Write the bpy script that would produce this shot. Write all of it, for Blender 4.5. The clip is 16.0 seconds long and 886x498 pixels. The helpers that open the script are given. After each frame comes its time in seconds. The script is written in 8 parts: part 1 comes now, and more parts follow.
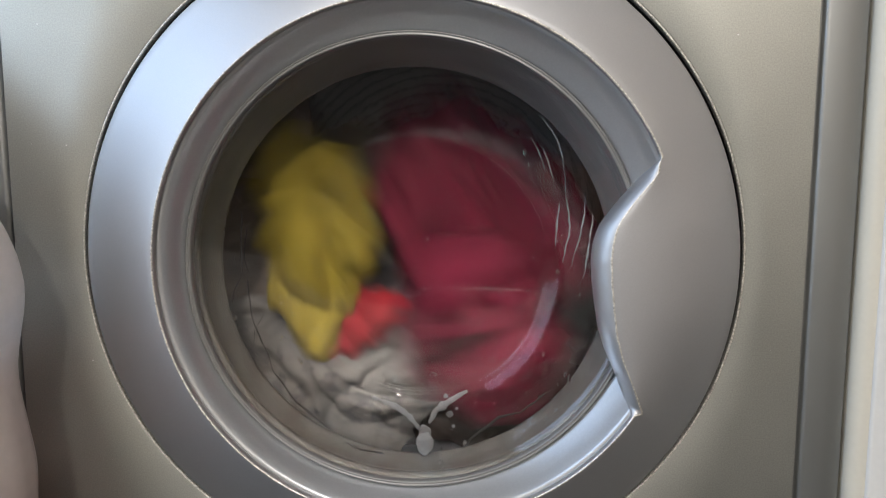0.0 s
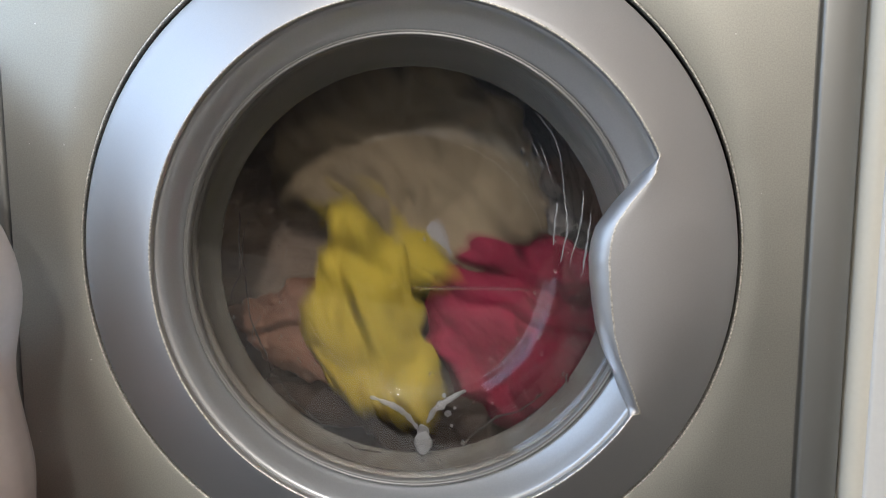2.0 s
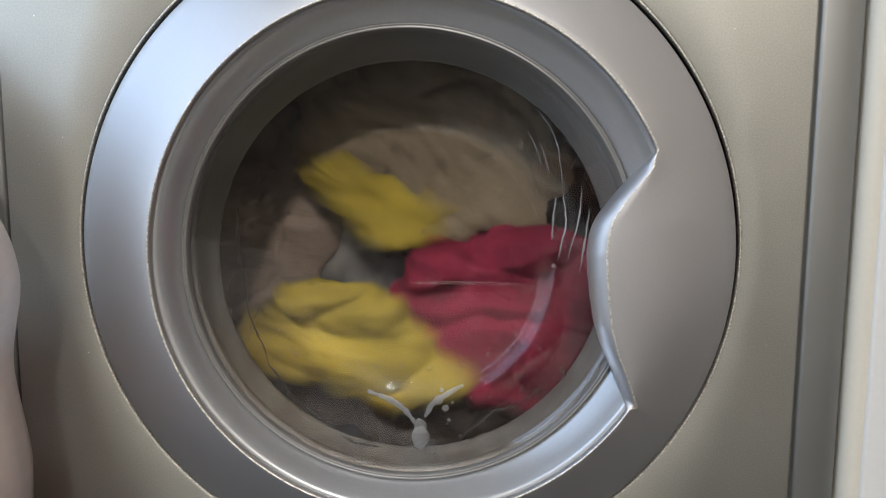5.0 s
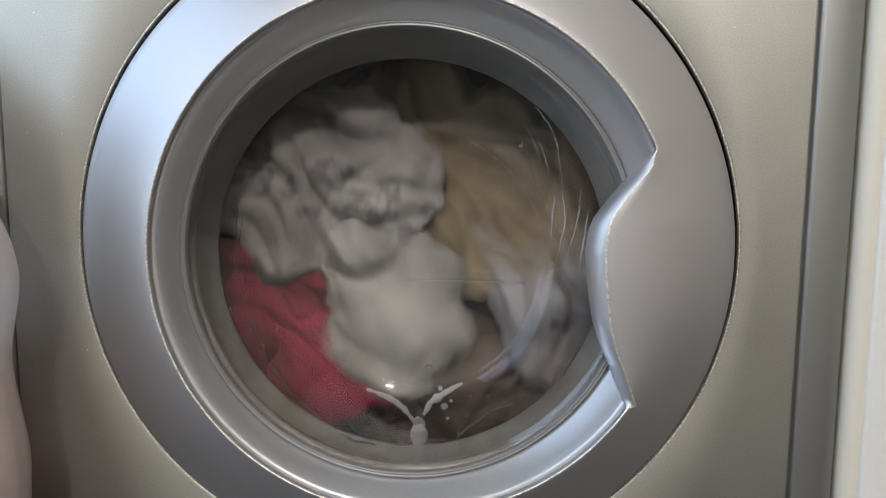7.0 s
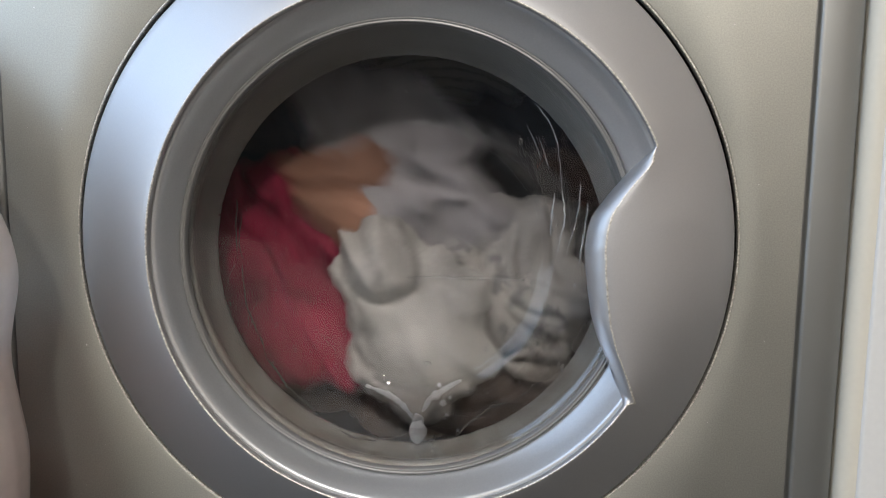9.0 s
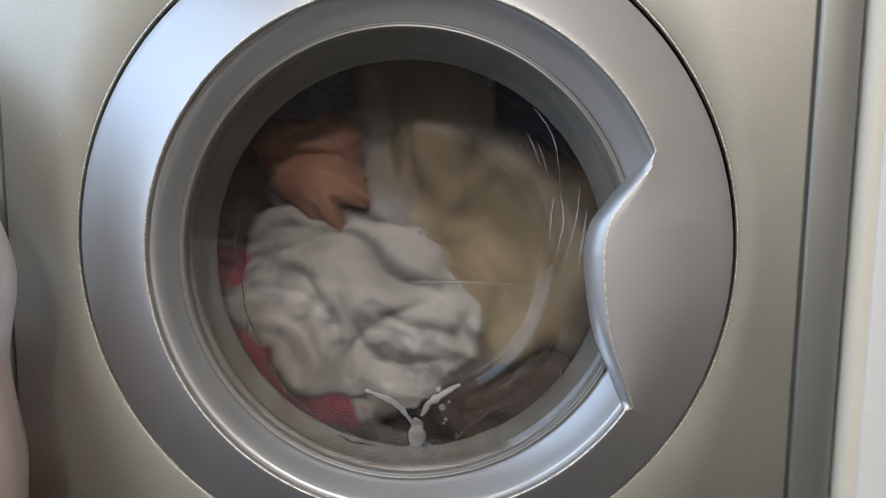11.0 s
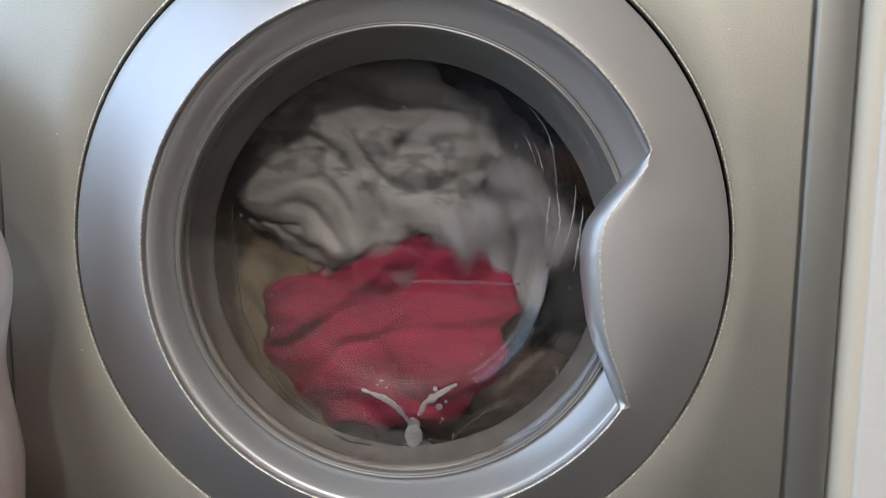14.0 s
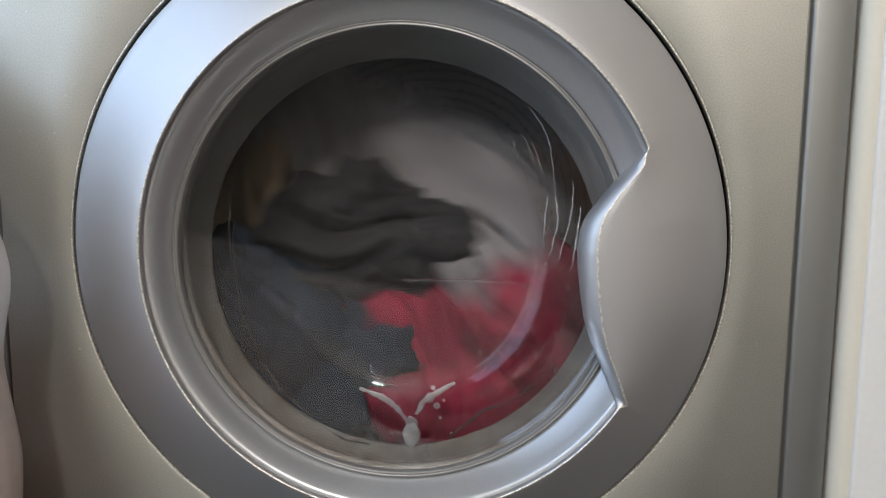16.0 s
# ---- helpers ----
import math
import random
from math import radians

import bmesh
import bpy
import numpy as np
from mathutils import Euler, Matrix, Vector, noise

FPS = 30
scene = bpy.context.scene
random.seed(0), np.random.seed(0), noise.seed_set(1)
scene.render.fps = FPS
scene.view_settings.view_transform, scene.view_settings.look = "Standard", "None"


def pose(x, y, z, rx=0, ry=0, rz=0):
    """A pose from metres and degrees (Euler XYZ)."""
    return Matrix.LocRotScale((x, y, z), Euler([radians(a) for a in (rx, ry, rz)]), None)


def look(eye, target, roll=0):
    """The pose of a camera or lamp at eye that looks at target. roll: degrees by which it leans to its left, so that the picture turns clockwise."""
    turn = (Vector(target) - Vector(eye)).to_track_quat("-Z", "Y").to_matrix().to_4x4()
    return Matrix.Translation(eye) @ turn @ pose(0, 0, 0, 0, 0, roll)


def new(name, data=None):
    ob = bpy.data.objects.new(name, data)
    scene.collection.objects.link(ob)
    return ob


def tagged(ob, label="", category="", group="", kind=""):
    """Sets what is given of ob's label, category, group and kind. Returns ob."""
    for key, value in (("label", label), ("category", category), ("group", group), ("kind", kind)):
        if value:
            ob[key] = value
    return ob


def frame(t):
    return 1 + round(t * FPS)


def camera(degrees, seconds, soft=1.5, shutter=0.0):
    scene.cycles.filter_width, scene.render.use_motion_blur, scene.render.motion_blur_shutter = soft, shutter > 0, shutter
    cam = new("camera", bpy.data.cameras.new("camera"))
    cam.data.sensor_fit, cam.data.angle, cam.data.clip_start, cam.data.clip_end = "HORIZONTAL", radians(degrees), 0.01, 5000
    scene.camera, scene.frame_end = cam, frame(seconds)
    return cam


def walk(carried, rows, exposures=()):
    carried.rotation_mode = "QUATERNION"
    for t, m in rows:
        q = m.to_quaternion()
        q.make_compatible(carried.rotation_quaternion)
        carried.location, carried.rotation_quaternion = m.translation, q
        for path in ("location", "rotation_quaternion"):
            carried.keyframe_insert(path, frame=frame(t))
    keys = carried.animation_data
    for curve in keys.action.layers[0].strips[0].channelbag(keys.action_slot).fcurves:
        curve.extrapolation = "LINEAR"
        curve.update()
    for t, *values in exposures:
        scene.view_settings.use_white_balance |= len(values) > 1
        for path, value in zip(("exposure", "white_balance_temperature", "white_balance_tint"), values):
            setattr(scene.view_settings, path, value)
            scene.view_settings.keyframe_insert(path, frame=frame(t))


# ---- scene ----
# ---- camera ----
cam = camera(62, 16.0, soft=1.2, shutter=0.7)
PATH = [
    (0, pose(0.06379, -0.49034, 0.47542, 83.100, 0.000, 4.000)),
    (0.5, pose(0.06392, -0.49026, 0.47599, 83.100, 0.023, 3.997)),
    (1, pose(0.06427, -0.49021, 0.47625, 83.100, 0.020, 3.998)),
    (1.5, pose(0.06475, -0.49024, 0.47575, 83.100, -0.008, 4.001)),
    (2, pose(0.06520, -0.49029, 0.47501, 83.100, 0.030, 3.996)),
    (2.5, pose(0.06547, -0.49033, 0.47452, 83.100, 0.026, 3.997)),
    (3, pose(0.06575, -0.49039, 0.47391, 83.100, -0.090, 4.011)),
    (3.5, pose(0.06608, -0.49047, 0.47301, 83.100, -0.185, 4.022)),
    (4, pose(0.06622, -0.49057, 0.47217, 83.100, -0.209, 4.025)),
    (6.5, pose(0.06710, -0.49078, 0.46987, 83.100, -0.311, 4.038)),
    (7, pose(0.06722, -0.49080, 0.46963, 83.100, -0.380, 4.046)),
    (7.5, pose(0.06726, -0.49085, 0.46923, 83.100, -0.403, 4.049)),
    (8, pose(0.06735, -0.49092, 0.46856, 83.100, -0.448, 4.054)),
    (8.5, pose(0.06753, -0.49101, 0.46780, 83.100, -0.540, 4.065)),
    (9, pose(0.06762, -0.49107, 0.46717, 83.100, -0.589, 4.071)),
    (11.5, pose(0.06879, -0.49055, 0.47082, 83.100, -0.520, 4.063)),
    (12, pose(0.06933, -0.49055, 0.47052, 83.100, -0.477, 4.058)),
    (12.5, pose(0.06976, -0.49055, 0.47029, 83.100, -0.526, 4.064)),
    (13, pose(0.07006, -0.49053, 0.47024, 83.100, -0.552, 4.067)),
    (13.5, pose(0.07042, -0.49050, 0.47029, 83.100, -0.509, 4.062)),
    (14, pose(0.07091, -0.49048, 0.47016, 83.100, -0.492, 4.060)),
    (14.5, pose(0.07148, -0.49046, 0.46997, 83.100, -0.480, 4.058)),
    (15, pose(0.07206, -0.49045, 0.46979, 83.100, -0.465, 4.056)),
    (15.5, pose(0.07241, -0.49046, 0.46949, 83.100, -0.465, 4.056)),
    (16, pose(0.07250, -0.49048, 0.46923, 83.100, -0.461, 4.056)),
]
walk(cam, PATH, [(0.0, -0.04, 6050, 12), (16.0, -0.04, 6050, 12)])

# ---- light ----
world = bpy.data.worlds.new("world")
scene.world = world
world.use_nodes = True
wn = world.node_tree.nodes
sky = wn.new("ShaderNodeTexSky")
sky.sky_type, sky.sun_disc = "NISHITA", False
sky.sun_elevation, sky.sun_rotation = radians(35), radians(200)
wn["Background"].inputs[1].default_value = 0.12
world.node_tree.links.new(sky.outputs[0], wn["Background"].inputs[0])


def area(name, m, sx, sy, power, colour, shape="RECTANGLE"):
    lamp = bpy.data.lights.new(name, "AREA")
    lamp.shape, lamp.size, lamp.size_y, lamp.energy, lamp.color = shape, sx, sy, power, colour
    ob = new(name, lamp)
    ob.matrix_basis = m
    return ob


area("window_daylight", look((-1.19, -0.74, 1.02), (0.1, -0.74, 1.02)), 1.6, 1.60, 17.5, (0.64, 0.81, 1.0))
LAMP = new("ceiling_lamp_light", bpy.data.lights.new("ceiling_lamp_light", "POINT"))
LAMP.data.energy, LAMP.data.color, LAMP.data.shadow_soft_size = 96, (1.0, 0.905, 0.79), 0.08
LAMP.location = (0.08, -2.05, 1.60)


# ---- materials ----
def mat(name, colour, rough=0.5, metal=0.0, grain=0.0, scale=50.0, bump=0.0, bscale=200.0, stain=0.0, sscale=3.0,
        bdist=0.001, stretch=(1, 1, 1), sheen=0.0, coat=0.0, spread=0.0, **extra):
    """A surface with fine grain, large stains and relief, in the object's own metres."""
    m = bpy.data.materials.new(name)
    m.use_nodes = True
    n, l = m.node_tree.nodes, m.node_tree.links
    b = n["Principled BSDF"]
    b.inputs["Metallic"].default_value = metal
    b.inputs["Sheen Weight"].default_value = sheen
    b.inputs["Coat Weight"].default_value = coat
    for key, value in extra.items():
        b.inputs[key.replace("_", " ")].default_value = value
    co = n.new("ShaderNodeTexCoord")
    mp = n.new("ShaderNodeMapping")
    mp.inputs["Scale"].default_value = stretch
    l.new(co.outputs["Object"], mp.inputs[0])

    def tex(s, detail=3.0):
        t = n.new("ShaderNodeTexNoise")
        t.inputs["Scale"].default_value, t.inputs["Detail"].default_value = s, detail
        l.new(mp.outputs[0], t.inputs["Vector"])
        return t.outputs[0]

    def ramp(src, lo, hi):
        r = n.new("ShaderNodeMapRange")
        r.inputs["From Min"].default_value, r.inputs["From Max"].default_value = 0.25, 0.75
        r.inputs["To Min"].default_value, r.inputs["To Max"].default_value = lo, hi
        l.new(src, r.inputs["Value"])
        return r.outputs[0]

    def times(a, c):
        x = n.new("ShaderNodeMath")
        x.operation = "MULTIPLY"
        l.new(a, x.inputs[0])
        l.new(c, x.inputs[1])
        return x.outputs[0]

    fine, broad = tex(scale), tex(sscale)
    value = times(ramp(fine, 1 - grain, 1 + grain), ramp(broad, 1 - stain, 1 + stain))
    if spread:
        info = n.new("ShaderNodeObjectInfo")
        r = n.new("ShaderNodeMapRange")
        r.inputs["To Min"].default_value, r.inputs["To Max"].default_value = 1 - spread, 1 + spread
        l.new(info.outputs["Random"], r.inputs["Value"])
        value = times(value, r.outputs[0])
    mul = n.new("ShaderNodeVectorMath")
    mul.operation = "SCALE"
    mul.inputs[0].default_value = colour
    l.new(value, mul.inputs["Scale"])
    l.new(mul.outputs[0], b.inputs["Base Color"])
    l.new(ramp(fine, rough * 0.9, min(1, rough * 1.12)), b.inputs["Roughness"])
    if bump:
        bp = n.new("ShaderNodeBump")
        bp.inputs["Strength"].default_value, bp.inputs["Distance"].default_value = bump, bdist
        l.new(tex(bscale, 4.0), bp.inputs["Height"])
        l.new(bp.outputs[0], b.inputs["Normal"])
    return m


def glass(name, rough=0.0, tint=(0.97, 0.98, 0.98), ior=1.46):
    m = bpy.data.materials.new(name)
    m.use_nodes = True
    b = m.node_tree.nodes["Principled BSDF"]
    b.inputs["Base Color"].default_value = (*tint, 1)
    b.inputs["Roughness"].default_value, b.inputs["IOR"].default_value = rough, ior
    b.inputs["Transmission Weight"].default_value = 1
    return m


def ripple(m, scale, strength, stretch):
    """Running water on a surface: soft uneven relief."""
    n, l = m.node_tree.nodes, m.node_tree.links
    co, mp, t, bp = (n.new(k) for k in ("ShaderNodeTexCoord", "ShaderNodeMapping", "ShaderNodeTexNoise", "ShaderNodeBump"))
    mp.inputs["Scale"].default_value = stretch
    t.inputs["Scale"].default_value, t.inputs["Detail"].default_value = scale, 3
    bp.inputs["Strength"].default_value, bp.inputs["Distance"].default_value = strength, 0.0015
    l.new(co.outputs["Object"], mp.inputs[0])
    l.new(mp.outputs[0], t.inputs["Vector"])
    l.new(t.outputs[0], bp.inputs["Height"])
    l.new(bp.outputs[0], n["Principled BSDF"].inputs["Normal"])


def murk(m, centre, colour):
    """A brown film of wash water that has settled, in streaks, on the lower slope of the bowl."""
    n, l = m.node_tree.nodes, m.node_tree.links

    def node(kind, op=None, **values):
        x = n.new("ShaderNode" + kind)
        if op:
            x.operation = op
        for key, value in values.items():
            x.inputs[key.replace("_", " ")].default_value = value
        return x

    co, sep = node("TexCoord"), node("SeparateXYZ")
    away = node("VectorMath", "DISTANCE")
    away.inputs[1].default_value = (centre[0], 0.0, centre[1])
    flat = node("VectorMath", "MULTIPLY")
    flat.inputs[1].default_value = (1, 0, 1)
    rim = node("MapRange", From_Min=0.098, From_Max=0.135)
    low = node("MapRange", From_Min=0.43, From_Max=0.29)
    streak = node("TexNoise", Scale=26.0, Detail=5.0, Distortion=1.2)
    cut = node("MapRange", From_Min=0.30, From_Max=0.66)
    one, two = node("Math", "MULTIPLY"), node("Math", "MULTIPLY")
    mx = n.new("ShaderNodeMix")
    mx.data_type = "RGBA"
    mx.inputs[6].default_value, mx.inputs[7].default_value = (0.97, 0.98, 0.98, 1), (*colour, 1)
    l.new(co.outputs["Object"], flat.inputs[0])
    l.new(flat.outputs[0], away.inputs[0])
    l.new(away.outputs["Value"], rim.inputs["Value"])
    l.new(co.outputs["Object"], sep.inputs[0])
    l.new(sep.outputs[2], low.inputs["Value"])
    l.new(co.outputs["Object"], streak.inputs["Vector"])
    l.new(streak.outputs[0], cut.inputs["Value"])
    l.new(rim.outputs[0], one.inputs[0])
    l.new(low.outputs[0], one.inputs[1])
    l.new(one.outputs[0], two.inputs[0])
    l.new(cut.outputs[0], two.inputs[1])
    l.new(two.outputs[0], mx.inputs[0])
    l.new(mx.outputs[2], n["Principled BSDF"].inputs["Base Color"])


SILVER = mat("silver_paint", (0.50, 0.503, 0.512), 0.47, 0.90, 0.06, 1600, 0.06, 2400, 0.03, 6)
PANEL = mat("grey_metallic_paint", (0.420, 0.424, 0.386), 0.42, 0.93, 0.14, 1000, 0.10, 1500, 0.10, 9)
CHROME = mat("worn_silver_edge", (0.66, 0.64, 0.58), 0.33, 0.7, 0.45, 700, 0.5, 900, 0.15, 30)
BEZEL = mat("grey_satin_plastic", (0.49, 0.505, 0.52), 0.34, 0.70, 0.04, 700, 0.05, 900, 0.04, 8)
DARK = mat("dark_gap_plastic", (0.02, 0.02, 0.02), 0.6, 0, 0.1, 200)
RUBBER = mat("grey_rubber", (0.155, 0.150, 0.136), 0.5, 0, 0.10, 300, 0.2, 400, 0.2, 12)
STEEL = mat("brushed_steel", (0.58, 0.56, 0.54), 0.45, 1.0, 0.1, 300, 0.1, 500, 0.1, 8)
GLASS = glass("door_glass", ior=1.47)
WET = glass("wet_door_glass", ior=1.47)
ripple(WET, 48, 0.16, (1.6, 1.0, 0.7))
murk(WET, (0.0075, 0.4045), (0.50, 0.40, 0.32))
FROST = glass("frosted_moulding", 0.12)
TRIM = mat("bright_trim", (0.24, 0.24, 0.235), 0.42, 0.6)
WATER = glass("water_drop", 0.0, (0.98, 0.99, 1.0), 1.33)
SUDS = mat("soap_suds", (0.26, 0.26, 0.26), 0.45, 0, 0.15, 400, 0.3, 600, Transmission_Weight=0.45)
SOAPY = mat("soapy_water", (0.42, 0.43, 0.45), 0.18, 0, 0.2, 500, 0.3, 700, Transmission_Weight=0.4)
WHITE = mat("white_lacquer", (0.70, 0.70, 0.675), 0.6, 0, 0.02, 300, 0.03, 500, 0.03, 3)
STRIP = mat("grey_side_strip", (0.30, 0.308, 0.300), 0.42, 0.85, 0.06, 1500, 0.05, 2000, 0.04, 6)
BEIGE = mat("beige_edge_band", (0.62, 0.59, 0.50), 0.5, 0, 0.02, 300)
WALL = mat("painted_wall", (0.55, 0.53, 0.485), 0.8, 0, 0.03, 200, 0.15, 300, 0.05, 2)
BROWN = mat("brown_wall_paint", (0.47, 0.42, 0.365), 0.8, 0, 0.03, 200, 0.15, 300, 0.05, 2)
FLOOR = mat("floor_tile", (0.030, 0.028, 0.026), 0.55, 0, 0.1, 60, 0.1, 200, 0.1, 3)
CEIL = mat("ceiling_paint", (0.75, 0.75, 0.74), 0.85, 0, 0.02, 200)
BAG = mat("milky_plastic", (0.62, 0.57, 0.54), 0.38, 0, 0.06, 120, 0.3, 60, 0.1, 9, Transmission_Weight=0.6)
PINK = mat("salmon_cloth", (0.70, 0.30, 0.24), 0.9, 0, 0.15, 300, 0.3, 600)


def cloth_mat(name, colour, **k):
    """Wet cloth: fine weave, soft rumples, and long sharp creases on top of the modelled folds."""
    m = mat(name, colour, 0.78, 0, 0.14, 700, 0.7, 85, 0.30, 21, bdist=0.004, stretch=(0.55, 1, 1.2), Specular_IOR_Level=0.22, **k)
    n, l = m.node_tree.nodes, m.node_tree.links
    b = n["Principled BSDF"]
    co, mp, t, bp = (n.new(x) for x in ("ShaderNodeTexCoord", "ShaderNodeMapping", "ShaderNodeTexNoise", "ShaderNodeBump"))
    mp.inputs["Rotation"].default_value = (0, 0.5, 0)
    mp.inputs["Scale"].default_value = (0.4, 1, 1.3)
    t.noise_type = "RIDGED_MULTIFRACTAL"
    t.inputs["Scale"].default_value, t.inputs["Detail"].default_value, t.inputs["Distortion"].default_value = 21, 3.0, 0.6
    bp.inputs["Strength"].default_value, bp.inputs["Distance"].default_value = 1.0, 0.018
    l.new(co.outputs["Object"], mp.inputs[0])
    l.new(mp.outputs[0], t.inputs["Vector"])
    l.new(t.outputs[0], bp.inputs["Height"])
    l.new(b.inputs["Normal"].links[0].from_socket, bp.inputs["Normal"])
    l.new(bp.outputs[0], b.inputs["Normal"])
    return m


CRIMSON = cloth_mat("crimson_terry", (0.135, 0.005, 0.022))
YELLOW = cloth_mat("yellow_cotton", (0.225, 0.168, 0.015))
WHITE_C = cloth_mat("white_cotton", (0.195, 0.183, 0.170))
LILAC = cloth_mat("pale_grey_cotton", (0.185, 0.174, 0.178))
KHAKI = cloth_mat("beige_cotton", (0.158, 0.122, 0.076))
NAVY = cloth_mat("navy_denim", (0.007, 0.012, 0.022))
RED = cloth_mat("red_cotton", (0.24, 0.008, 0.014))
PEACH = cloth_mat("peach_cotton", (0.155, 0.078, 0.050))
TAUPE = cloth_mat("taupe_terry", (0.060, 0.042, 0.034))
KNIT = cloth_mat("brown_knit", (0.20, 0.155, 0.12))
GRIME = mat("dark_grime", (0.022, 0.018, 0.015), 0.7, 0, 0.2, 400)
DUST = mat("white_dust", (0.8, 0.8, 0.78), 0.8)
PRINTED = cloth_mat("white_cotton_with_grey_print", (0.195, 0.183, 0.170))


def add_print(m, colour):
    """A torn dark motif printed across the cloth."""
    n, l = m.node_tree.nodes, m.node_tree.links
    b = n["Principled BSDF"]
    src = b.inputs["Base Color"].links[0].from_socket
    co = n.new("ShaderNodeTexCoord")
    t = n.new("ShaderNodeTexNoise")
    t.inputs["Scale"].default_value, t.inputs["Detail"].default_value, t.inputs["Distortion"].default_value = 75, 4, 0.4
    sep = n.new("ShaderNodeSeparateXYZ")
    band = n.new("ShaderNodeMapRange")
    hide = n.new("ShaderNodeMath")
    hide.operation = "ABSOLUTE"
    band.inputs["From Min"].default_value, band.inputs["From Max"].default_value = 0.020, 0.045
    band.inputs["To Min"].default_value, band.inputs["To Max"].default_value = 0.0, -0.4
    add = n.new("ShaderNodeMath")
    cut = n.new("ShaderNodeMapRange")
    cut.inputs["From Min"].default_value, cut.inputs["From Max"].default_value = 0.49, 0.57
    cut.inputs["To Max"].default_value = 0.62
    mx = n.new("ShaderNodeMix")
    mx.data_type = "RGBA"
    mx.inputs[7].default_value = (*colour, 1)
    l.new(co.outputs["Object"], t.inputs["Vector"])
    l.new(co.outputs["Object"], sep.inputs[0])
    l.new(sep.outputs[2], hide.inputs[0])
    l.new(hide.outputs[0], band.inputs["Value"])
    l.new(t.outputs[0], add.inputs[0])
    l.new(band.outputs[0], add.inputs[1])
    l.new(add.outputs[0], cut.inputs["Value"])
    l.new(cut.outputs[0], mx.inputs[0])
    l.new(src, mx.inputs[6])
    l.new(mx.outputs[2], b.inputs["Base Color"])


add_print(PRINTED, (0.06, 0.06, 0.065))
DUSK = cloth_mat("charcoal_knit", (0.013, 0.012, 0.013))


# ---- building helpers ----
def part(name, bm, material, parent=None, label="", smooth=True):
    me = bpy.data.meshes.new(name)
    bmesh.ops.recalc_face_normals(bm, faces=bm.faces)
    bm.to_mesh(me)
    bm.free()
    me.materials.append(material)
    if smooth and len(me.polygons) > 60:
        for p in me.polygons:
            p.use_smooth = True
    ob = new(name, me)
    if parent:
        ob.parent = parent
    if label:
        ob["label"] = label
    return ob


def lathe(rows, seg=192, closed=False):
    """Sweep round the y axis: rows of (centre x, centre z, radius or function of angle, y)."""
    bm = bmesh.new()
    rings = []
    for cx, cz, r, y in rows:
        ring = []
        for i in range(seg):
            a = 2 * math.pi * i / seg
            rr = r(a) if callable(r) else r
            yy = y(a) if callable(y) else y
            ring.append(bm.verts.new((cx + rr * math.cos(a), yy, cz + rr * math.sin(a))))
        rings.append(ring)
    if closed:
        rings.append(rings[0])
    for a, b in zip(rings, rings[1:]):
        for i in range(seg):
            j = (i + 1) % seg
            bm.faces.new((a[i], a[j], b[j], b[i]))
    return bm


def box(x0, x1, y0, y1, z0, z1, bevel=0.0, seg=2, bm=None):
    own = bm is None
    bm = bm or bmesh.new()
    made = bmesh.ops.create_cube(bm, size=1)["verts"]
    for v in made:
        v.co = Vector(((x0 + x1) / 2 + v.co.x * (x1 - x0), (y0 + y1) / 2 + v.co.y * (y1 - y0), (z0 + z1) / 2 + v.co.z * (z1 - z0)))
    if bevel and own:
        bmesh.ops.bevel(bm, geom=list(bm.edges), offset=bevel, segments=seg, profile=0.5, affect="EDGES")
    return bm


def mix(a, b, t):
    return a + (b - a) * t


# ---- room ----
tagged(part("floor", box(-1.3, 1.7, -3.2, 0.9, -0.1, 0.0), FLOOR), "dark brown stone-look tiled floor", "floor", kind="structure")
tagged(part("ceiling", box(-1.3, 1.7, -3.2, 0.9, 2.5, 2.6), CEIL), "plain white painted ceiling", "ceiling", kind="structure")
tagged(part("wall_back", box(-1.3, 1.7, 0.75, 0.85, 0, 2.5), WALL), "plain painted wall behind the machine", "wall", kind="structure")
tagged(part("wall_front", box(-1.3, 1.7, -3.2, -3.1, 0, 2.5), WALL), "plain painted wall of the room", "wall", kind="structure")
tagged(part("wall_right", box(1.6, 1.7, -3.1, 0.75, 0, 2.5), BROWN), "plain brown painted wall of the room", "wall", kind="structure")
bm = bmesh.new()
for b in ((-3.1, -1.56, 0, 2.5), (0.08, 0.75, 0, 2.5), (-1.56, 0.08, 0, 0.20), (-1.56, 0.08, 1.84, 2.5)):
    box(-1.3, -1.2, *b, bm=bm)
tagged(part("wall_left", bm, WALL, smooth=False), "painted wall with a window opening", "wall", kind="structure")

# ---- washing machine ----
machine = tagged(new("washing_machine"), "silver-grey front-loading washing machine running a load", "washing machine")
GAP = (0.0033, 0.4083)
RING = (0.0036, 0.4076)
LIP = (0.0115, 0.4063)
RIM = (0.0075, 0.4045)
MOUTH = (0.002, 0.3955)
X0, X1, Z0, Z1 = -0.2705, 0.266, 0.06, 0.85


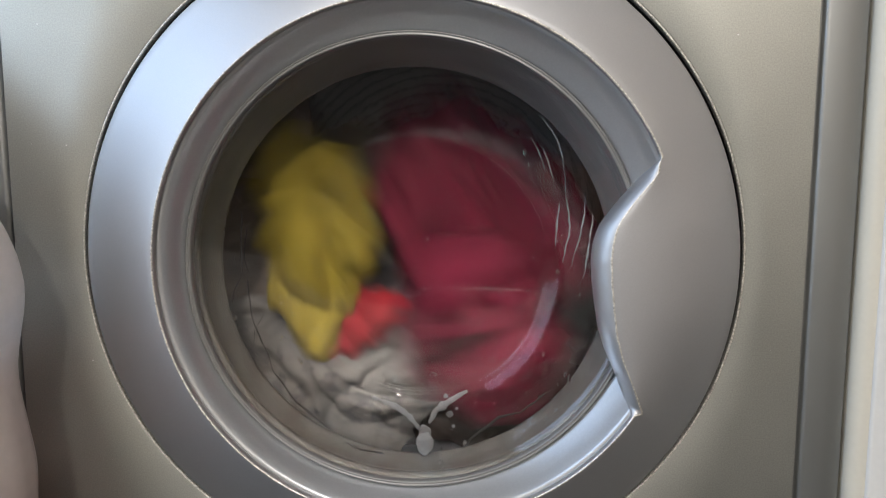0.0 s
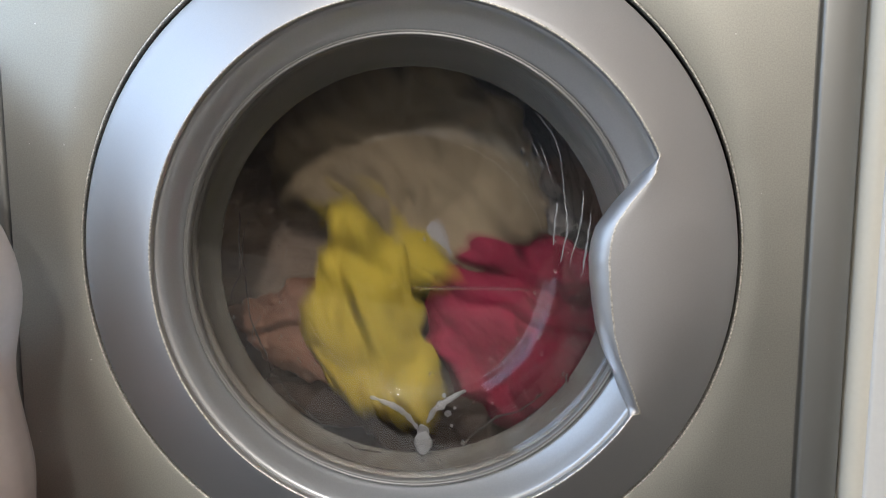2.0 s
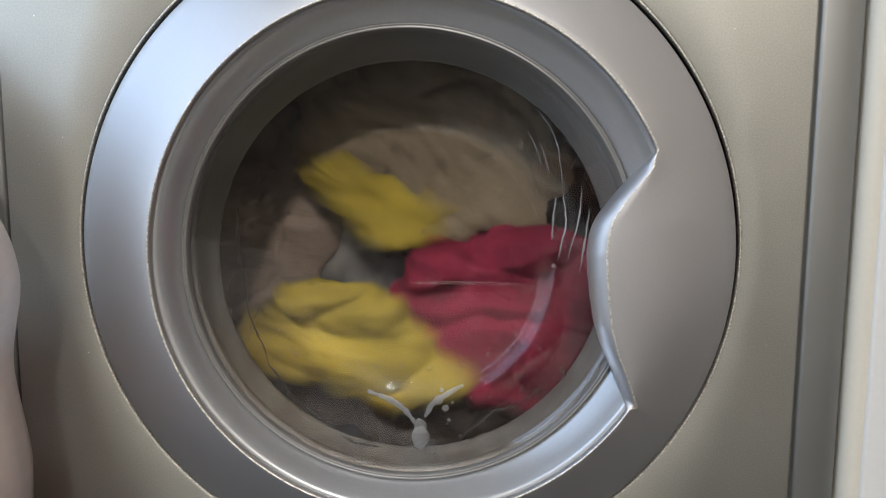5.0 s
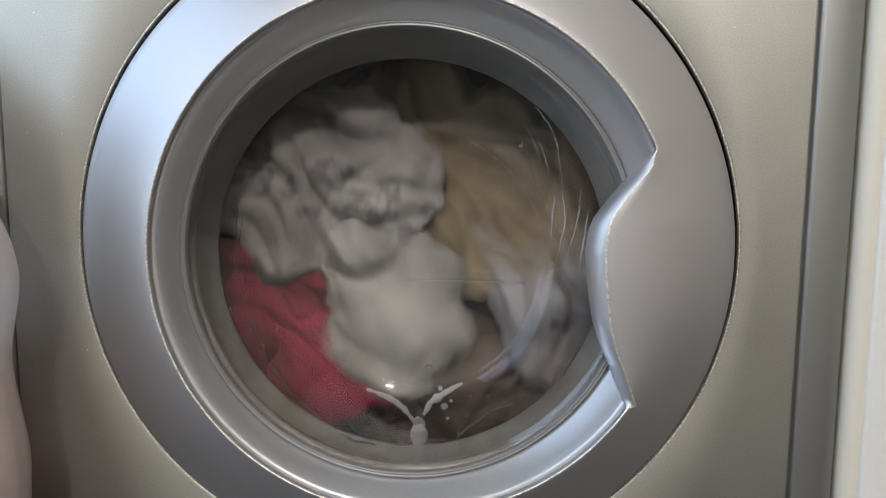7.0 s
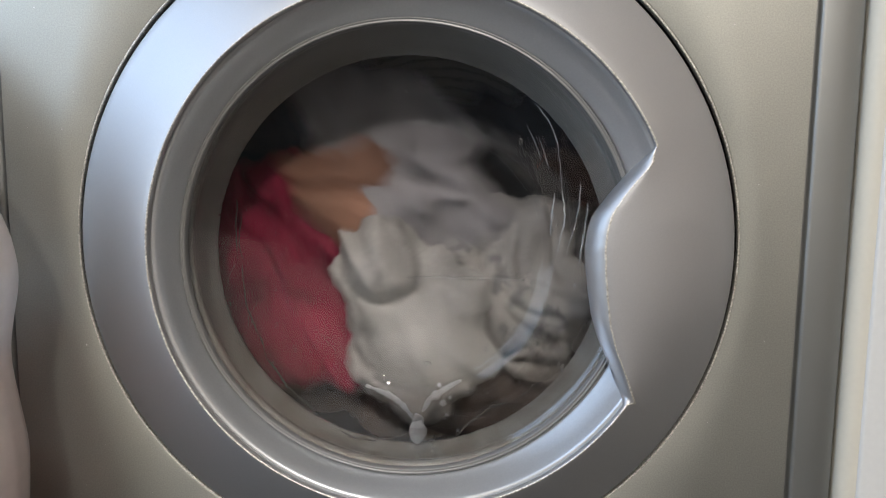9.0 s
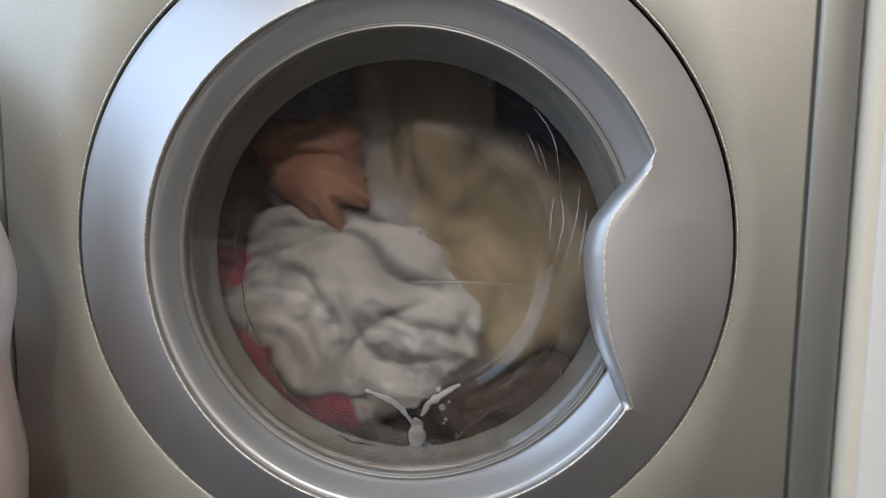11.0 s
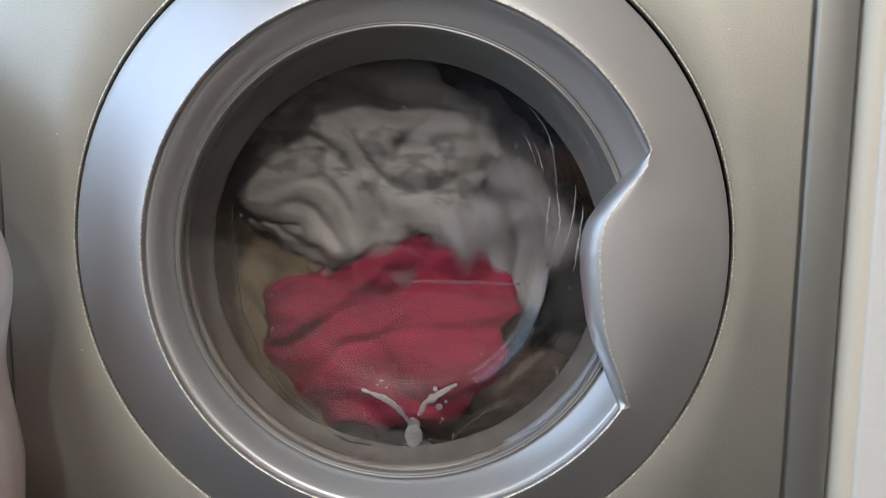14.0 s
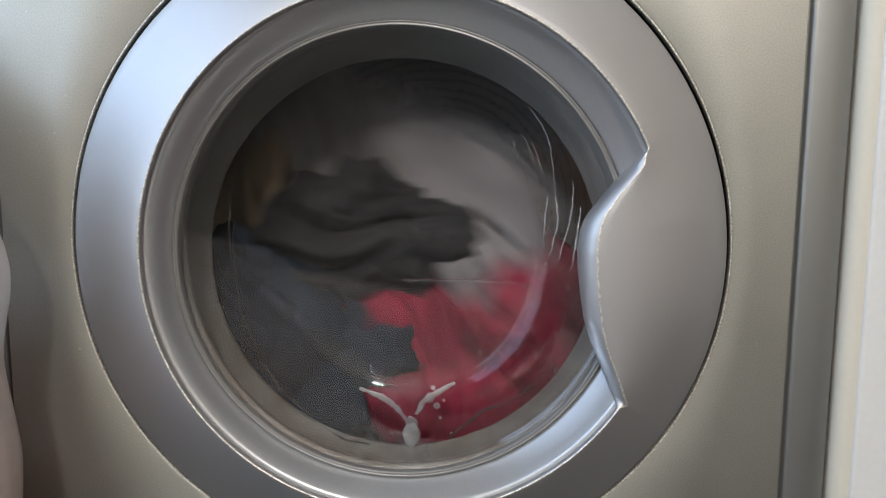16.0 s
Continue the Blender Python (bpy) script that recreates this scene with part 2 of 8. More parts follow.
def front_panel():
    """Flat steel front with the round door cut-out; its long edges fold back."""
    bm = bmesh.new()
    seg = 240
    def border(a):
        dx, dz = math.cos(a), math.sin(a)
        ks = []
        if dx: ks.append(((X1 if dx > 0 else X0) - GAP[0]) / dx)
        if dz: ks.append(((Z1 if dz > 0 else Z0) - GAP[1]) / dz)
        return min(k for k in ks if k > 0)
    rows = [(0.2230, 0.0050), (0.2230, 0.0028), (0.2237, 0.0009), (0.2256, 0.0)]
    rings = []
    corner = sorted({math.atan2(z - GAP[1], x - GAP[0]) % (2 * math.pi) for x in (X0, X1) for z in (Z0, Z1)})
    angles = sorted([2 * math.pi * i / seg for i in range(seg)] + corner)
    for r, y in rows:
        rings.append([bm.verts.new((GAP[0] + r * math.cos(a), y, GAP[1] + r * math.sin(a))) for a in angles])
    for k in (0.35, 1.0):
        rings.append([bm.verts.new((GAP[0] + mix(0.2256, border(a), k) * math.cos(a), 0.0, GAP[1] + mix(0.2256, border(a), k) * math.sin(a))) for a in angles])
    n = len(angles)
    for a, b in zip(rings, rings[1:]):
        for i in range(n):
            bm.faces.new((a[i], a[(i + 1) % n], b[(i + 1) % n], b[i]))
    return bm


def side_fold(x, way):
    """The folded-back edge strip of the front: crease, slanting strip, turn to the side."""
    bm = bmesh.new()
    prof = [(0, 0.0), (0.0006, 0.0007), (0.0013, 0.0050), (0.0026, 0.0075), (0.0038, 0.0050), (0.0050, 0.0026), (0.0072, 0.0020), (0.0180, 0.0020), (0.0296, 0.0021), (0.0310, 0.0032), (0.0320, 0.0080), (0.0324, 0.05)]
    cols = [[bm.verts.new((x + way * dx, y, z)) for dx, y in prof] for z in np.linspace(Z0, Z1, 12)]
    for a, b in zip(cols, cols[1:]):
        for i in range(len(prof) - 1):
            bm.faces.new((a[i], a[i + 1], b[i + 1], b[i]))
    return bm


part("front_panel", front_panel(), PANEL, machine, "grey metallic painted steel front")
part("side_fold", side_fold(X1, 1), STRIP, machine, "cool grey side strip")
part("side_fold", side_fold(X0, -1), STRIP, machine, "cool grey side strip")
bm = bmesh.new()
box(X1 + 0.027, X1 + 0.0319, 0.05, 0.60, Z0, Z1, bm=bm)
box(X0 - 0.0319, X0 - 0.027, 0.05, 0.60, Z0, Z1, bm=bm)
box(X0 - 0.0319, X1 + 0.0319, 0.595, 0.60, Z0, Z1, bm=bm)
box(X0 - 0.0319, X1 + 0.0319, 0.001, 0.60, Z1, Z1 + 0.02, bm=bm)
box(X0, X1, 0.03, 0.59, 0.0, Z0, bm=bm)
part("cabinet", bm, PANEL, machine, smooth=False)
part("hole_hem", lathe([(*GAP, r, y) for r, y in ((0.2229, 0.0032), (0.2229, 0.0006), (0.2232, -0.0004), (0.2237, -0.0007), (0.2243, -0.0004), (0.2247, 0.0004))], 240), CHROME, machine, "worn rolled edge round the door opening")
part("door_recess", lathe([(*GAP, 0.2231, 0.0045), (*GAP, 0.2245, 0.030), (*GAP, 0.20, 0.031), (*GAP, 0.168, 0.031)]), DARK, machine)

# door: silver ring with the overhanging grip
H_DEG = [-33.4, -30.5, -27.5, -23, -17.5, -11, -4, 3, 8.5, 13, 17.5, 21, 24.6]
H_RAD = [0.1690, 0.1570, 0.1475, 0.1345, 0.1250, 0.1190, 0.1152, 0.1142, 0.1165, 0.1215, 0.1340, 0.1490, 0.1690]


def in_grip(a):
    d = math.degrees(a)
    d = d - 360 if d > 180 else d
    return d if H_DEG[0] < d < H_DEG[-1] else None


def lip_r(a):
    d = in_grip(a)
    if d is None:
        return 0.1690
    return float(sum(np.interp(d + o, H_DEG, H_RAD) for o in (-1, 0, 1)) / 3) if H_DEG[0] + 2 < d < H_DEG[-1] - 2 else float(np.interp(d, H_DEG, H_RAD))


def grip(a):
    """0 on the round lip, 1 along the grip, easing over a few degrees at its two tips."""
    d = in_grip(a)
    if d is None:
        return 0.0
    k = min(1, (d - H_DEG[0]) / 1.6, (H_DEG[-1] - d) / 3.5)
    return k * k * (3 - 2 * k)


def inset(extra, grip_extra):
    return lambda a: lip_r(a) + mix(extra, grip_extra, grip(a))


TURN = [math.radians(k) for k in range(361)]
WIDTH = [sum(0.2185 - lip_r(math.radians(k + o) % (2 * math.pi)) - 0.012 * grip(math.radians(k + o) % (2 * math.pi)) for o in range(-7, 8)) / 15 for k in range(361)]


def face_y(r, a):
    """Depth of the ring's face: one slope from the outer edge to the lip or the grip."""
    width = max(0.0485, float(np.interp(a, TURN, WIDTH)))
    return -0.0048 - 0.0262 * (1 - (1 - min(1, max(0, (0.2185 - r) / width))) ** min(2.5, 1.10 + 35 * (width - 0.0485)))


def face_row(k):
    """A row of the ring's face, k from the outer edge (0) to the lip (1)."""
    c = [mix(RING[i], LIP[i], k) for i in (0, 1)]
    r = lambda a: mix(0.2185, lip_r(a) + mix(0.0016, 0.0120, grip(a)), k)
    return (*c, r, lambda a: face_y(r(a), a))


def edge_row(extra, grip_extra, y, grip_y):
    """A row of the rounded edge, never above the face beside it."""
    r = inset(extra, grip_extra)
    return (*LIP, r, lambda a: max(face_y(r(a), a), mix(y, grip_y, grip(a))))


rows = [(*RING, 0.2150, 0.022), (*RING, 0.2186, 0.004), (*RING, 0.2199, 0.0), (*RING, 0.2199, -0.0018), (*RING, 0.2195, -0.0035), (*RING, 0.2185, -0.0048)]
rows += [face_row(k) for k in np.linspace(0.08, 1, 14)]
rows += [edge_row(0.0009, 0.0098, -0.0306, -0.0306), edge_row(0.0005, 0.0070, -0.0304, -0.0290), edge_row(0.0, 0.0035, -0.0292, -0.0255), edge_row(-0.0002, 0.0008, -0.0275, -0.0205),
         edge_row(-0.0002, 0.0, -0.0262, -0.0150), edge_row(0.0006, 0.0014, -0.024, -0.0085), edge_row(0.003, 0.006, -0.022, -0.004)]
door = part("door", lathe(rows, 720), SILVER, machine, "silver round door ring with moulded grip")
def worn_row(extra, grip_extra, lift):
    r = inset(extra, grip_extra)
    return (*LIP, r, lambda a: max(face_y(r(a), a), mix(-0.0310, -0.0306, grip(a))) - lift)


part("worn_edge", lathe([worn_row(0.0018, 0.0124, -0.0004), worn_row(0.0013, 0.0116, 0.0003), worn_row(0.0006, 0.0104, 0.0003), worn_row(0.0001, 0.0094, -0.0006)], 720), CHROME, door, "bright worn edge of the ring")
part("bezel", lathe([(*LIP, 0.1715, -0.0235), (*LIP, 0.1680, -0.0245), (*LIP, 0.1665, -0.0225), (*LIP, 0.1640, -0.0180), (0.0100, 0.4056, 0.1608, -0.0125), (0.0085, 0.4049, 0.1578, -0.0078), (*RIM, 0.1552, -0.0042), (*RIM, 0.1540, -0.0030), (*RIM, 0.1538, 0.004)]), BEZEL, door, "sloping grey inner rim of the door")
part("trim_ring", lathe([(*RIM, r, y) for r, y in ((0.1542, -0.0030), (0.1540, -0.0052), (0.1533, -0.0060), (0.1526, -0.0052), (0.1520, -0.0050), (0.1514, -0.0058), (0.1507, -0.0052), (0.1502, -0.0040), (0.1499, -0.0022), (0.1499, -0.0012))]), TRIM, door, "bright trim round the glass")

# glass bowl, sunk into the drum mouth
FACE = (0.0085, 0.3925)
PROFILE = [(0.1540, -0.0010), (0.1530, -0.0022), (0.1514, -0.0016), (0.1498, 0.0002), (0.1478, 0.0024), (0.1440, 0.0062), (0.1380, 0.0120), (0.1290, 0.0205), (0.1190, 0.0300),
           (0.1110, 0.0374), (0.1060, 0.0418), (0.1030, 0.0442), (0.1008, 0.0458), (0.0988, 0.0470), (0.0968, 0.0480), (0.0945, 0.0489), (0.0915, 0.0498),
           (0.0870, 0.0508), (0.0780, 0.0522), (0.0500, 0.0550), (0.0250, 0.0564), (0.0, 0.0568)]


def bowl_centre(r):
    k = min(1, max(0, (0.150 - r) / 0.055))
    return [mix(RIM[i], FACE[i], k) for i in (0, 1)]


def bowl_rows(off):
    """The glass profile, moved inwards along its own normal."""
    out = []
    for i, (r, y) in enumerate(PROFILE):
        a, b = PROFILE[max(0, i - 1)], PROFILE[min(len(PROFILE) - 1, i + 1)]
        t = Vector((b[0] - a[0], b[1] - a[1])).normalized()
        out.append((*bowl_centre(r), max(0, r - off * t.y) if r else 0.0, y + off * abs(t.x)))
    return out


outer, inner = bowl_rows(0), [(c, d, r, y) for c, d, r, y in bowl_rows(0.003)][3:]
bm = lathe(outer + inner[::-1], 192, closed=True)
for k, f in enumerate(bm.faces):
    f.material_index = 1 if k // 192 >= len(outer) else 0
bmesh.ops.remove_doubles(bm, verts=bm.verts, dist=0.00005)
bowl = part("glass_bowl", bm, GLASS, door, "clear domed door glass, wet inside")
bowl.data.materials.append(WET)
bowl.visible_shadow = False


def bowl_y(x, z):
    """Depth of the bowl's wet side at a place in the door's plane."""
    r = math.hypot(x - RIM[0], z - RIM[1])
    for _ in range(6):
        c = bowl_centre(r)
        r = math.hypot(x - c[0], z - c[1])
    rs, ys = [p[0] for p in PROFILE[::-1]], [p[1] for p in PROFILE[::-1]]
    slope = float(np.interp(r + 0.001, rs, ys) - np.interp(r - 0.001, rs, ys)) / 0.002
    return float(np.interp(r, rs, ys)) + 0.0031 * math.sqrt(1 + slope * slope) + 0.0003


part("gasket", lathe([(*RIM, 0.170, 0.030), (*RIM, 0.1600, 0.009), (*RIM, 0.1530, 0.0065), (*RIM, 0.1512, 0.0075), (*RIM, 0.1515, 0.014), (*MOUTH, 0.1570, 0.026), (*MOUTH, 0.1550, 0.040), (*MOUTH, 0.1525, 0.050), (*MOUTH, 0.1505, 0.0565), (*MOUTH, 0.1487, 0.0595), (*MOUTH, 0.1480, 0.0622), (*MOUTH, 0.1487, 0.0650), (*MOUTH, 0.1530, 0.0670), (*MOUTH, 0.175, 0.069), (0, 0.403, 0.205, 0.074)]), RUBBER, machine, "grey rubber door seal")

# drum: turns with the wash
DRUM = (0.0, 0.405)
drum = tagged(new("drum"), "perforated steel washing drum, turning", "drum")
drum.location = (DRUM[0], 0.25, DRUM[1])
part("shell", lathe([(0, 0, 0.200, -0.168), (0, 0, 0.236, -0.165), (0, 0, 0.238, -0.150), (0, 0, 0.238, 0.120), (0, 0, 0.225, 0.140), (0, 0, 0.10, 0.148), (0, 0, 0.0005, 0.150)], 128), STEEL, drum)


def paddle():
    bm = bmesh.new()
    cols = []
    for y in np.linspace(-0.15, 0.125, 14):
        k = math.sin(math.pi * (y + 0.15) / 0.275) ** 0.4
        cols.append([bm.verts.new((x, y, -0.242 + h * k)) for x, h in ((-0.036, 0), (-0.024, 0.02), (-0.012, 0.045), (0, 0.052), (0.012, 0.045), (0.024, 0.02), (0.036, 0))])
    for a, b in zip(cols, cols[1:]):
        for i in range(6):
            bm.faces.new((a[i], a[i + 1], b[i + 1], b[i]))
    return bm


first = part("paddle", paddle(), STEEL, drum)
for k in (120, 240):
    p = new("paddle", first.data)
    p.parent, p.matrix_basis = drum, pose(0, 0, 0, 0, k, 0)
# perforations, stamped into the shell and the back
bm = bmesh.new()
for ring in range(5, 21):
    r = ring * 0.0105
    for i in range(ring * 5):
        a = 2 * math.pi * (i + 0.5 * (ring % 2)) / (ring * 5)
        made = bmesh.ops.create_circle(bm, cap_ends=True, radius=0.0022, segments=6, matrix=Matrix.Translation((r * math.cos(a), 0.1385 if ring > 9 else 0.144, r * math.sin(a))) @ pose(0, 0, 0, 90, 0, 0))
tagged(part("hole", bm, DARK, drum), kind="stuff")

# ---- laundry ----
def bundle(rx, rz, thick, seed, folds=0.013, along=0.0, ragged=0.42):
    """A wet, crumpled piece of cloth: uneven outline, creases that run along it."""
    bm = bmesh.new()
    seg, rings = 120, 40
    off = Vector((seed * 7.3, seed * 3.1, seed * 1.7))
    ca, sa = math.cos(along), math.sin(along)

    def outline(a):
        d = Vector((math.cos(a), math.sin(a), 0))
        return 1 + ragged * noise.noise(d * 1.3 + off) + ragged * 0.5 * noise.noise(d * 3.1 + off) + ragged * 0.18 * noise.noise(d * 9 + off)

    def billow(x, z, turn, fu, fv, k):
        """Rounded folds with sharp valleys that run along one direction."""
        c, d = math.cos(along + turn), math.sin(along + turn)
        return min(1, 2.6 * abs(noise.noise(Vector(((x * c + z * d) * fu, (z * c - x * d) * fv, k)) + off))) ** 0.7

    def relief(x, z, side):
        w = Vector((x * 11, z * 11, 5)) + off
        wx, wz = x + 0.045 * noise.noise(w), z + 0.045 * noise.noise(w + Vector((9, 4, 2)))
        big = noise.noise(Vector((wx * 8, wz * 8, 3)) + off)
        m = min(1, max(0, 0.5 + 2.2 * noise.noise(Vector((x * 13, z * 13, 11)) + off)))
        f = m * billow(wx, wz, 0.0, 5, 19, 7) + (1 - m) * billow(wx, wz, 1.05, 6, 17, 17)
        g = billow(wx, wz, -0.5, 12, 40, 27)
        return folds * (1.4 * big + side * (1.45 * f * (0.5 + m) + 0.62 * g - 0.8))

    sides = []
    for side in (-1, 1):
        rows = []
        for k in range(rings + 1):
            q = k / rings
            rho = math.sin(q * math.pi / 2)
            if k == 0:
                rows.append([bm.verts.new((0, side * thick + relief(0, 0, side), 0))])
                continue
            if k == rings and side == 1:
                rows.append(sides[0][-1])
                continue
            row = []
            for i in range(seg):
                a = 2 * math.pi * i / seg
                o = outline(a) * rho
                x, z = rx * o * math.cos(a), rz * o * math.sin(a)
                h = max(0, 1 - rho ** 4) ** 0.75
                row.append(bm.verts.new((x, side * thick * h + relief(x, z, side) * (0.25 + 0.75 * h), z)))
            rows.append(row)
        for i in range(seg):
            bm.faces.new((rows[0][0], rows[1][i], rows[1][(i + 1) % seg]))
        for a, b in zip(rows[1:], rows[2:]):
            for i in range(seg):
                bm.faces.new((a[i], a[(i + 1) % seg], b[(i + 1) % seg], b[i]))
        sides.append(rows)
    return bm


def garment(name, label, category, material, rx, rz, thick, seed, along=0.0, fold=None, folds=0.013, ragged=0.42):
    ob = tagged(new(name), label, category, "wet laundry in the drum")
    part("body", bundle(rx, rz, 0.8 * thick, seed, folds, along, ragged), material, ob)
    if fold:
        return ob, part("fold", bundle(*fold, seed + 0.47, folds, along + 0.3, ragged), WHITE_C if material == PRINTED else material, ob)
    return ob


U = 0.00205  # metres for each unit of the plan of the laundry
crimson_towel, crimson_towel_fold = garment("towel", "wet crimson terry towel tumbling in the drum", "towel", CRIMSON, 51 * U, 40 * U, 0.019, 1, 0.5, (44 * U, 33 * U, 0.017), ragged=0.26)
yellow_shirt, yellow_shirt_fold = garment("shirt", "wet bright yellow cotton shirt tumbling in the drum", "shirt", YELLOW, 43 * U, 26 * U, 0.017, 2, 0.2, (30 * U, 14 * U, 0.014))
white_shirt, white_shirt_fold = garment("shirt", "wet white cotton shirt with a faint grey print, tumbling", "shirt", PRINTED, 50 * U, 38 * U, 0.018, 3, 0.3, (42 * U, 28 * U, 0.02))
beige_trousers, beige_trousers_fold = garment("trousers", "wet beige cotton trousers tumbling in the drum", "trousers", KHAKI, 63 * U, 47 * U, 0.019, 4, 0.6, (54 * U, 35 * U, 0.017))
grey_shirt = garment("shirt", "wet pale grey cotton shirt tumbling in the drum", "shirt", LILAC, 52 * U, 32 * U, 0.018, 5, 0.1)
navy_jeans = garment("jeans", "wet dark navy denim jeans tumbling in the drum", "jeans", NAVY, 50 * U, 32 * U, 0.018, 6, 0.2)
red_sock = garment("sock", "small wet red cotton sock tumbling in the drum", "sock", RED, 19 * U, 15 * U, 0.016, 7, 0.0, folds=0.006)
peach_cloth = garment("cloth", "small wet peach-coloured cloth tumbling in the drum", "cloth", PEACH, 28 * U, 19 * U, 0.018, 8, 0.2, folds=0.008)
charcoal_top = garment("top", "wet charcoal knitted top tumbling in the drum", "top", DUSK, 44 * U, 28 * U, 0.017, 9, 0.0)

brown_towel = garment("towel", "wet taupe towel turning over at the bottom of the drum", "towel", TAUPE, 78 * U, 34 * U, 0.020, 10, 0.1)
brown_sweater = garment("sweater", "wet brown knitted sweater lifted along the drum wall", "sweater", KNIT, 33 * U, 66 * U, 0.016, 12, 1.3, ragged=0.34)

# ---- beside the machine ----
cupboard = tagged(new("cupboard"), "white lacquered cupboard with a beige edge", "cupboard")
part("side_panel", box(0.2996, 0.3230, -0.0060, 0.60, 0.0, 2.1, 0.0095, 8), BEIGE, cupboard, "beige edge of the cupboard side")
part("door", box(0.3100, 0.85, -0.0082, 0.010, 0.0, 2.1, 0.0020, 3), WHITE, cupboard)

EDGE_Z = [0.0, 0.10, 0.22, 0.265, 0.2800, 0.3080, 0.3285, 0.3488, 0.3690, 0.3888, 0.4082, 0.4275, 0.4400, 0.50, 0.56]
EDGE_X = [0.120, 0.150, 0.165, 0.1665, 0.1673, 0.1633, 0.1603, 0.1593, 0.1636, 0.1681, 0.1667, 0.1608, 0.1545, 0.115, 0.060]


def film():
    """A slack plastic bag: bulging sides, a pinched waist, fine creases."""
    bm = bmesh.new()
    seg, rows = 120, 90
    rings = []
    for k in range(rows + 1):
        z = 0.56 * k / rows
        w = float(sum(np.interp(z + o, EDGE_Z, EDGE_X) for o in (-0.008, 0, 0.008)) / 3)
        ring = []
        for i in range(seg):
            a = 2 * math.pi * i / seg
            n = noise.noise(Vector((math.cos(a) * 2, math.sin(a) * 2, z * 9)))
            c = 1 - 2 * abs(noise.noise(Vector((math.cos(a) * 6, math.sin(a) * 6, z * 7 + 3))))
            side = abs(math.sin(a))
            r = w + side * (0.008 * n + 0.005 * c)
            ring.append(bm.verts.new((r * math.cos(a), (0.30 * r + 0.002 * c) * math.sin(a), z)))
        rings.append(ring)
    for a, b in zip(rings, rings[1:]):
        for i in range(seg):
            bm.faces.new((a[i], a[(i + 1) % seg], b[(i + 1) % seg], b[i]))
    bm.faces.new(rings[0])
    bm.faces.new(rings[-1])
    return bm


plastic_bag = tagged(new("plastic_bag"), "milky translucent plastic bag with salmon cloth inside", "bag")
plastic_bag.location = (-0.3945, -0.065, 0.0)
part("film", film(), BAG, plastic_bag)
bm = bundle(0.125, 0.13, 0.028, 11, 0.006)
bmesh.ops.translate(bm, vec=(0.012, 0, 0.20), verts=bm.verts)
part("contents", bm, PINK, plastic_bag, "salmon cloth inside the bag")


# ---- water, suds and grime on the glass and the seal ----
def strand(points, radius, lump=0.35, seed=0.0, lift=0.0):
    """A thin uneven rivulet that follows the bowl through (x, z) places."""
    bm = bmesh.new()
    n = 8 * (len(points) - 1)
    path = []
    for i in range(n + 1):
        u = i / 8
        k = min(int(u), len(points) - 2)
        x, z = (mix(points[k][j], points[k + 1][j], u - k) for j in (0, 1))
        x += 0.0009 * noise.noise(Vector((u * 1.7, seed, 0)))
        path.append(Vector((x, bowl_y(x, z) + lift, z)))
    rings = []
    for i, p in enumerate(path):
        d = (path[min(i + 1, n)] - path[max(i - 1, 0)]).normalized()
        s = d.cross(Vector((0, 1, 0))).normalized()
        q = d.cross(s)
        e = math.sin(math.pi * min(1, (i + 0.5) / (n + 1))) ** 0.4
        r = radius * e * (1 + lump * 2 * noise.noise(Vector((i * 0.3, seed * 5, 2))))
        rings.append([bm.verts.new(p + s * r * math.cos(a) + q * r * 0.22 * math.sin(a)) for a in (k * math.pi / 5 for k in range(10))])
    for a, b in zip(rings, rings[1:]):
        for i in range(10):
            bm.faces.new((a[i], a[(i + 1) % 10], b[(i + 1) % 10], b[i]))
    bm.faces.new(rings[0])
    bm.faces.new(rings[-1])
    return bm


def blob(x, z, rx, rz, seed, flat=0.35):
    bm = bmesh.new()
    bmesh.ops.create_uvsphere(bm, u_segments=16, v_segments=10, radius=1)
    for v in bm.verts:
        k = 1 + 0.25 * noise.noise(v.co * 1.5 + Vector((seed, 0, 0)))
        v.co = Vector((x + v.co.x * rx * k, bowl_y(x, z) + v.co.y * min(rx, rz) * flat * k, z + v.co.z * rz * k))
    return bm

water = tagged(new("water"), "clear water drops and rivulets on the door glass", "water")
suds = tagged(new("soap_suds"), "white soap suds sliding down the door glass", "suds")
grime = tagged(new("grime"), "thin dark grime streaks on the wet glass", "grime")
part("water_streak", strand([(0.0929, 0.5061), (0.1028, 0.4952), (0.1096, 0.4802), (0.1130, 0.4619), (0.1141, 0.4489)], 0.00027, 0.5, 1), SOAPY, water)
part("water_streak", strand([(0.1145, 0.4489), (0.1165, 0.4357), (0.1178, 0.4284), (0.1165, 0.4177), (0.1134, 0.4007)], 0.00054, 0.5, 2), SOAPY, water)
part("water_streak", strand([(0.1099, 0.4443), (0.1092, 0.4307), (0.1082, 0.4130)], 0.00059, 0.5, 3), SOAPY, water)
part("water_streak", strand([(0.1262, 0.4537), (0.1267, 0.4408), (0.1246, 0.4231), (0.1195, 0.3986)], 0.00040, 0.5, 4), SOAPY, water)
part("water_streak", strand([(0.1316, 0.4383), (0.1308, 0.4193), (0.1295, 0.4074), (0.1270, 0.3916)], 0.00059, 0.5, 5), SOAPY, water)
part("water_streak", strand([(0.0888, 0.4915), (0.0941, 0.4817), (0.0996, 0.4675)], 0.00027, 0.5, 6), SOAPY, water)
part("water_streak", strand([(0.0967, 0.4845), (0.1014, 0.4732), (0.1050, 0.4618)], 0.00027, 0.5, 7), SOAPY, water)
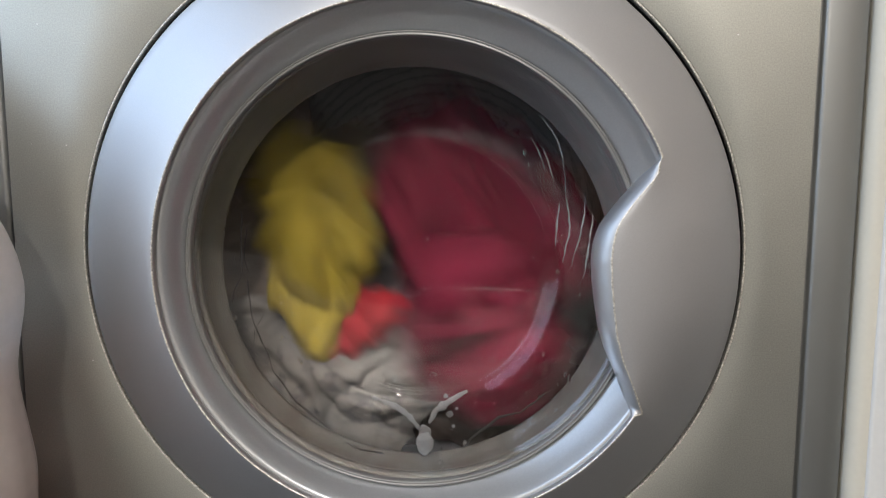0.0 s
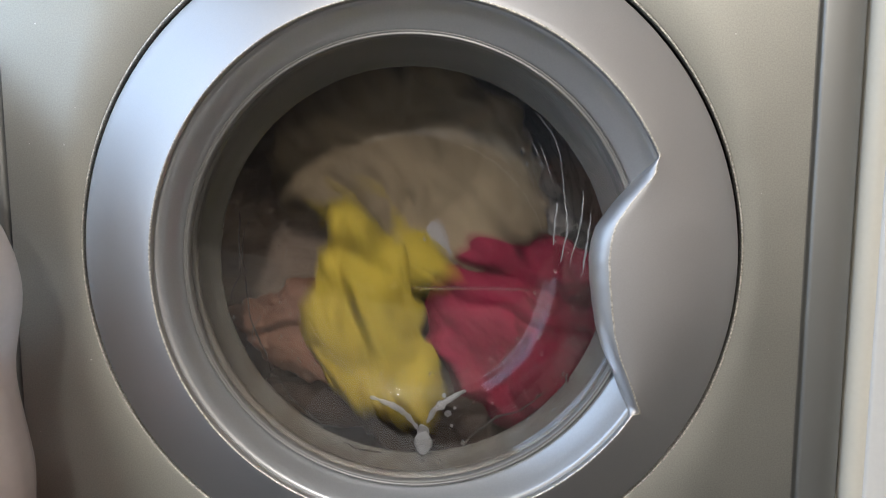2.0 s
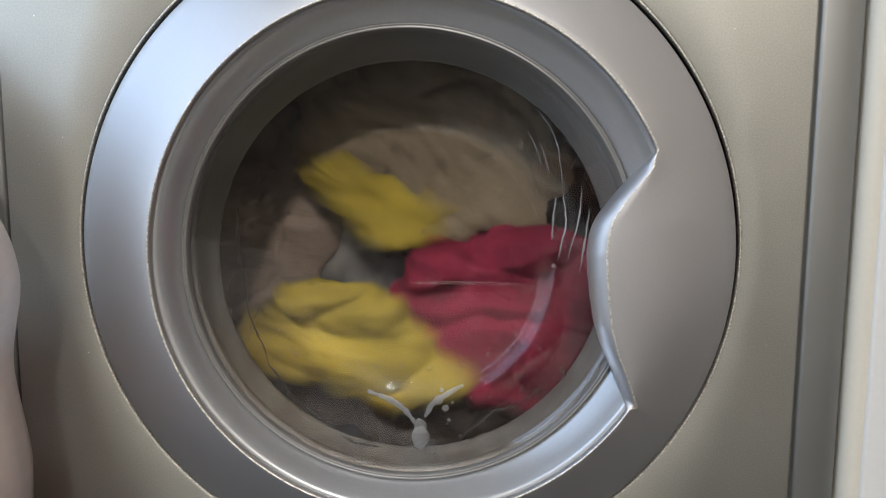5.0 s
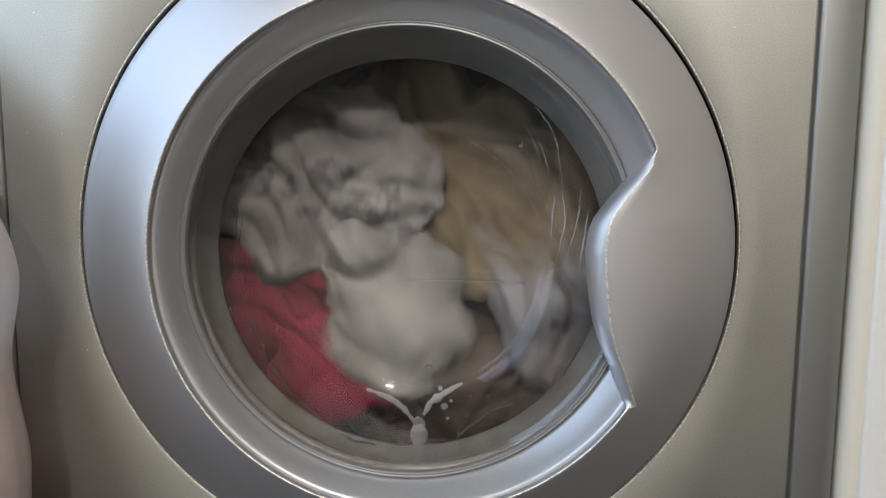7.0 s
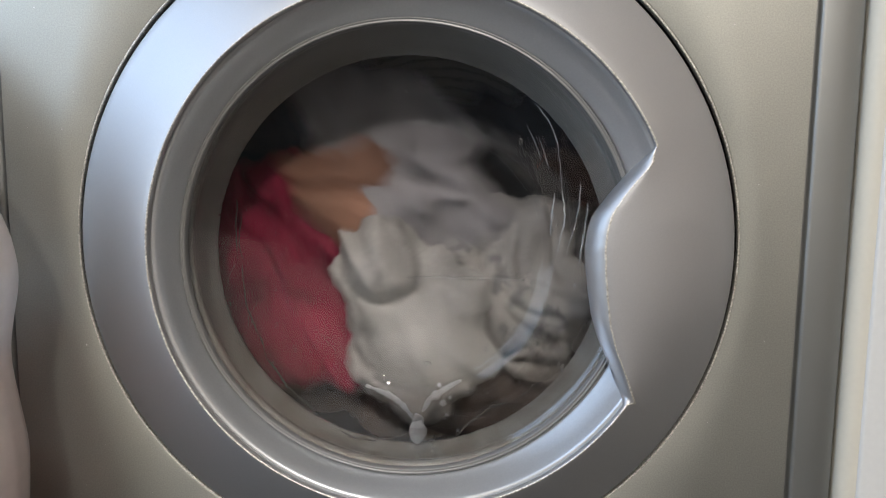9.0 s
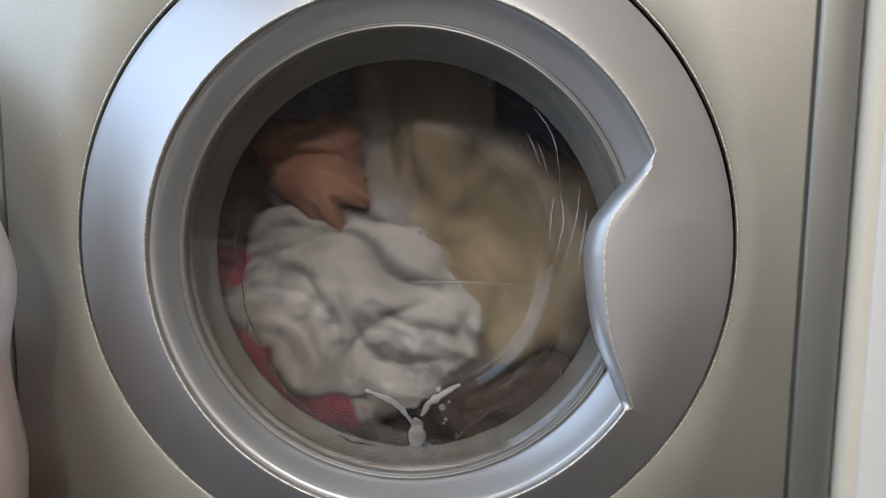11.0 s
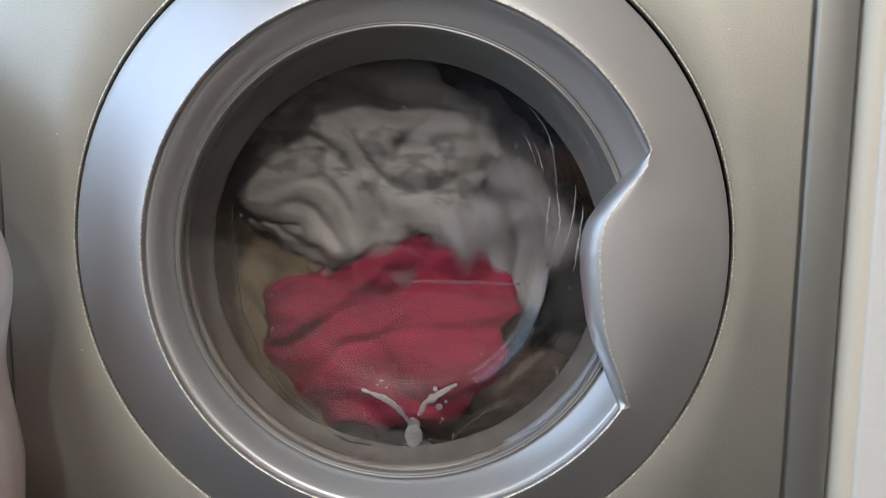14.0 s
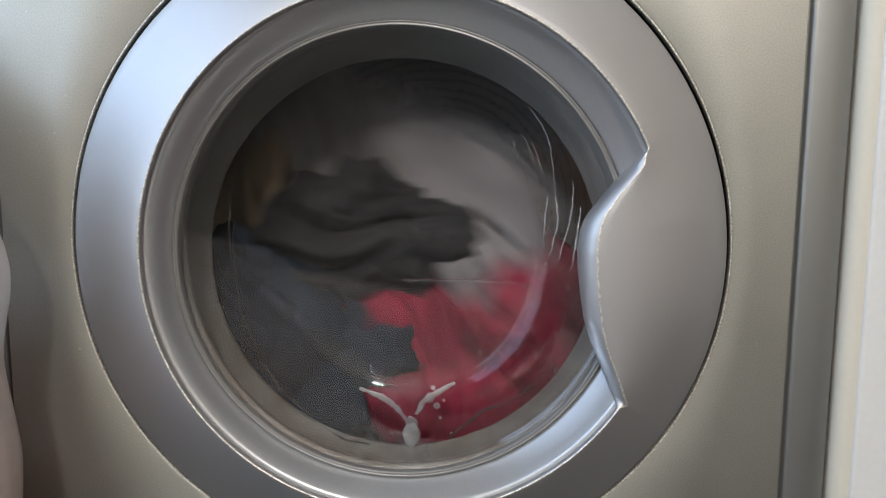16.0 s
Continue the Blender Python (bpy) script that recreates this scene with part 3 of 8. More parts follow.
part("water_streak", strand([(0.1142, 0.5141), (0.1223, 0.5049), (0.1319, 0.4911)], 0.00032, 0.5, 8), SOAPY, water)
part("water_drop", blob(0.1173, 0.3224, 0.0015, 0.0031, 0), WATER, water)
part("water_drop", blob(0.1098, 0.3171, 0.0006, 0.0011, 1), WATER, water)
part("water_drop", blob(0.1046, 0.3111, 0.0006, 0.0011, 2), WATER, water)
part("water_drop", blob(0.0269, 0.2685, 0.0008, 0.0017, 3), WATER, water)
part("water_drop", blob(0.0261, 0.2652, 0.0008, 0.0017, 4), WATER, water)
part("water_drop", blob(0.0281, 0.2602, 0.0013, 0.0025, 5), WATER, water)
part("water_drop", blob(0.0302, 0.2967, 0.0007, 0.0014, 6), WATER, water)
part("water_drop", blob(0.1331, 0.3552, 0.0005, 0.0010, 7), WATER, water)
part("water_drop", blob(0.0436, 0.2532, 0.0007, 0.0014, 8), WATER, water)
part("water_drop", blob(0.0849, 0.4807, 0.0012, 0.0023, 20), WATER, water)
part("water_drop", blob(0.0884, 0.4723, 0.0008, 0.0015, 21), WATER, water)
part("water_drop", blob(0.0043, 0.5158, 0.0010, 0.0018, 22), WATER, water)
part("water_drop", blob(0.0048, 0.5070, 0.0007, 0.0014, 23), WATER, water)
part("water_drop", blob(0.0439, 0.2724, 0.0013, 0.0024, 24), WATER, water)
part("foam", blob(0.0147, 0.2700, 0.0067, 0.0083, 0.5, 0.14), SUDS, suds)
part("foam", blob(0.0138, 0.2765, 0.0047, 0.0048, 1.5, 0.14), SUDS, suds)
part("foam", blob(0.0316, 0.2868, 0.0027, 0.0026, 2.5, 0.14), SUDS, suds)
part("foam", blob(0.0281, 0.2974, 0.0017, 0.0017, 3.5, 0.14), SUDS, suds)
part("foam", blob(0.0348, 0.2805, 0.0012, 0.0012, 4.5, 0.14), SUDS, suds)
part("foam", blob(0.0367, 0.2903, 0.0012, 0.0012, 5.5, 0.14), SUDS, suds)
part("foam", strand([(0.0104, 0.2768), (0.0029, 0.2834), (-0.0042, 0.2875), (-0.0133, 0.2915), (-0.0278, 0.2964)], 0.0023, 0.45, 3), SUDS, suds)
part("foam", strand([(0.0165, 0.2810), (0.0213, 0.2881), (0.0313, 0.2945), (0.0445, 0.3018)], 0.0025, 0.45, 4), SUDS, suds)
part("water_drop", blob(0.0186, 0.3127, 0.0026, 0.0018, 60, 0.42), WATER, water)
part("water_drop", blob(0.0104, 0.3777, 0.0014, 0.0017, 61, 0.42), WATER, water)
part("water_drop", blob(0.0132, 0.4163, 0.0013, 0.0019, 62, 0.42), WATER, water)
part("water_drop", blob(0.0266, 0.2618, 0.0018, 0.0015, 63, 0.42), WATER, water)
part("water_drop", blob(-0.0151, 0.2576, 0.002, 0.0013, 64, 0.42), WATER, water)
part("water_drop", blob(-0.0035, 0.3138, 0.0019, 0.0012, 65, 0.42), WATER, water)
part("water_drop", blob(0.0440, 0.3161, 0.0024, 0.0012, 66, 0.42), WATER, water)
part("water_drop", blob(0.0636, 0.3246, 0.0018, 0.0013, 67, 0.42), WATER, water)
part("water_drop", blob(0.1148, 0.3237, 0.001, 0.0024, 68, 0.42), WATER, water)
part("water_drop", blob(0.0837, 0.3417, 0.0012, 0.0016, 69, 0.42), WATER, water)
for i, (r, a0, a1, w) in enumerate(((0.0905, 252, 284, 0.0005), (0.0925, 246, 292, 0.0006), (0.0950, 255, 281, 0.0005), (0.0972, 262, 288, 0.0004), (0.0935, 300, 331, 0.0007), (0.0955, 304, 318, 0.0004), (0.0930, 205, 231, 0.0006))):
    c = bowl_centre(r)
    part("water_arc", strand([(c[0] + r * math.cos(math.radians(mix(a0, a1, k / 6))), c[1] + r * math.sin(math.radians(mix(a0, a1, k / 6)))) for k in range(7)], w, 0.5, 70 + i), WATER, water)
part("moulding_line", strand([(0.0026, 0.3780), (0.0317, 0.3785), (0.0614, 0.3788), (0.0909, 0.3786)], 0.0013, 0.1, 40, 0.0012), FROST, bowl).visible_shadow = False
part("grime_streak", strand([(-0.1166, 0.4379), (-0.1184, 0.4168), (-0.1184, 0.3938)], 0.00051, 0.5, 13), GRIME, grime)
part("grime_streak", strand([(-0.1157, 0.3900), (-0.1139, 0.3671), (-0.1078, 0.3475), (-0.1018, 0.3359), (-0.0964, 0.3216)], 0.00060, 0.5, 14), GRIME, grime)
part("grime_streak", strand([(-0.1191, 0.3912), (-0.1231, 0.3822), (-0.1235, 0.3736)], 0.00030, 0.5, 15), GRIME, grime)
part("grime_streak", strand([(-0.0964, 0.3216), (-0.0800, 0.3009), (-0.0675, 0.2906), (-0.0565, 0.2823)], 0.00087, 0.5, 16), GRIME, grime)
part("grime_streak", strand([(-0.1144, 0.3933), (-0.1176, 0.4026), (-0.1143, 0.4272)], 0.00037, 0.5, 17), GRIME, grime)
part("grime_streak", strand([(-0.1061, 0.3624), (-0.1102, 0.3513), (-0.1105, 0.3399)], 0.00030, 0.5, 18), GRIME, grime)
part("grime_streak", strand([(0.0427, 0.2699), (0.0488, 0.2758), (0.0586, 0.2824), (0.0676, 0.2893), (0.0819, 0.2947)], 0.00110, 0.5, 23), GRIME, grime)
part("grime_streak", strand([(0.0819, 0.2940), (0.0943, 0.3037), (0.1030, 0.3115)], 0.00070, 0.5, 24), GRIME, grime)
part("grime_streak", strand([(-0.0423, 0.2727), (-0.0312, 0.2679), (-0.0150, 0.2652)], 0.00090, 0.5, 25), GRIME, grime)

# dust specks and glints in the paint of the front
bm = bmesh.new()
for i in range(90):
    x, z = random.uniform(X0 + 0.01, X1 - 0.01), random.uniform(0.2, 0.62)
    if math.hypot(x - GAP[0], z - GAP[1]) > 0.229:
        bmesh.ops.create_icosphere(bm, subdivisions=1, radius=random.choice((0.0002, 0.0002, 0.0003, 0.0005)), matrix=Matrix.Translation((x, 0.0, z)))
tagged(part("dust", bm, DUST, machine), kind="stuff")

# fine spray on the wet side of the glass
bm = bmesh.new()
for i in range(170):
    a, r = random.uniform(math.radians(165), math.radians(375)), random.uniform(0.085, 0.140)
    x, z, q = RIM[0] + r * math.cos(a), RIM[1] - 0.006 + r * math.sin(a), random.choice((0.0003, 0.0004, 0.0005, 0.0009))
    m = Matrix.Translation((x, bowl_y(x, z), z)) @ Matrix.Diagonal((random.uniform(0.8, 1.3), 0.6, random.uniform(0.9, 2.2), 1))
    bmesh.ops.create_icosphere(bm, subdivisions=1, radius=q, matrix=m)
tagged(part("spray", bm, WATER, water), kind="stuff")



def motions():
    rows = [
        (0, 0.051, 0.143, 0.432, 60), (0.1, 0.105, 0.154, 0.345, 54), (0.2, 0.022, 0.202, 0.357, 48), (0.3, -0.008, 0.202, 0.356, 41), (0.4, -0.033, 0.202, 0.374, 35),
        (0.5, -0.044, 0.202, 0.402, 29), (0.6, -0.110, 0.132, 0.467, 22), (0.7, -0.061, 0.122, 0.476, 16), (0.8, -0.019, 0.111, 0.476, 10), (0.9, 0.026, 0.111, 0.465, 30),
        (1, 0.081, 0.122, 0.380, 29), (1.1, 0.113, 0.154, 0.319, 28), (1.2, 0.029, 0.202, 0.360, 27), (1.3, -0.001, 0.202, 0.355, 26), (1.4, -0.029, 0.202, 0.369, 24),
        (1.5, -0.043, 0.202, 0.395, 23), (1.6, -0.075, 0.143, 0.488, 22), (1.7, -0.008, 0.132, 0.479, 21), (1.8, -0.046, 0.122, 0.470, 20), (1.9, 0.059, 0.122, 0.411, 50),
        (2, 0.102, 0.132, 0.331, 47), (2.1, 0.053, 0.202, 0.386, 44), (2.2, 0.033, 0.202, 0.363, 41), (2.3, 0.004, 0.202, 0.354, 39), (2.4, -0.024, 0.202, 0.364, 36),
        (2.5, -0.120, 0.154, 0.480, 33), (2.6, -0.064, 0.122, 0.463, 30), (2.7, -0.024, 0.111, 0.463, 30), (2.8, 0.033, 0.122, 0.443, 50), (2.9, 0.088, 0.122, 0.339, 20),
        (3, 0.053, 0.202, 0.423, 20), (3.1, 0.054, 0.202, 0.393, 20), (3.2, -0.091, 0.132, 0.399, 20), (3.3, -0.091, 0.143, 0.378, 20), (3.4, -0.132, 0.153, 0.429, 20),
        (3.5, -0.082, 0.158, 0.444, 20), (3.6, -0.026, 0.121, 0.453, 30), (3.7, 0.003, 0.111, 0.465, 30), (3.8, 0.048, 0.122, 0.439, 50), (3.9, 0.105, 0.143, 0.331, 48),
        (4, 0.050, 0.202, 0.428, 46), (4.1, 0.056, 0.202, 0.398, 43), (4.2, 0.043, 0.202, 0.371, 41), (4.3, 0.017, 0.202, 0.355, 39), (4.4, -0.013, 0.202, 0.358, 37),
        (4.5, -0.037, 0.202, 0.378, 34), (4.6, -0.119, 0.154, 0.477, 32), (4.7, -0.063, 0.122, 0.459, 30), (4.8, -0.024, 0.111, 0.460, 30), (4.9, 0.033, 0.122, 0.440, 50),
        (5, 0.089, 0.122, 0.337, 20), (5.1, 0.056, 0.202, 0.405, 20), (5.2, 0.047, 0.202, 0.375, 20), (5.3, -0.090, 0.132, 0.396, 20), (5.4, -0.090, 0.143, 0.375, 20),
        (5.5, -0.131, 0.143, 0.430, 20), (5.6, -0.079, 0.132, 0.448, 20), (5.7, -0.025, 0.111, 0.454, 30), (5.8, 0.004, 0.111, 0.462, 30), (5.9, 0.048, 0.122, 0.437, 50),
        (6, 0.106, 0.143, 0.329, 50), (6.1, 0.056, 0.202, 0.411, 50), (6.2, 0.050, 0.202, 0.381, 50), (6.3, -0.055, 0.100, 0.417, 50), (6.4, -0.060, 0.111, 0.430, 70),
        (6.5, -0.023, 0.138, 0.437, 70), (6.6, 0.063, 0.133, 0.421, 70), (6.7, -0.035, 0.132, 0.330, 0), (6.8, -0.053, 0.122, 0.316, 0), (6.9, -0.085, 0.122, 0.324, 30),
        (7, -0.100, 0.122, 0.323, 50), (7.1, -0.104, 0.122, 0.368, 75), (7.2, -0.083, 0.100, 0.360, 30), (7.3, -0.071, 0.100, 0.369, 45), (7.4, -0.050, 0.122, 0.418, 60),
        (7.5, 0.016, 0.138, 0.418, 70), (7.6, 0.010, 0.133, 0.318, -5), (7.7, -0.032, 0.122, 0.290, 0), (7.8, -0.066, 0.132, 0.286, 10), (7.9, -0.108, 0.132, 0.313, 50),
        (8, -0.106, 0.122, 0.357, 70), (8.1, -0.088, 0.100, 0.369, 50), (8.2, -0.076, 0.100, 0.378, 45), (8.3, -0.074, 0.111, 0.410, 60), (8.4, -0.033, 0.111, 0.437, 50),
        (8.5, -0.000, 0.122, 0.368, -10), (8.6, 0.007, 0.122, 0.307, 0), (8.7, -0.039, 0.154, 0.268, 15), (8.8, -0.094, 0.143, 0.294, 30), (8.9, -0.103, 0.122, 0.309, 30),
        (9, -0.106, 0.122, 0.362, 75), (9.1, -0.089, 0.100, 0.383, 60), (9.2, -0.073, 0.100, 0.439, 70), (9.3, -0.082, 0.100, 0.358, 30), (9.4, -0.070, 0.100, 0.367, 45),
        (9.5, -0.052, 0.111, 0.417, 60), (9.6, 0.012, 0.111, 0.419, 70), (9.7, 0.009, 0.122, 0.318, -5), (9.8, -0.031, 0.122, 0.290, 0), (9.9, -0.065, 0.132, 0.285, 10),
        (10, -0.107, 0.132, 0.313, 50), (10.1, -0.105, 0.122, 0.357, 70), (10.2, -0.087, 0.100, 0.369, 50), (10.3, -0.075, 0.100, 0.378, 45), (10.4, -0.073, 0.111, 0.412, 60),
        (10.5, -0.032, 0.111, 0.439, 50), (10.6, 0.001, 0.122, 0.370, -10), (10.7, 0.008, 0.122, 0.309, 0), (10.8, -0.038, 0.154, 0.270, 15), (10.9, -0.093, 0.143, 0.297, 30),
        (11, -0.102, 0.122, 0.312, 30), (11.1, -0.105, 0.122, 0.365, 75), (11.2, -0.088, 0.100, 0.386, 60), (11.3, -0.056, 0.122, 0.371, 40), (11.4, -0.046, 0.124, 0.317, -12),
        (11.5, -0.052, 0.115, 0.309, 10), (11.6, -0.071, 0.124, 0.313, 38), (11.7, -0.086, 0.132, 0.330, 45), (11.8, -0.091, 0.100, 0.380, 70), (11.9, -0.081, 0.111, 0.396, 30),
        (12, -0.055, 0.100, 0.416, 30), (12.1, -0.034, 0.100, 0.399, 40), (12.2, -0.033, 0.111, 0.338, -10), (12.3, -0.076, 0.122, 0.316, 20), (12.4, -0.078, 0.122, 0.322, 20),
        (12.5, -0.092, 0.132, 0.327, 45), (12.6, -0.096, 0.122, 0.339, 60), (12.7, -0.092, 0.122, 0.374, 80), (12.8, -0.065, 0.111, 0.408, 30), (12.9, -0.036, 0.111, 0.373, 20),
        (13, -0.052, 0.122, 0.327, 20), (13.1, -0.060, 0.132, 0.324, 20), (13.2, -0.068, 0.122, 0.332, 20), (13.3, -0.068, 0.100, 0.346, 30), (13.4, -0.064, 0.100, 0.337, 35),
        (13.5, -0.079, 0.132, 0.318, 35), (13.6, -0.094, 0.122, 0.360, 80), (13.7, -0.098, 0.122, 0.395, 85), (13.8, -0.092, 0.111, 0.414, 40), (13.9, -0.052, 0.100, 0.382, 30),
        (14, -0.013, 0.111, 0.326, 0), (14.1, -0.028, 0.122, 0.322, 0), (14.2, -0.051, 0.122, 0.322, 10), (14.3, -0.074, 0.122, 0.312, 20), (14.4, -0.082, 0.112, 0.334, 56),
        (14.5, -0.114, 0.108, 0.367, 65), (14.6, -0.110, 0.112, 0.413, 76), (14.7, -0.076, 0.100, 0.425, 20), (14.8, -0.027, 0.100, 0.389, 30), (14.9, 0.009, 0.111, 0.346, 0),
        (15, -0.015, 0.122, 0.316, 10), (15.1, -0.025, 0.100, 0.320, 0), (15.2, -0.062, 0.111, 0.301, 0), (15.3, -0.086, 0.122, 0.289, 20), (15.4, -0.113, 0.132, 0.285, 40),
        (15.5, -0.148, 0.132, 0.347, 70), (15.6, -0.135, 0.132, 0.428, 80), (15.7, -0.082, 0.100, 0.437, 10), (15.8, -0.058, 0.100, 0.418, 10), (15.9, -0.015, 0.112, 0.369, 60),
        (16, 0.011, 0.125, 0.312, 85),
    ]
    walk(crimson_towel, [(t, pose(x, y, z, 0, a, 0)) for t, x, y, z, a in rows])
    rows = [
        (0, 0.078, -0.038, -0.043, 5), (0.1, 0.024, 0.023, 0.016, 14), (0.2, 0.053, -0.052, -0.065, 21), (0.3, 0.019, 0.008, 0.016, 24), (0.4, 0.024, 0.008, -0.001, 28),
        (0.5, 0.018, 0.008, -0.017, 31), (0.6, -0.010, 0.029, -0.005, 34), (0.7, -0.008, 0.029, -0.003, 37), (0.8, 0.082, 0.012, -0.056, 40), (0.9, 0.028, 0.012, -0.107, 30),
        (1, 0.026, 0.012, -0.060, 30), (1.1, 0.007, 0.029, -0.007, 30), (1.2, 0.009, 0.008, 0.022, 30), (1.3, 0.021, 0.008, 0.012, 30), (1.4, 0.024, 0.008, -0.003, 30),
        (1.5, 0.018, 0.008, -0.017, 30), (1.6, -0.009, 0.029, -0.003, 30), (1.7, -0.005, 0.029, -0.002, 30), (1.8, 0.117, 0.012, -0.037, 30), (1.9, 0.061, 0.012, -0.062, 10),
        (2, 0.008, 0.029, -0.005, 13), (2.1, -0.015, 0.008, 0.020, 16), (2.2, 0.001, 0.008, 0.024, 19), (2.3, 0.016, 0.008, 0.019, 21), (2.4, 0.024, 0.008, 0.006, 24),
        (2.5, -0.010, 0.029, -0.007, 27), (2.6, -0.007, 0.029, -0.005, 30), (2.7, 0.082, 0.012, -0.066, 30), (2.8, 0.078, 0.012, -0.066, 20), (2.9, 0.005, 0.029, -0.008, 49),
        (3, -0.020, 0.008, 0.014, 48), (3.1, -0.008, 0.008, 0.023, 46), (3.2, -0.008, 0.029, -0.008, 45), (3.3, -0.007, 0.029, -0.009, 44), (3.4, -0.017, 0.021, -0.016, 30),
        (3.5, 0.071, 0.002, -0.127, 10), (3.6, 0.050, 0.004, -0.062, 18), (3.7, 0.073, 0.012, -0.071, 30), (3.8, 0.069, 0.012, -0.077, 20), (3.9, 0.008, 0.029, -0.005, 21),
        (4, -0.024, 0.008, 0.001, 22), (4.1, -0.019, 0.008, 0.016, 24), (4.2, -0.006, 0.008, 0.024, 25), (4.3, 0.010, 0.008, 0.022, 26), (4.4, 0.021, 0.008, 0.011, 27),
        (4.5, 0.024, 0.008, -0.005, 29), (4.6, -0.010, 0.029, -0.007, 30), (4.7, -0.007, 0.029, -0.006, 31), (4.8, 0.083, 0.012, -0.066, 30), (4.9, 0.078, 0.012, -0.066, 20),
        (5, 0.005, 0.029, -0.008, 49), (5.1, -0.014, 0.008, 0.020, 48), (5.2, 0.001, 0.008, 0.024, 46), (5.3, -0.008, 0.029, -0.008, 45), (5.4, -0.007, 0.029, -0.009, 44),
        (5.5, -0.011, 0.029, -0.007, 42), (5.6, 0.086, 0.023, -0.104, 41), (5.7, 0.056, 0.012, -0.053, 30), (5.8, 0.073, 0.012, -0.071, 30), (5.9, 0.070, 0.012, -0.077, 20),
        (6, 0.008, 0.029, -0.004, 14), (6.1, -0.023, 0.008, 0.008, 8), (6.2, -0.014, 0.008, 0.020, 1), (6.3, 0.101, 0.012, -0.006, -5), (6.4, 0.096, 0.002, -0.010, -14),
        (6.5, 0.106, -0.013, -0.032, 0), (6.6, 0.070, 0.002, -0.102, -64), (6.7, -0.007, 0.029, -0.009, 17), (6.8, -0.008, 0.029, -0.010, 24), (6.9, -0.004, 0.029, -0.014, 1),
        (7, 0.000, 0.029, -0.015, -11), (7.1, 0.004, 0.029, -0.013, -29), (7.2, -0.006, 0.029, -0.012, 23), (7.3, -0.071, 0.012, 0.028, 15), (7.4, 0.073, 0.012, -0.008, 10),
        (7.5, 0.071, 0.012, -0.081, -10), (7.6, -0.005, 0.029, -0.010, 66), (7.7, -0.007, 0.029, -0.012, 62), (7.8, -0.007, 0.029, -0.014, 54), (7.9, 0.000, 0.029, -0.016, 15),
        (8, 0.003, 0.029, -0.014, -4), (8.1, -0.002, 0.029, -0.013, 18), (8.2, -0.003, 0.029, -0.012, 24), (8.3, 0.058, 0.012, -0.020, 10), (8.4, 0.056, 0.012, -0.050, 30),
        (8.5, 0.054, 0.012, -0.028, 15), (8.6, -0.004, 0.029, -0.011, 11), (8.7, -0.004, 0.029, -0.014, 8), (8.8, -0.004, 0.029, -0.015, 4), (8.9, -0.005, 0.029, -0.015, 16),
        (9, 0.004, 0.029, -0.013, -18), (9.1, -0.000, 0.029, -0.013, 9), (9.2, 0.062, 0.012, -0.019, 10), (9.3, -0.006, 0.029, -0.012, 40), (9.4, -0.071, 0.012, 0.027, 15),
        (9.5, 0.073, 0.012, -0.007, 10), (9.6, 0.071, 0.012, -0.080, -10), (9.7, -0.005, 0.029, -0.010, 66), (9.8, -0.007, 0.029, -0.012, 62), (9.9, -0.007, 0.029, -0.014, 54),
        (10, 0.001, 0.029, -0.016, 15), (10.1, 0.003, 0.029, -0.014, -4), (10.2, -0.002, 0.029, -0.013, 18), (10.3, -0.003, 0.029, -0.012, 24), (10.4, 0.058, 0.012, -0.020, 10),
        (10.5, 0.056, 0.012, -0.050, 30), (10.6, 0.053, 0.012, -0.028, 15), (10.7, -0.004, 0.029, -0.011, 6), (10.8, -0.004, 0.029, -0.014, -4), (10.9, -0.004, 0.029, -0.015, -13),
        (11, -0.005, 0.029, -0.015, -7), (11.1, 0.004, 0.029, -0.013, -46), (11.2, -0.000, 0.029, -0.013, -26), (11.3, 0.089, 0.012, -0.018, 0), (11.4, -0.011, 0.029, -0.007, 57),
        (11.5, -0.009, 0.029, -0.009, 44), (11.6, -0.003, 0.029, -0.014, 1), (11.7, -0.001, 0.029, -0.014, -16), (11.8, 0.002, 0.029, -0.013, -44), (11.9, -0.007, 0.029, -0.009, -7),
        (12, 0.042, 0.023, -0.036, -10), (12.1, 0.034, 0.023, -0.064, -20), (12.2, -0.008, 0.029, -0.007, 34), (12.3, -0.006, 0.029, -0.013, 9), (12.4, -0.006, 0.029, -0.013, 13),
        (12.5, -0.001, 0.029, -0.015, -8), (12.6, 0.002, 0.029, -0.014, -19), (12.7, 0.005, 0.029, -0.012, -34), (12.8, 0.042, 0.012, 0.004, 20), (12.9, 0.064, 0.012, 0.031, 30),
        (13, -0.005, 0.029, -0.012, 22), (13.1, -0.005, 0.029, -0.012, 14), (13.2, -0.006, 0.029, -0.012, 7), (13.3, -0.004, 0.029, -0.012, -11), (13.4, -0.003, 0.029, -0.013, -24),
        (13.5, -0.003, 0.029, -0.014, -32), (13.6, 0.006, 0.029, -0.012, -84), (13.7, 0.004, 0.029, -0.012, -97), (13.8, 0.033, 0.012, 0.070, -60), (13.9, 0.064, 0.012, -0.021, -10),
        (14, -0.006, 0.029, -0.010, 20), (14.1, -0.007, 0.029, -0.010, 20), (14.2, -0.007, 0.029, -0.011, 10), (14.3, -0.006, 0.029, -0.014, 0), (14.4, 0.003, 0.029, -0.014, -40),
        (14.5, 0.004, 0.029, -0.014, -55), (14.6, 0.002, 0.029, -0.013, -60), (14.7, -0.008, 0.029, -0.007, 0), (14.8, 0.064, 0.012, -0.020, -10), (14.9, -0.005, 0.029, -0.008, 20),
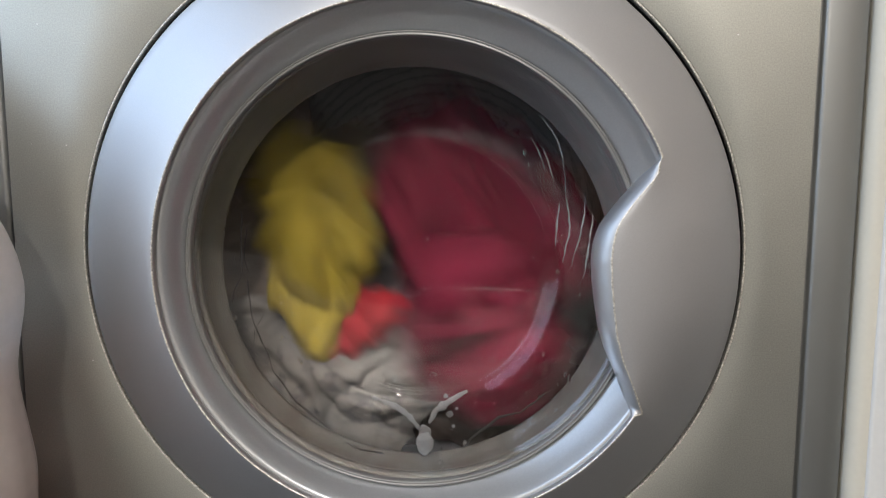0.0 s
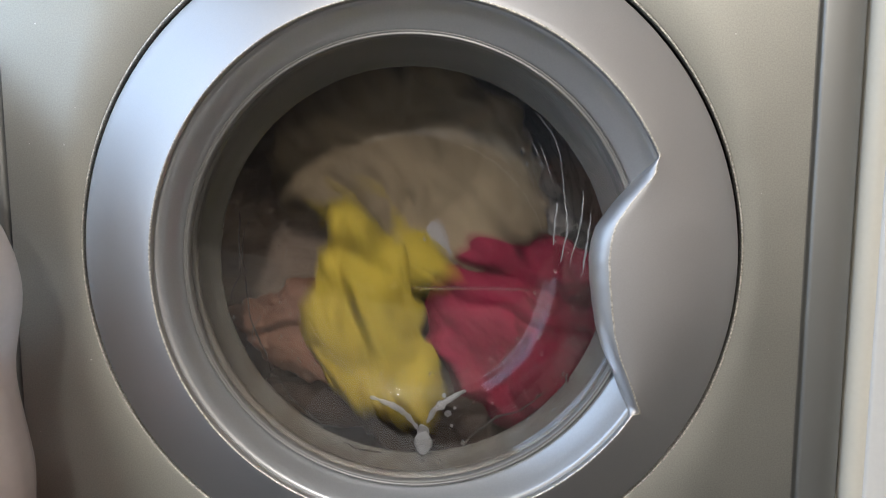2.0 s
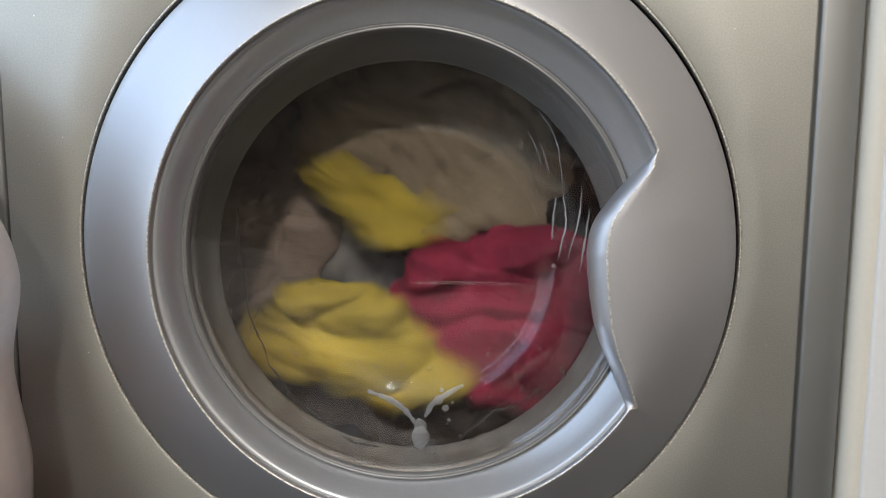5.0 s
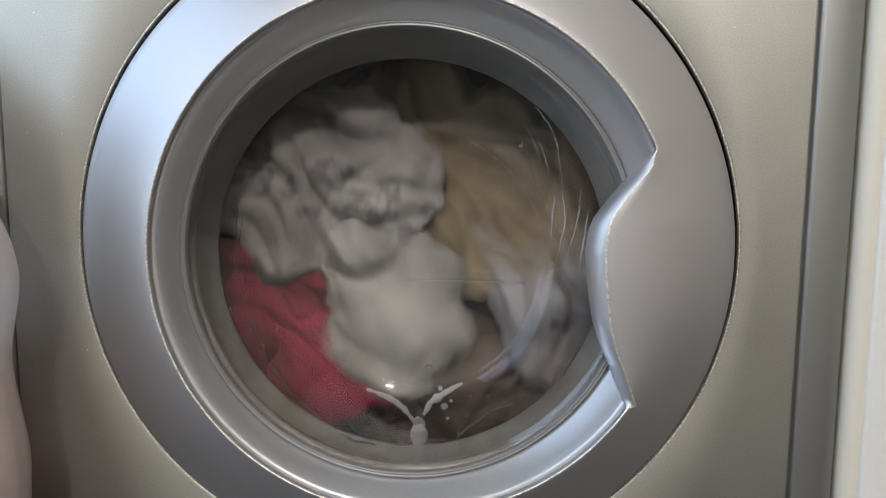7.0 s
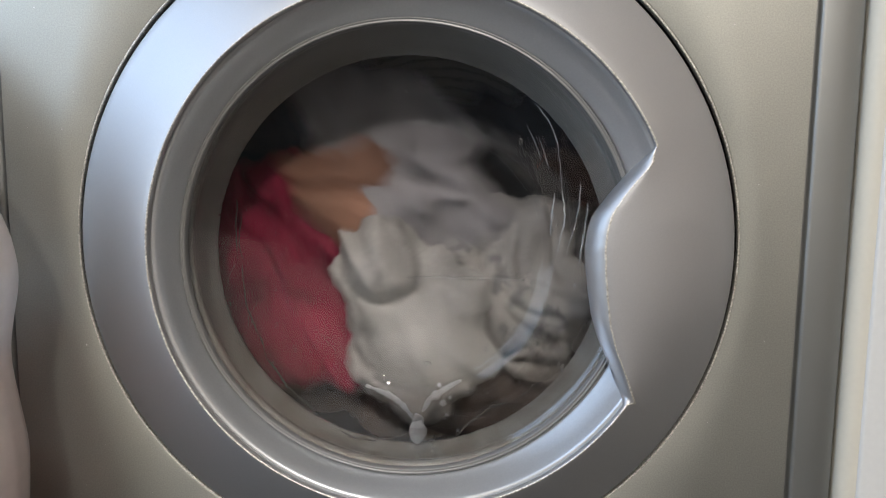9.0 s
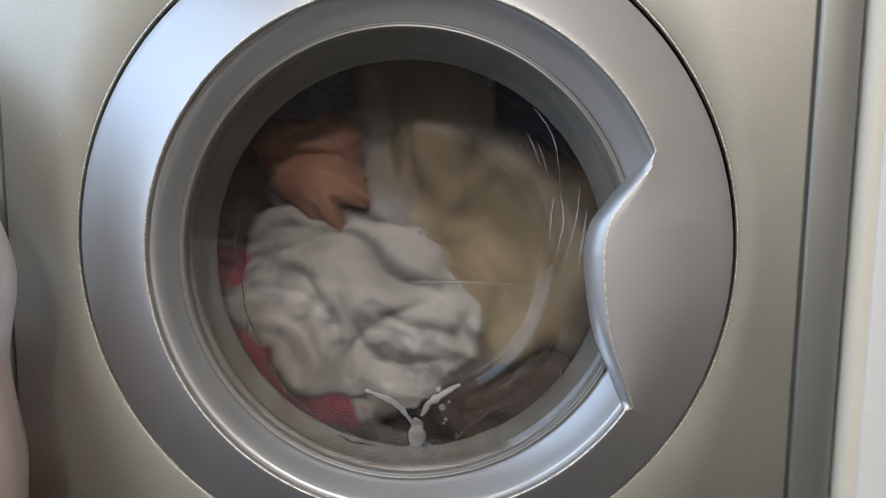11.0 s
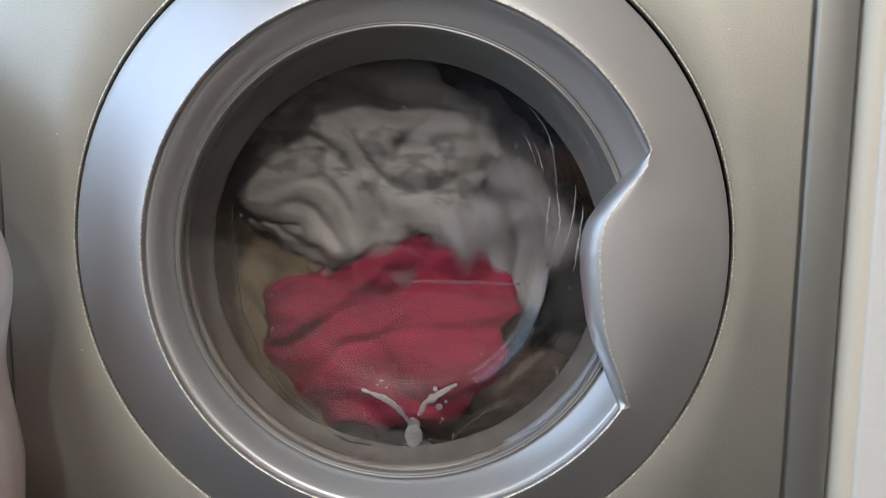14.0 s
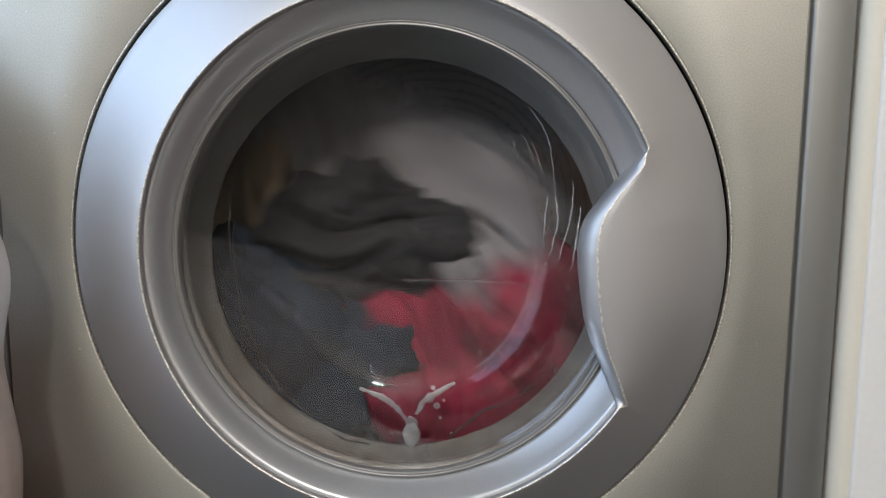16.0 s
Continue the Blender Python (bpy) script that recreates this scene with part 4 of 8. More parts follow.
        (15, -0.004, 0.029, -0.011, 10), (15.1, -0.007, 0.029, -0.010, 20), (15.2, -0.009, 0.029, -0.012, 20), (15.3, -0.006, 0.029, -0.015, 0), (15.4, -0.001, 0.029, -0.011, -20),
        (15.5, 0.003, 0.029, -0.017, -50), (15.6, 0.000, 0.029, -0.014, -60), (15.7, -0.010, 0.029, -0.004, 10), (15.8, -0.008, 0.029, -0.006, 10), (15.9, -0.005, 0.023, 0.035, -20),
        (16, -0.010, 0.015, 0.100, -15),
    ]
    walk(crimson_towel_fold, [(t, pose(x, y, z, 0, a, 0)) for t, x, y, z, a in rows])
    rows = [
        (0, -0.085, 0.100, 0.429, 80), (0.1, -0.006, 0.100, 0.413, 140), (0.2, 0.039, 0.100, 0.347, 165), (0.3, 0.031, 0.154, 0.269, 180), (0.4, -0.051, 0.132, 0.280, 202),
        (0.5, -0.104, 0.143, 0.294, 225), (0.6, -0.129, 0.122, 0.336, 250), (0.7, -0.113, 0.111, 0.374, 175), (0.8, -0.086, 0.100, 0.381, 180), (0.9, -0.090, 0.100, 0.398, 240),
        (1, -0.053, 0.100, 0.392, 255), (1.1, -0.008, 0.100, 0.348, 180), (1.2, 0.075, 0.132, 0.347, 185), (1.3, -0.056, 0.132, 0.289, 200), (1.4, -0.118, 0.143, 0.305, 240),
        (1.5, -0.118, 0.154, 0.302, 240), (1.6, -0.119, 0.132, 0.391, 260), (1.7, -0.081, 0.100, 0.396, 185), (1.8, -0.078, 0.100, 0.387, 220), (1.9, -0.049, 0.100, 0.379, 250),
        (2, -0.031, 0.100, 0.328, 250), (2.1, -0.014, 0.100, 0.307, 185), (2.2, -0.051, 0.132, 0.297, 200), (2.3, -0.081, 0.122, 0.309, 240), (2.4, -0.111, 0.132, 0.356, 260),
        (2.5, -0.116, 0.132, 0.392, 250), (2.6, -0.077, 0.100, 0.397, 200), (2.7, -0.075, 0.100, 0.354, 230), (2.8, -0.085, 0.100, 0.324, 230), (2.9, -0.065, 0.100, 0.324, 190),
        (3, -0.027, 0.100, 0.325, 170), (3.1, -0.032, 0.100, 0.316, 195), (3.2, -0.061, 0.111, 0.323, 240), (3.3, -0.090, 0.122, 0.320, 250), (3.4, -0.109, 0.132, 0.341, 222),
        (3.5, -0.094, 0.100, 0.363, 240), (3.6, -0.086, 0.100, 0.362, 332), (3.7, -0.089, 0.100, 0.355, 380), (3.8, -0.077, 0.100, 0.355, 430), (3.9, -0.023, 0.100, 0.330, 355),
        (4, 0.001, 0.100, 0.301, 370), (4.1, -0.038, 0.100, 0.300, 370), (4.2, -0.077, 0.132, 0.289, 380), (4.3, -0.050, 0.132, 0.294, 380), (4.4, -0.080, 0.122, 0.305, 420),
        (4.5, -0.110, 0.132, 0.353, 440), (4.6, -0.115, 0.132, 0.389, 430), (4.7, -0.076, 0.100, 0.393, 380), (4.8, -0.074, 0.100, 0.351, 410), (4.9, -0.084, 0.100, 0.321, 410),
        (5, -0.064, 0.100, 0.321, 370), (5.1, -0.026, 0.100, 0.322, 350), (5.2, -0.031, 0.100, 0.313, 375), (5.3, -0.060, 0.111, 0.320, 420), (5.4, -0.089, 0.122, 0.317, 430),
        (5.5, -0.106, 0.132, 0.341, 440), (5.6, -0.090, 0.100, 0.365, 515), (5.7, -0.083, 0.100, 0.361, 550), (5.8, -0.089, 0.100, 0.353, 560), (5.9, -0.077, 0.100, 0.353, 610),
        (6, -0.022, 0.100, 0.328, 535), (6.1, 0.002, 0.100, 0.299, 550), (6.2, -0.038, 0.100, 0.298, 550), (6.3, -0.131, 0.132, 0.347, 585), (6.4, -0.119, 0.130, 0.397, 624),
        (6.5, -0.076, 0.096, 0.444, 570), (6.6, -0.009, 0.098, 0.427, 564), (6.7, 0.078, 0.100, 0.365, 500), (6.8, 0.070, 0.132, 0.289, 520), (6.9, -0.031, 0.216, 0.437, 524),
        (7, -0.006, 0.216, 0.453, 529), (7.1, 0.024, 0.216, 0.452, 533), (7.2, 0.047, 0.216, 0.433, 537), (7.3, 0.056, 0.216, 0.404, 541), (7.4, -0.125, 0.100, 0.454, 550),
        (7.5, -0.063, 0.100, 0.472, 560), (7.6, 0.055, 0.100, 0.428, 619), (7.7, 0.126, 0.165, 0.403, 630), (7.8, -0.043, 0.216, 0.403, 620), (7.9, -0.035, 0.216, 0.432, 610),
        (8, -0.011, 0.216, 0.451, 600), (8.1, 0.018, 0.216, 0.453, 590), (8.2, 0.044, 0.216, 0.438, 580), (8.3, -0.122, 0.100, 0.465, 570), (8.4, -0.042, 0.120, 0.506, 562),
        (8.5, 0.078, 0.150, 0.479, 620), (8.6, 0.124, 0.152, 0.415, 622), (8.7, -0.028, 0.216, 0.370, 613), (8.8, -0.042, 0.216, 0.397, 606), (8.9, -0.038, 0.216, 0.427, 599),
        (9, -0.018, 0.216, 0.448, 592), (9.1, 0.012, 0.216, 0.455, 585), (9.2, -0.135, 0.154, 0.472, 578), (9.3, 0.055, 0.216, 0.416, 571), (9.4, 0.053, 0.216, 0.386, 564),
        (9.5, -0.111, 0.100, 0.450, 557), (9.6, -0.029, 0.100, 0.468, 550), (9.7, 0.068, 0.100, 0.425, 615), (9.8, 0.126, 0.165, 0.403, 630), (9.9, -0.040, 0.216, 0.421, 620),
        (10, -0.022, 0.216, 0.446, 610), (10.1, 0.006, 0.216, 0.455, 600), (10.2, 0.035, 0.216, 0.446, 590), (10.3, 0.054, 0.216, 0.422, 580), (10.4, -0.121, 0.100, 0.466, 570),
        (10.5, -0.047, 0.100, 0.497, 560), (10.6, 0.063, 0.100, 0.456, 615), (10.7, 0.119, 0.132, 0.406, 620), (10.8, -0.038, 0.216, 0.385, 620), (10.9, -0.042, 0.216, 0.415, 620),
        (11, -0.028, 0.216, 0.441, 620), (11.1, 0.000, 0.216, 0.454, 620), (11.2, 0.029, 0.216, 0.449, 620), (11.3, 0.048, 0.143, 0.458, 620), (11.4, 0.052, 0.132, 0.301, 620),
        (11.5, 0.043, 0.216, 0.371, 620), (11.6, 0.017, 0.216, 0.357, 620), (11.7, -0.013, 0.216, 0.360, 620), (11.8, -0.036, 0.216, 0.380, 620), (11.9, -0.043, 0.216, 0.409, 620),
        (12, -0.031, 0.216, 0.437, 620), (12.1, -0.006, 0.216, 0.453, 620), (12.2, 0.008, 0.132, 0.274, 620), (12.3, 0.047, 0.216, 0.433, 620), (12.4, 0.056, 0.216, 0.404, 620),
        (12.5, 0.046, 0.216, 0.375, 620), (12.6, 0.022, 0.216, 0.358, 620), (12.7, -0.130, 0.132, 0.434, 620), (12.8, -0.032, 0.216, 0.375, 620), (12.9, -0.043, 0.216, 0.403, 620),
        (13, -0.035, 0.216, 0.432, 620), (13.1, -0.011, 0.216, 0.451, 620), (13.2, 0.018, 0.216, 0.453, 620), (13.3, 0.044, 0.216, 0.438, 620), (13.4, 0.056, 0.216, 0.411, 620),
        (13.5, 0.050, 0.216, 0.381, 620), (13.6, 0.028, 0.216, 0.360, 620), (13.7, -0.127, 0.132, 0.447, 620), (13.8, -0.028, 0.216, 0.370, 620), (13.9, -0.042, 0.216, 0.397, 620),
        (14, -0.038, 0.216, 0.427, 620), (14.1, -0.018, 0.216, 0.448, 620), (14.2, 0.012, 0.216, 0.455, 620), (14.3, 0.040, 0.216, 0.442, 620), (14.4, 0.055, 0.216, 0.416, 620),
        (14.5, 0.053, 0.216, 0.386, 620), (14.6, 0.034, 0.216, 0.364, 620), (14.7, 0.004, 0.216, 0.356, 620), (14.8, -0.024, 0.216, 0.366, 620), (14.9, -0.041, 0.216, 0.391, 620),
        (15, -0.040, 0.216, 0.421, 620), (15.1, -0.022, 0.216, 0.446, 620), (15.2, 0.006, 0.216, 0.455, 620), (15.3, 0.035, 0.216, 0.446, 620), (15.4, 0.054, 0.216, 0.422, 620),
        (15.5, 0.054, 0.216, 0.393, 620), (15.6, 0.038, 0.216, 0.367, 620), (15.7, 0.010, 0.216, 0.356, 620), (15.8, -0.018, 0.216, 0.363, 620), (15.9, -0.038, 0.216, 0.385, 620),
        (16, -0.042, 0.216, 0.415, 620),
    ]
    walk(yellow_shirt, [(t, pose(x, y, z, 0, a, 0)) for t, x, y, z, a in rows])
    rows = [
        (0, 0.001, 0.029, -0.011, -40), (0.1, 0.007, 0.029, 0.000, -100), (0.2, -0.006, 0.023, -0.085, -125), (0.3, 0.002, 0.029, 0.013, -140), (0.4, 0.002, 0.029, 0.015, -162),
        (0.5, -0.001, 0.029, 0.017, -185), (0.6, -0.005, 0.029, 0.016, -210), (0.7, 0.013, 0.029, 0.006, -135), (0.8, 0.010, 0.029, 0.007, -140), (0.9, 0.001, 0.029, 0.012, -200),
        (1, 0.089, 0.012, 0.009, -215), (1.1, 0.018, 0.012, -0.085, -135), (1.2, 0.045, -0.012, 0.060, -175), (1.3, 0.004, 0.029, 0.015, -183), (1.4, -0.004, 0.029, 0.016, -216),
        (1.5, -0.004, 0.029, 0.014, -209), (1.6, -0.004, 0.029, 0.013, -221), (1.7, 0.010, 0.029, 0.007, -139), (1.8, 0.004, 0.029, 0.011, -167), (1.9, 0.092, 0.012, 0.029, -190),
        (2, 0.073, 0.012, -0.038, -220), (2.1, -0.082, 0.035, -0.055, -230), (2.2, 0.004, 0.029, 0.014, -267), (2.3, -0.005, 0.029, 0.014, -314), (2.4, -0.006, 0.029, 0.013, -341),
        (2.5, -0.001, 0.029, 0.013, -339), (2.6, 0.007, 0.029, 0.008, -296), (2.7, -0.000, 0.029, 0.013, -333), (2.8, 0.090, 0.012, -0.063, -340), (2.9, -0.009, 0.012, -0.121, -350),
        (3, -0.091, 0.012, -0.022, -370), (3.1, 0.004, 0.029, 0.013, -390), (3.2, -0.005, 0.029, 0.013, -430), (3.3, -0.007, 0.029, 0.014, -435), (3.4, -0.014, 0.019, 0.020, -472),
        (3.5, -0.031, 0.004, 0.015, -590), (3.6, -0.016, 0.019, -0.002, -572), (3.7, -0.063, 0.035, 0.066, -545), (3.8, -0.103, 0.012, 0.035, -590), (3.9, 0.061, 0.012, 0.088, -505),
        (4, -0.003, 0.029, -0.013, -516), (4.1, -0.006, 0.029, -0.013, -512), (4.2, -0.005, 0.029, -0.015, -518), (4.3, -0.003, 0.029, -0.014, -514), (4.4, 0.005, 0.029, -0.014, -550),
        (4.5, 0.006, 0.029, -0.013, -566), (4.6, 0.001, 0.029, -0.013, -552), (4.7, -0.007, 0.029, -0.008, -498), (4.8, 0.000, 0.029, -0.013, -524), (4.9, -0.091, 0.012, 0.062, -520),
        (5, 0.009, 0.012, 0.121, -530), (5.1, 0.091, 0.012, 0.023, -550), (5.2, -0.004, 0.029, -0.013, -570), (5.3, 0.005, 0.029, -0.013, -610), (5.4, 0.007, 0.029, -0.014, -615),
        (5.5, 0.007, 0.029, -0.013, -620), (5.6, 0.013, 0.029, 0.002, -690), (5.7, 0.009, 0.029, 0.009, -720), (5.8, 0.064, 0.035, -0.066, -725), (5.9, 0.103, 0.012, -0.035, -770),
        (6, -0.061, 0.012, -0.088, -685), (6.1, 0.003, 0.029, 0.013, -698), (6.2, 0.006, 0.029, 0.013, -697), (6.3, 0.004, 0.029, 0.015, -730), (6.4, -0.008, 0.016, 0.022, -782),
        (6.5, -0.006, -0.002, 0.028, -750), (6.6, 0.006, -0.001, -0.062, -719), (6.7, -0.077, 0.012, -0.046, -600), (6.8, 0.004, 0.029, 0.011, -620), (6.9, 0.017, 0.008, 0.019, -624),
        (7, 0.023, 0.008, 0.007, -628), (7.1, 0.024, 0.008, -0.006, -632), (7.2, 0.018, 0.008, -0.018, -637), (7.3, 0.006, 0.008, -0.024, -641), (7.4, -0.011, 0.015, 0.003, -661),
        (7.5, -0.051, -0.005, 0.003, -690), (7.6, -0.026, 0.015, 0.001, -730), (7.7, -0.004, 0.029, -0.004, -729), (7.8, -0.024, 0.008, -0.003, -719), (7.9, -0.019, 0.008, 0.016, -709),
        (8, -0.003, 0.008, 0.024, -699), (8.1, 0.016, 0.008, 0.019, -688), (8.2, 0.024, 0.008, 0.002, -678), (8.3, 0.011, 0.029, 0.007, -668), (8.4, -0.004, -0.019, 0.017, -663),
        (8.5, -0.031, -0.090, 0.040, -725), (8.6, -0.017, -0.019, 0.013, -723), (8.7, -0.019, 0.008, -0.016, -711), (8.8, -0.024, 0.008, 0.000, -704), (8.9, -0.018, 0.008, 0.017, -697),
        (9, -0.002, 0.008, 0.024, -690), (9.1, 0.015, 0.008, 0.020, -682), (9.2, 0.010, 0.029, 0.007, -675), (9.3, 0.020, 0.008, -0.013, -668), (9.4, 0.007, 0.008, -0.023, -661),
        (9.5, 0.012, 0.029, 0.005, -654), (9.6, 0.007, 0.029, 0.001, -647), (9.7, -0.003, 0.029, 0.001, -712), (9.8, -0.004, 0.029, -0.004, -727), (9.9, -0.023, 0.008, 0.007, -717),
        (10, -0.012, 0.008, 0.021, -706), (10.1, 0.007, 0.008, 0.023, -696), (10.2, 0.021, 0.008, 0.012, -686), (10.3, 0.023, 0.008, -0.007, -676), (10.4, 0.011, 0.029, 0.007, -666),
        (10.5, 0.008, 0.029, 0.001, -656), (10.6, -0.001, 0.029, 0.001, -711), (10.7, -0.005, 0.029, -0.003, -716), (10.8, -0.021, 0.008, -0.011, -716), (10.9, -0.024, 0.008, 0.004, -715),
        (11, -0.018, 0.008, 0.017, -715), (11.1, -0.005, 0.008, 0.024, -715), (11.2, 0.010, 0.008, 0.022, -715), (11.3, -0.073, -0.035, 0.028, -715), (11.4, -0.011, 0.029, 0.003, -729),
        (11.5, 0.019, 0.008, -0.016, -743), (11.6, 0.007, 0.008, -0.023, -758), (11.7, -0.008, 0.008, -0.023, -772), (11.8, -0.020, 0.008, -0.014, -786), (11.9, 0.037, -0.126, 0.036, -800),
        (12, -0.016, -0.114, -0.007, -765), (12.1, -0.076, -0.114, -0.008, -725), (12.2, 0.033, -0.012, -0.024, -720), (12.3, -0.052, -0.091, -0.067, -710), (12.4, 0.024, 0.008, 0.001, -725),
        (12.5, 0.020, 0.008, -0.013, -740), (12.6, 0.009, 0.008, -0.022, -755), (12.7, -0.000, 0.029, 0.014, -770), (12.8, 0.077, -0.126, 0.004, -785), (12.9, -0.022, -0.126, -0.072, -740),
        (13, -0.118, -0.091, -0.055, -720), (13.1, -0.181, -0.068, 0.024, -795), (13.2, 0.004, 0.008, 0.024, -791), (13.3, 0.018, 0.008, 0.018, -783), (13.4, 0.024, 0.008, 0.004, -774),
        (13.5, 0.022, 0.008, -0.010, -766), (13.6, 0.012, 0.008, -0.021, -757), (13.7, 0.001, 0.029, 0.013, -749), (13.8, 0.074, -0.126, -0.014, -740), (13.9, -0.041, -0.103, -0.081, -780),
        (14, -0.022, 0.008, 0.009, -780), (14.1, -0.013, 0.008, 0.020, -780), (14.2, 0.001, 0.008, 0.024, -780), (14.3, 0.015, 0.008, 0.020, -780), (14.4, 0.023, 0.008, 0.007, -780),
        (14.5, 0.023, 0.008, -0.007, -780), (14.6, 0.015, 0.008, -0.020, -780), (14.7, 0.000, 0.008, -0.024, -780), (14.8, -0.014, 0.008, -0.020, -780), (14.9, -0.023, 0.008, -0.008, -780),
        (15, -0.023, 0.008, 0.007, -780), (15.1, -0.016, 0.008, 0.019, -780), (15.2, -0.002, 0.008, 0.024, -780), (15.3, 0.012, 0.008, 0.021, -780), (15.4, 0.022, 0.008, 0.010, -780),
        (15.5, 0.024, 0.008, -0.005, -780), (15.6, 0.017, 0.008, -0.018, -780), (15.7, 0.004, 0.008, -0.024, -780), (15.8, -0.011, 0.008, -0.021, -780), (15.9, -0.021, 0.008, -0.011, -780),
        (16, -0.024, 0.008, 0.004, -780),
    ]
    walk(yellow_shirt_fold, [(t, pose(x, y, z, 0, a, 0)) for t, x, y, z, a in rows])
    rows = [
        (0, -0.082, 0.132, 0.281, 20), (0.1, -0.072, 0.111, 0.307, 40), (0.2, -0.100, 0.111, 0.343, 80), (0.3, -0.076, 0.100, 0.362, 40), (0.4, -0.090, 0.110, 0.419, 70),
        (0.5, -0.093, 0.125, 0.454, 80), (0.6, -0.058, 0.110, 0.436, 60), (0.7, -0.008, 0.100, 0.377, 10), (0.8, 0.021, 0.143, 0.311, 9), (0.9, -0.057, 0.143, 0.285, 8),
        (1, -0.056, 0.154, 0.267, 6), (1.1, 0.021, 0.202, 0.517, 5), (1.2, 0.083, 0.202, 0.488, 4), (1.3, 0.117, 0.202, 0.428, 2), (1.4, -0.080, 0.111, 0.411, 1),
        (1.5, -0.065, 0.100, 0.469, 0), (1.6, 0.041, 0.100, 0.438, 60), (1.7, 0.036, 0.122, 0.360, 40), (1.8, -0.109, 0.143, 0.279, 38), (1.9, -0.101, 0.202, 0.443, 37),
        (2, -0.059, 0.202, 0.498, 35), (2.1, 0.007, 0.202, 0.518, 33), (2.2, -0.114, 0.143, 0.448, 32), (2.3, -0.073, 0.100, 0.467, 30), (2.4, -0.024, 0.100, 0.480, 50),
        (2.5, 0.003, 0.111, 0.488, 20), (2.6, 0.038, 0.143, 0.338, 21), (2.7, -0.055, 0.202, 0.308, 23), (2.8, -0.099, 0.202, 0.361, 24), (2.9, -0.105, 0.202, 0.430, 26),
        (3, -0.070, 0.202, 0.489, 27), (3.1, -0.007, 0.202, 0.517, 29), (3.2, -0.082, 0.100, 0.469, 30), (3.3, -0.054, 0.100, 0.460, 30), (3.4, -0.026, 0.100, 0.460, 30),
        (3.5, 0.052, 0.122, 0.348, 40), (3.6, 0.026, 0.202, 0.293, 39), (3.7, -0.042, 0.202, 0.302, 37), (3.8, -0.093, 0.202, 0.348, 36), (3.9, -0.107, 0.202, 0.415, 34),
        (4, -0.080, 0.202, 0.479, 33), (4.1, -0.021, 0.202, 0.515, 31), (4.2, -0.084, 0.100, 0.427, 30), (4.3, -0.113, 0.143, 0.445, 30), (4.4, -0.072, 0.100, 0.464, 30),
        (4.5, -0.024, 0.100, 0.477, 50), (4.6, 0.004, 0.111, 0.485, 20), (4.7, 0.039, 0.143, 0.335, 21), (4.8, -0.085, 0.202, 0.336, 23), (4.9, -0.108, 0.202, 0.402, 24),
        (5, -0.089, 0.202, 0.468, 26), (5.1, -0.034, 0.202, 0.511, 27), (5.2, 0.034, 0.202, 0.515, 29), (5.3, -0.082, 0.100, 0.466, 30), (5.4, -0.053, 0.100, 0.458, 30),
        (5.5, -0.025, 0.100, 0.458, 30), (5.6, 0.053, 0.122, 0.346, 40), (5.7, -0.016, 0.202, 0.293, 44), (5.8, -0.076, 0.202, 0.326, 48), (5.9, -0.107, 0.202, 0.388, 51),
        (6, -0.095, 0.202, 0.456, 55), (6.1, -0.047, 0.202, 0.506, 59), (6.2, 0.021, 0.202, 0.517, 62), (6.3, 0.098, 0.143, 0.334, 66), (6.4, 0.069, 0.143, 0.330, 70),
        (6.5, 0.111, 0.202, 0.359, 75), (6.6, -0.132, 0.143, 0.391, 80), (6.7, -0.086, 0.122, 0.394, 5), (6.8, -0.074, 0.100, 0.390, 30), (6.9, -0.070, 0.100, 0.406, 45),
        (7, -0.075, 0.100, 0.448, 20), (7.1, -0.030, 0.100, 0.456, 20), (7.2, 0.034, 0.111, 0.377, 70), (7.3, -0.035, 0.143, 0.279, 0), (7.4, -0.089, 0.154, 0.303, 30),
        (7.5, -0.116, 0.132, 0.371, 85), (7.6, -0.067, 0.111, 0.407, 150), (7.7, -0.045, 0.100, 0.391, 180), (7.8, -0.059, 0.100, 0.382, 205), (7.9, -0.055, 0.100, 0.382, 220),
        (8, -0.033, 0.111, 0.445, 210), (8.1, 0.055, 0.143, 0.383, 195), (8.2, -0.012, 0.132, 0.293, 180), (8.3, -0.104, 0.154, 0.274, 210), (8.4, -0.094, 0.143, 0.317, 240),
        (8.5, -0.084, 0.111, 0.436, 165), (8.6, -0.041, 0.100, 0.388, 175), (8.7, -0.055, 0.100, 0.362, 205), (8.8, -0.048, 0.100, 0.358, 200), (8.9, -0.045, 0.100, 0.341, 210),
        (9, 0.058, 0.143, 0.371, 220), (9.1, -0.026, 0.132, 0.289, 230), (9.2, -0.075, 0.143, 0.282, 240), (9.3, 0.035, 0.111, 0.376, 250), (9.4, -0.034, 0.143, 0.278, 180),
        (9.5, -0.089, 0.154, 0.301, 210), (9.6, -0.116, 0.132, 0.370, 265), (9.7, -0.067, 0.111, 0.405, 330), (9.8, -0.044, 0.100, 0.390, 360), (9.9, -0.058, 0.100, 0.381, 385),
        (10, -0.054, 0.100, 0.382, 400), (10.1, -0.033, 0.111, 0.445, 390), (10.2, 0.056, 0.143, 0.383, 375), (10.3, -0.011, 0.132, 0.293, 360), (10.4, -0.104, 0.154, 0.276, 390),
        (10.5, -0.093, 0.143, 0.319, 420), (10.6, -0.083, 0.111, 0.438, 345), (10.7, -0.041, 0.100, 0.390, 355), (10.8, -0.054, 0.100, 0.364, 385), (10.9, -0.047, 0.100, 0.361, 380),
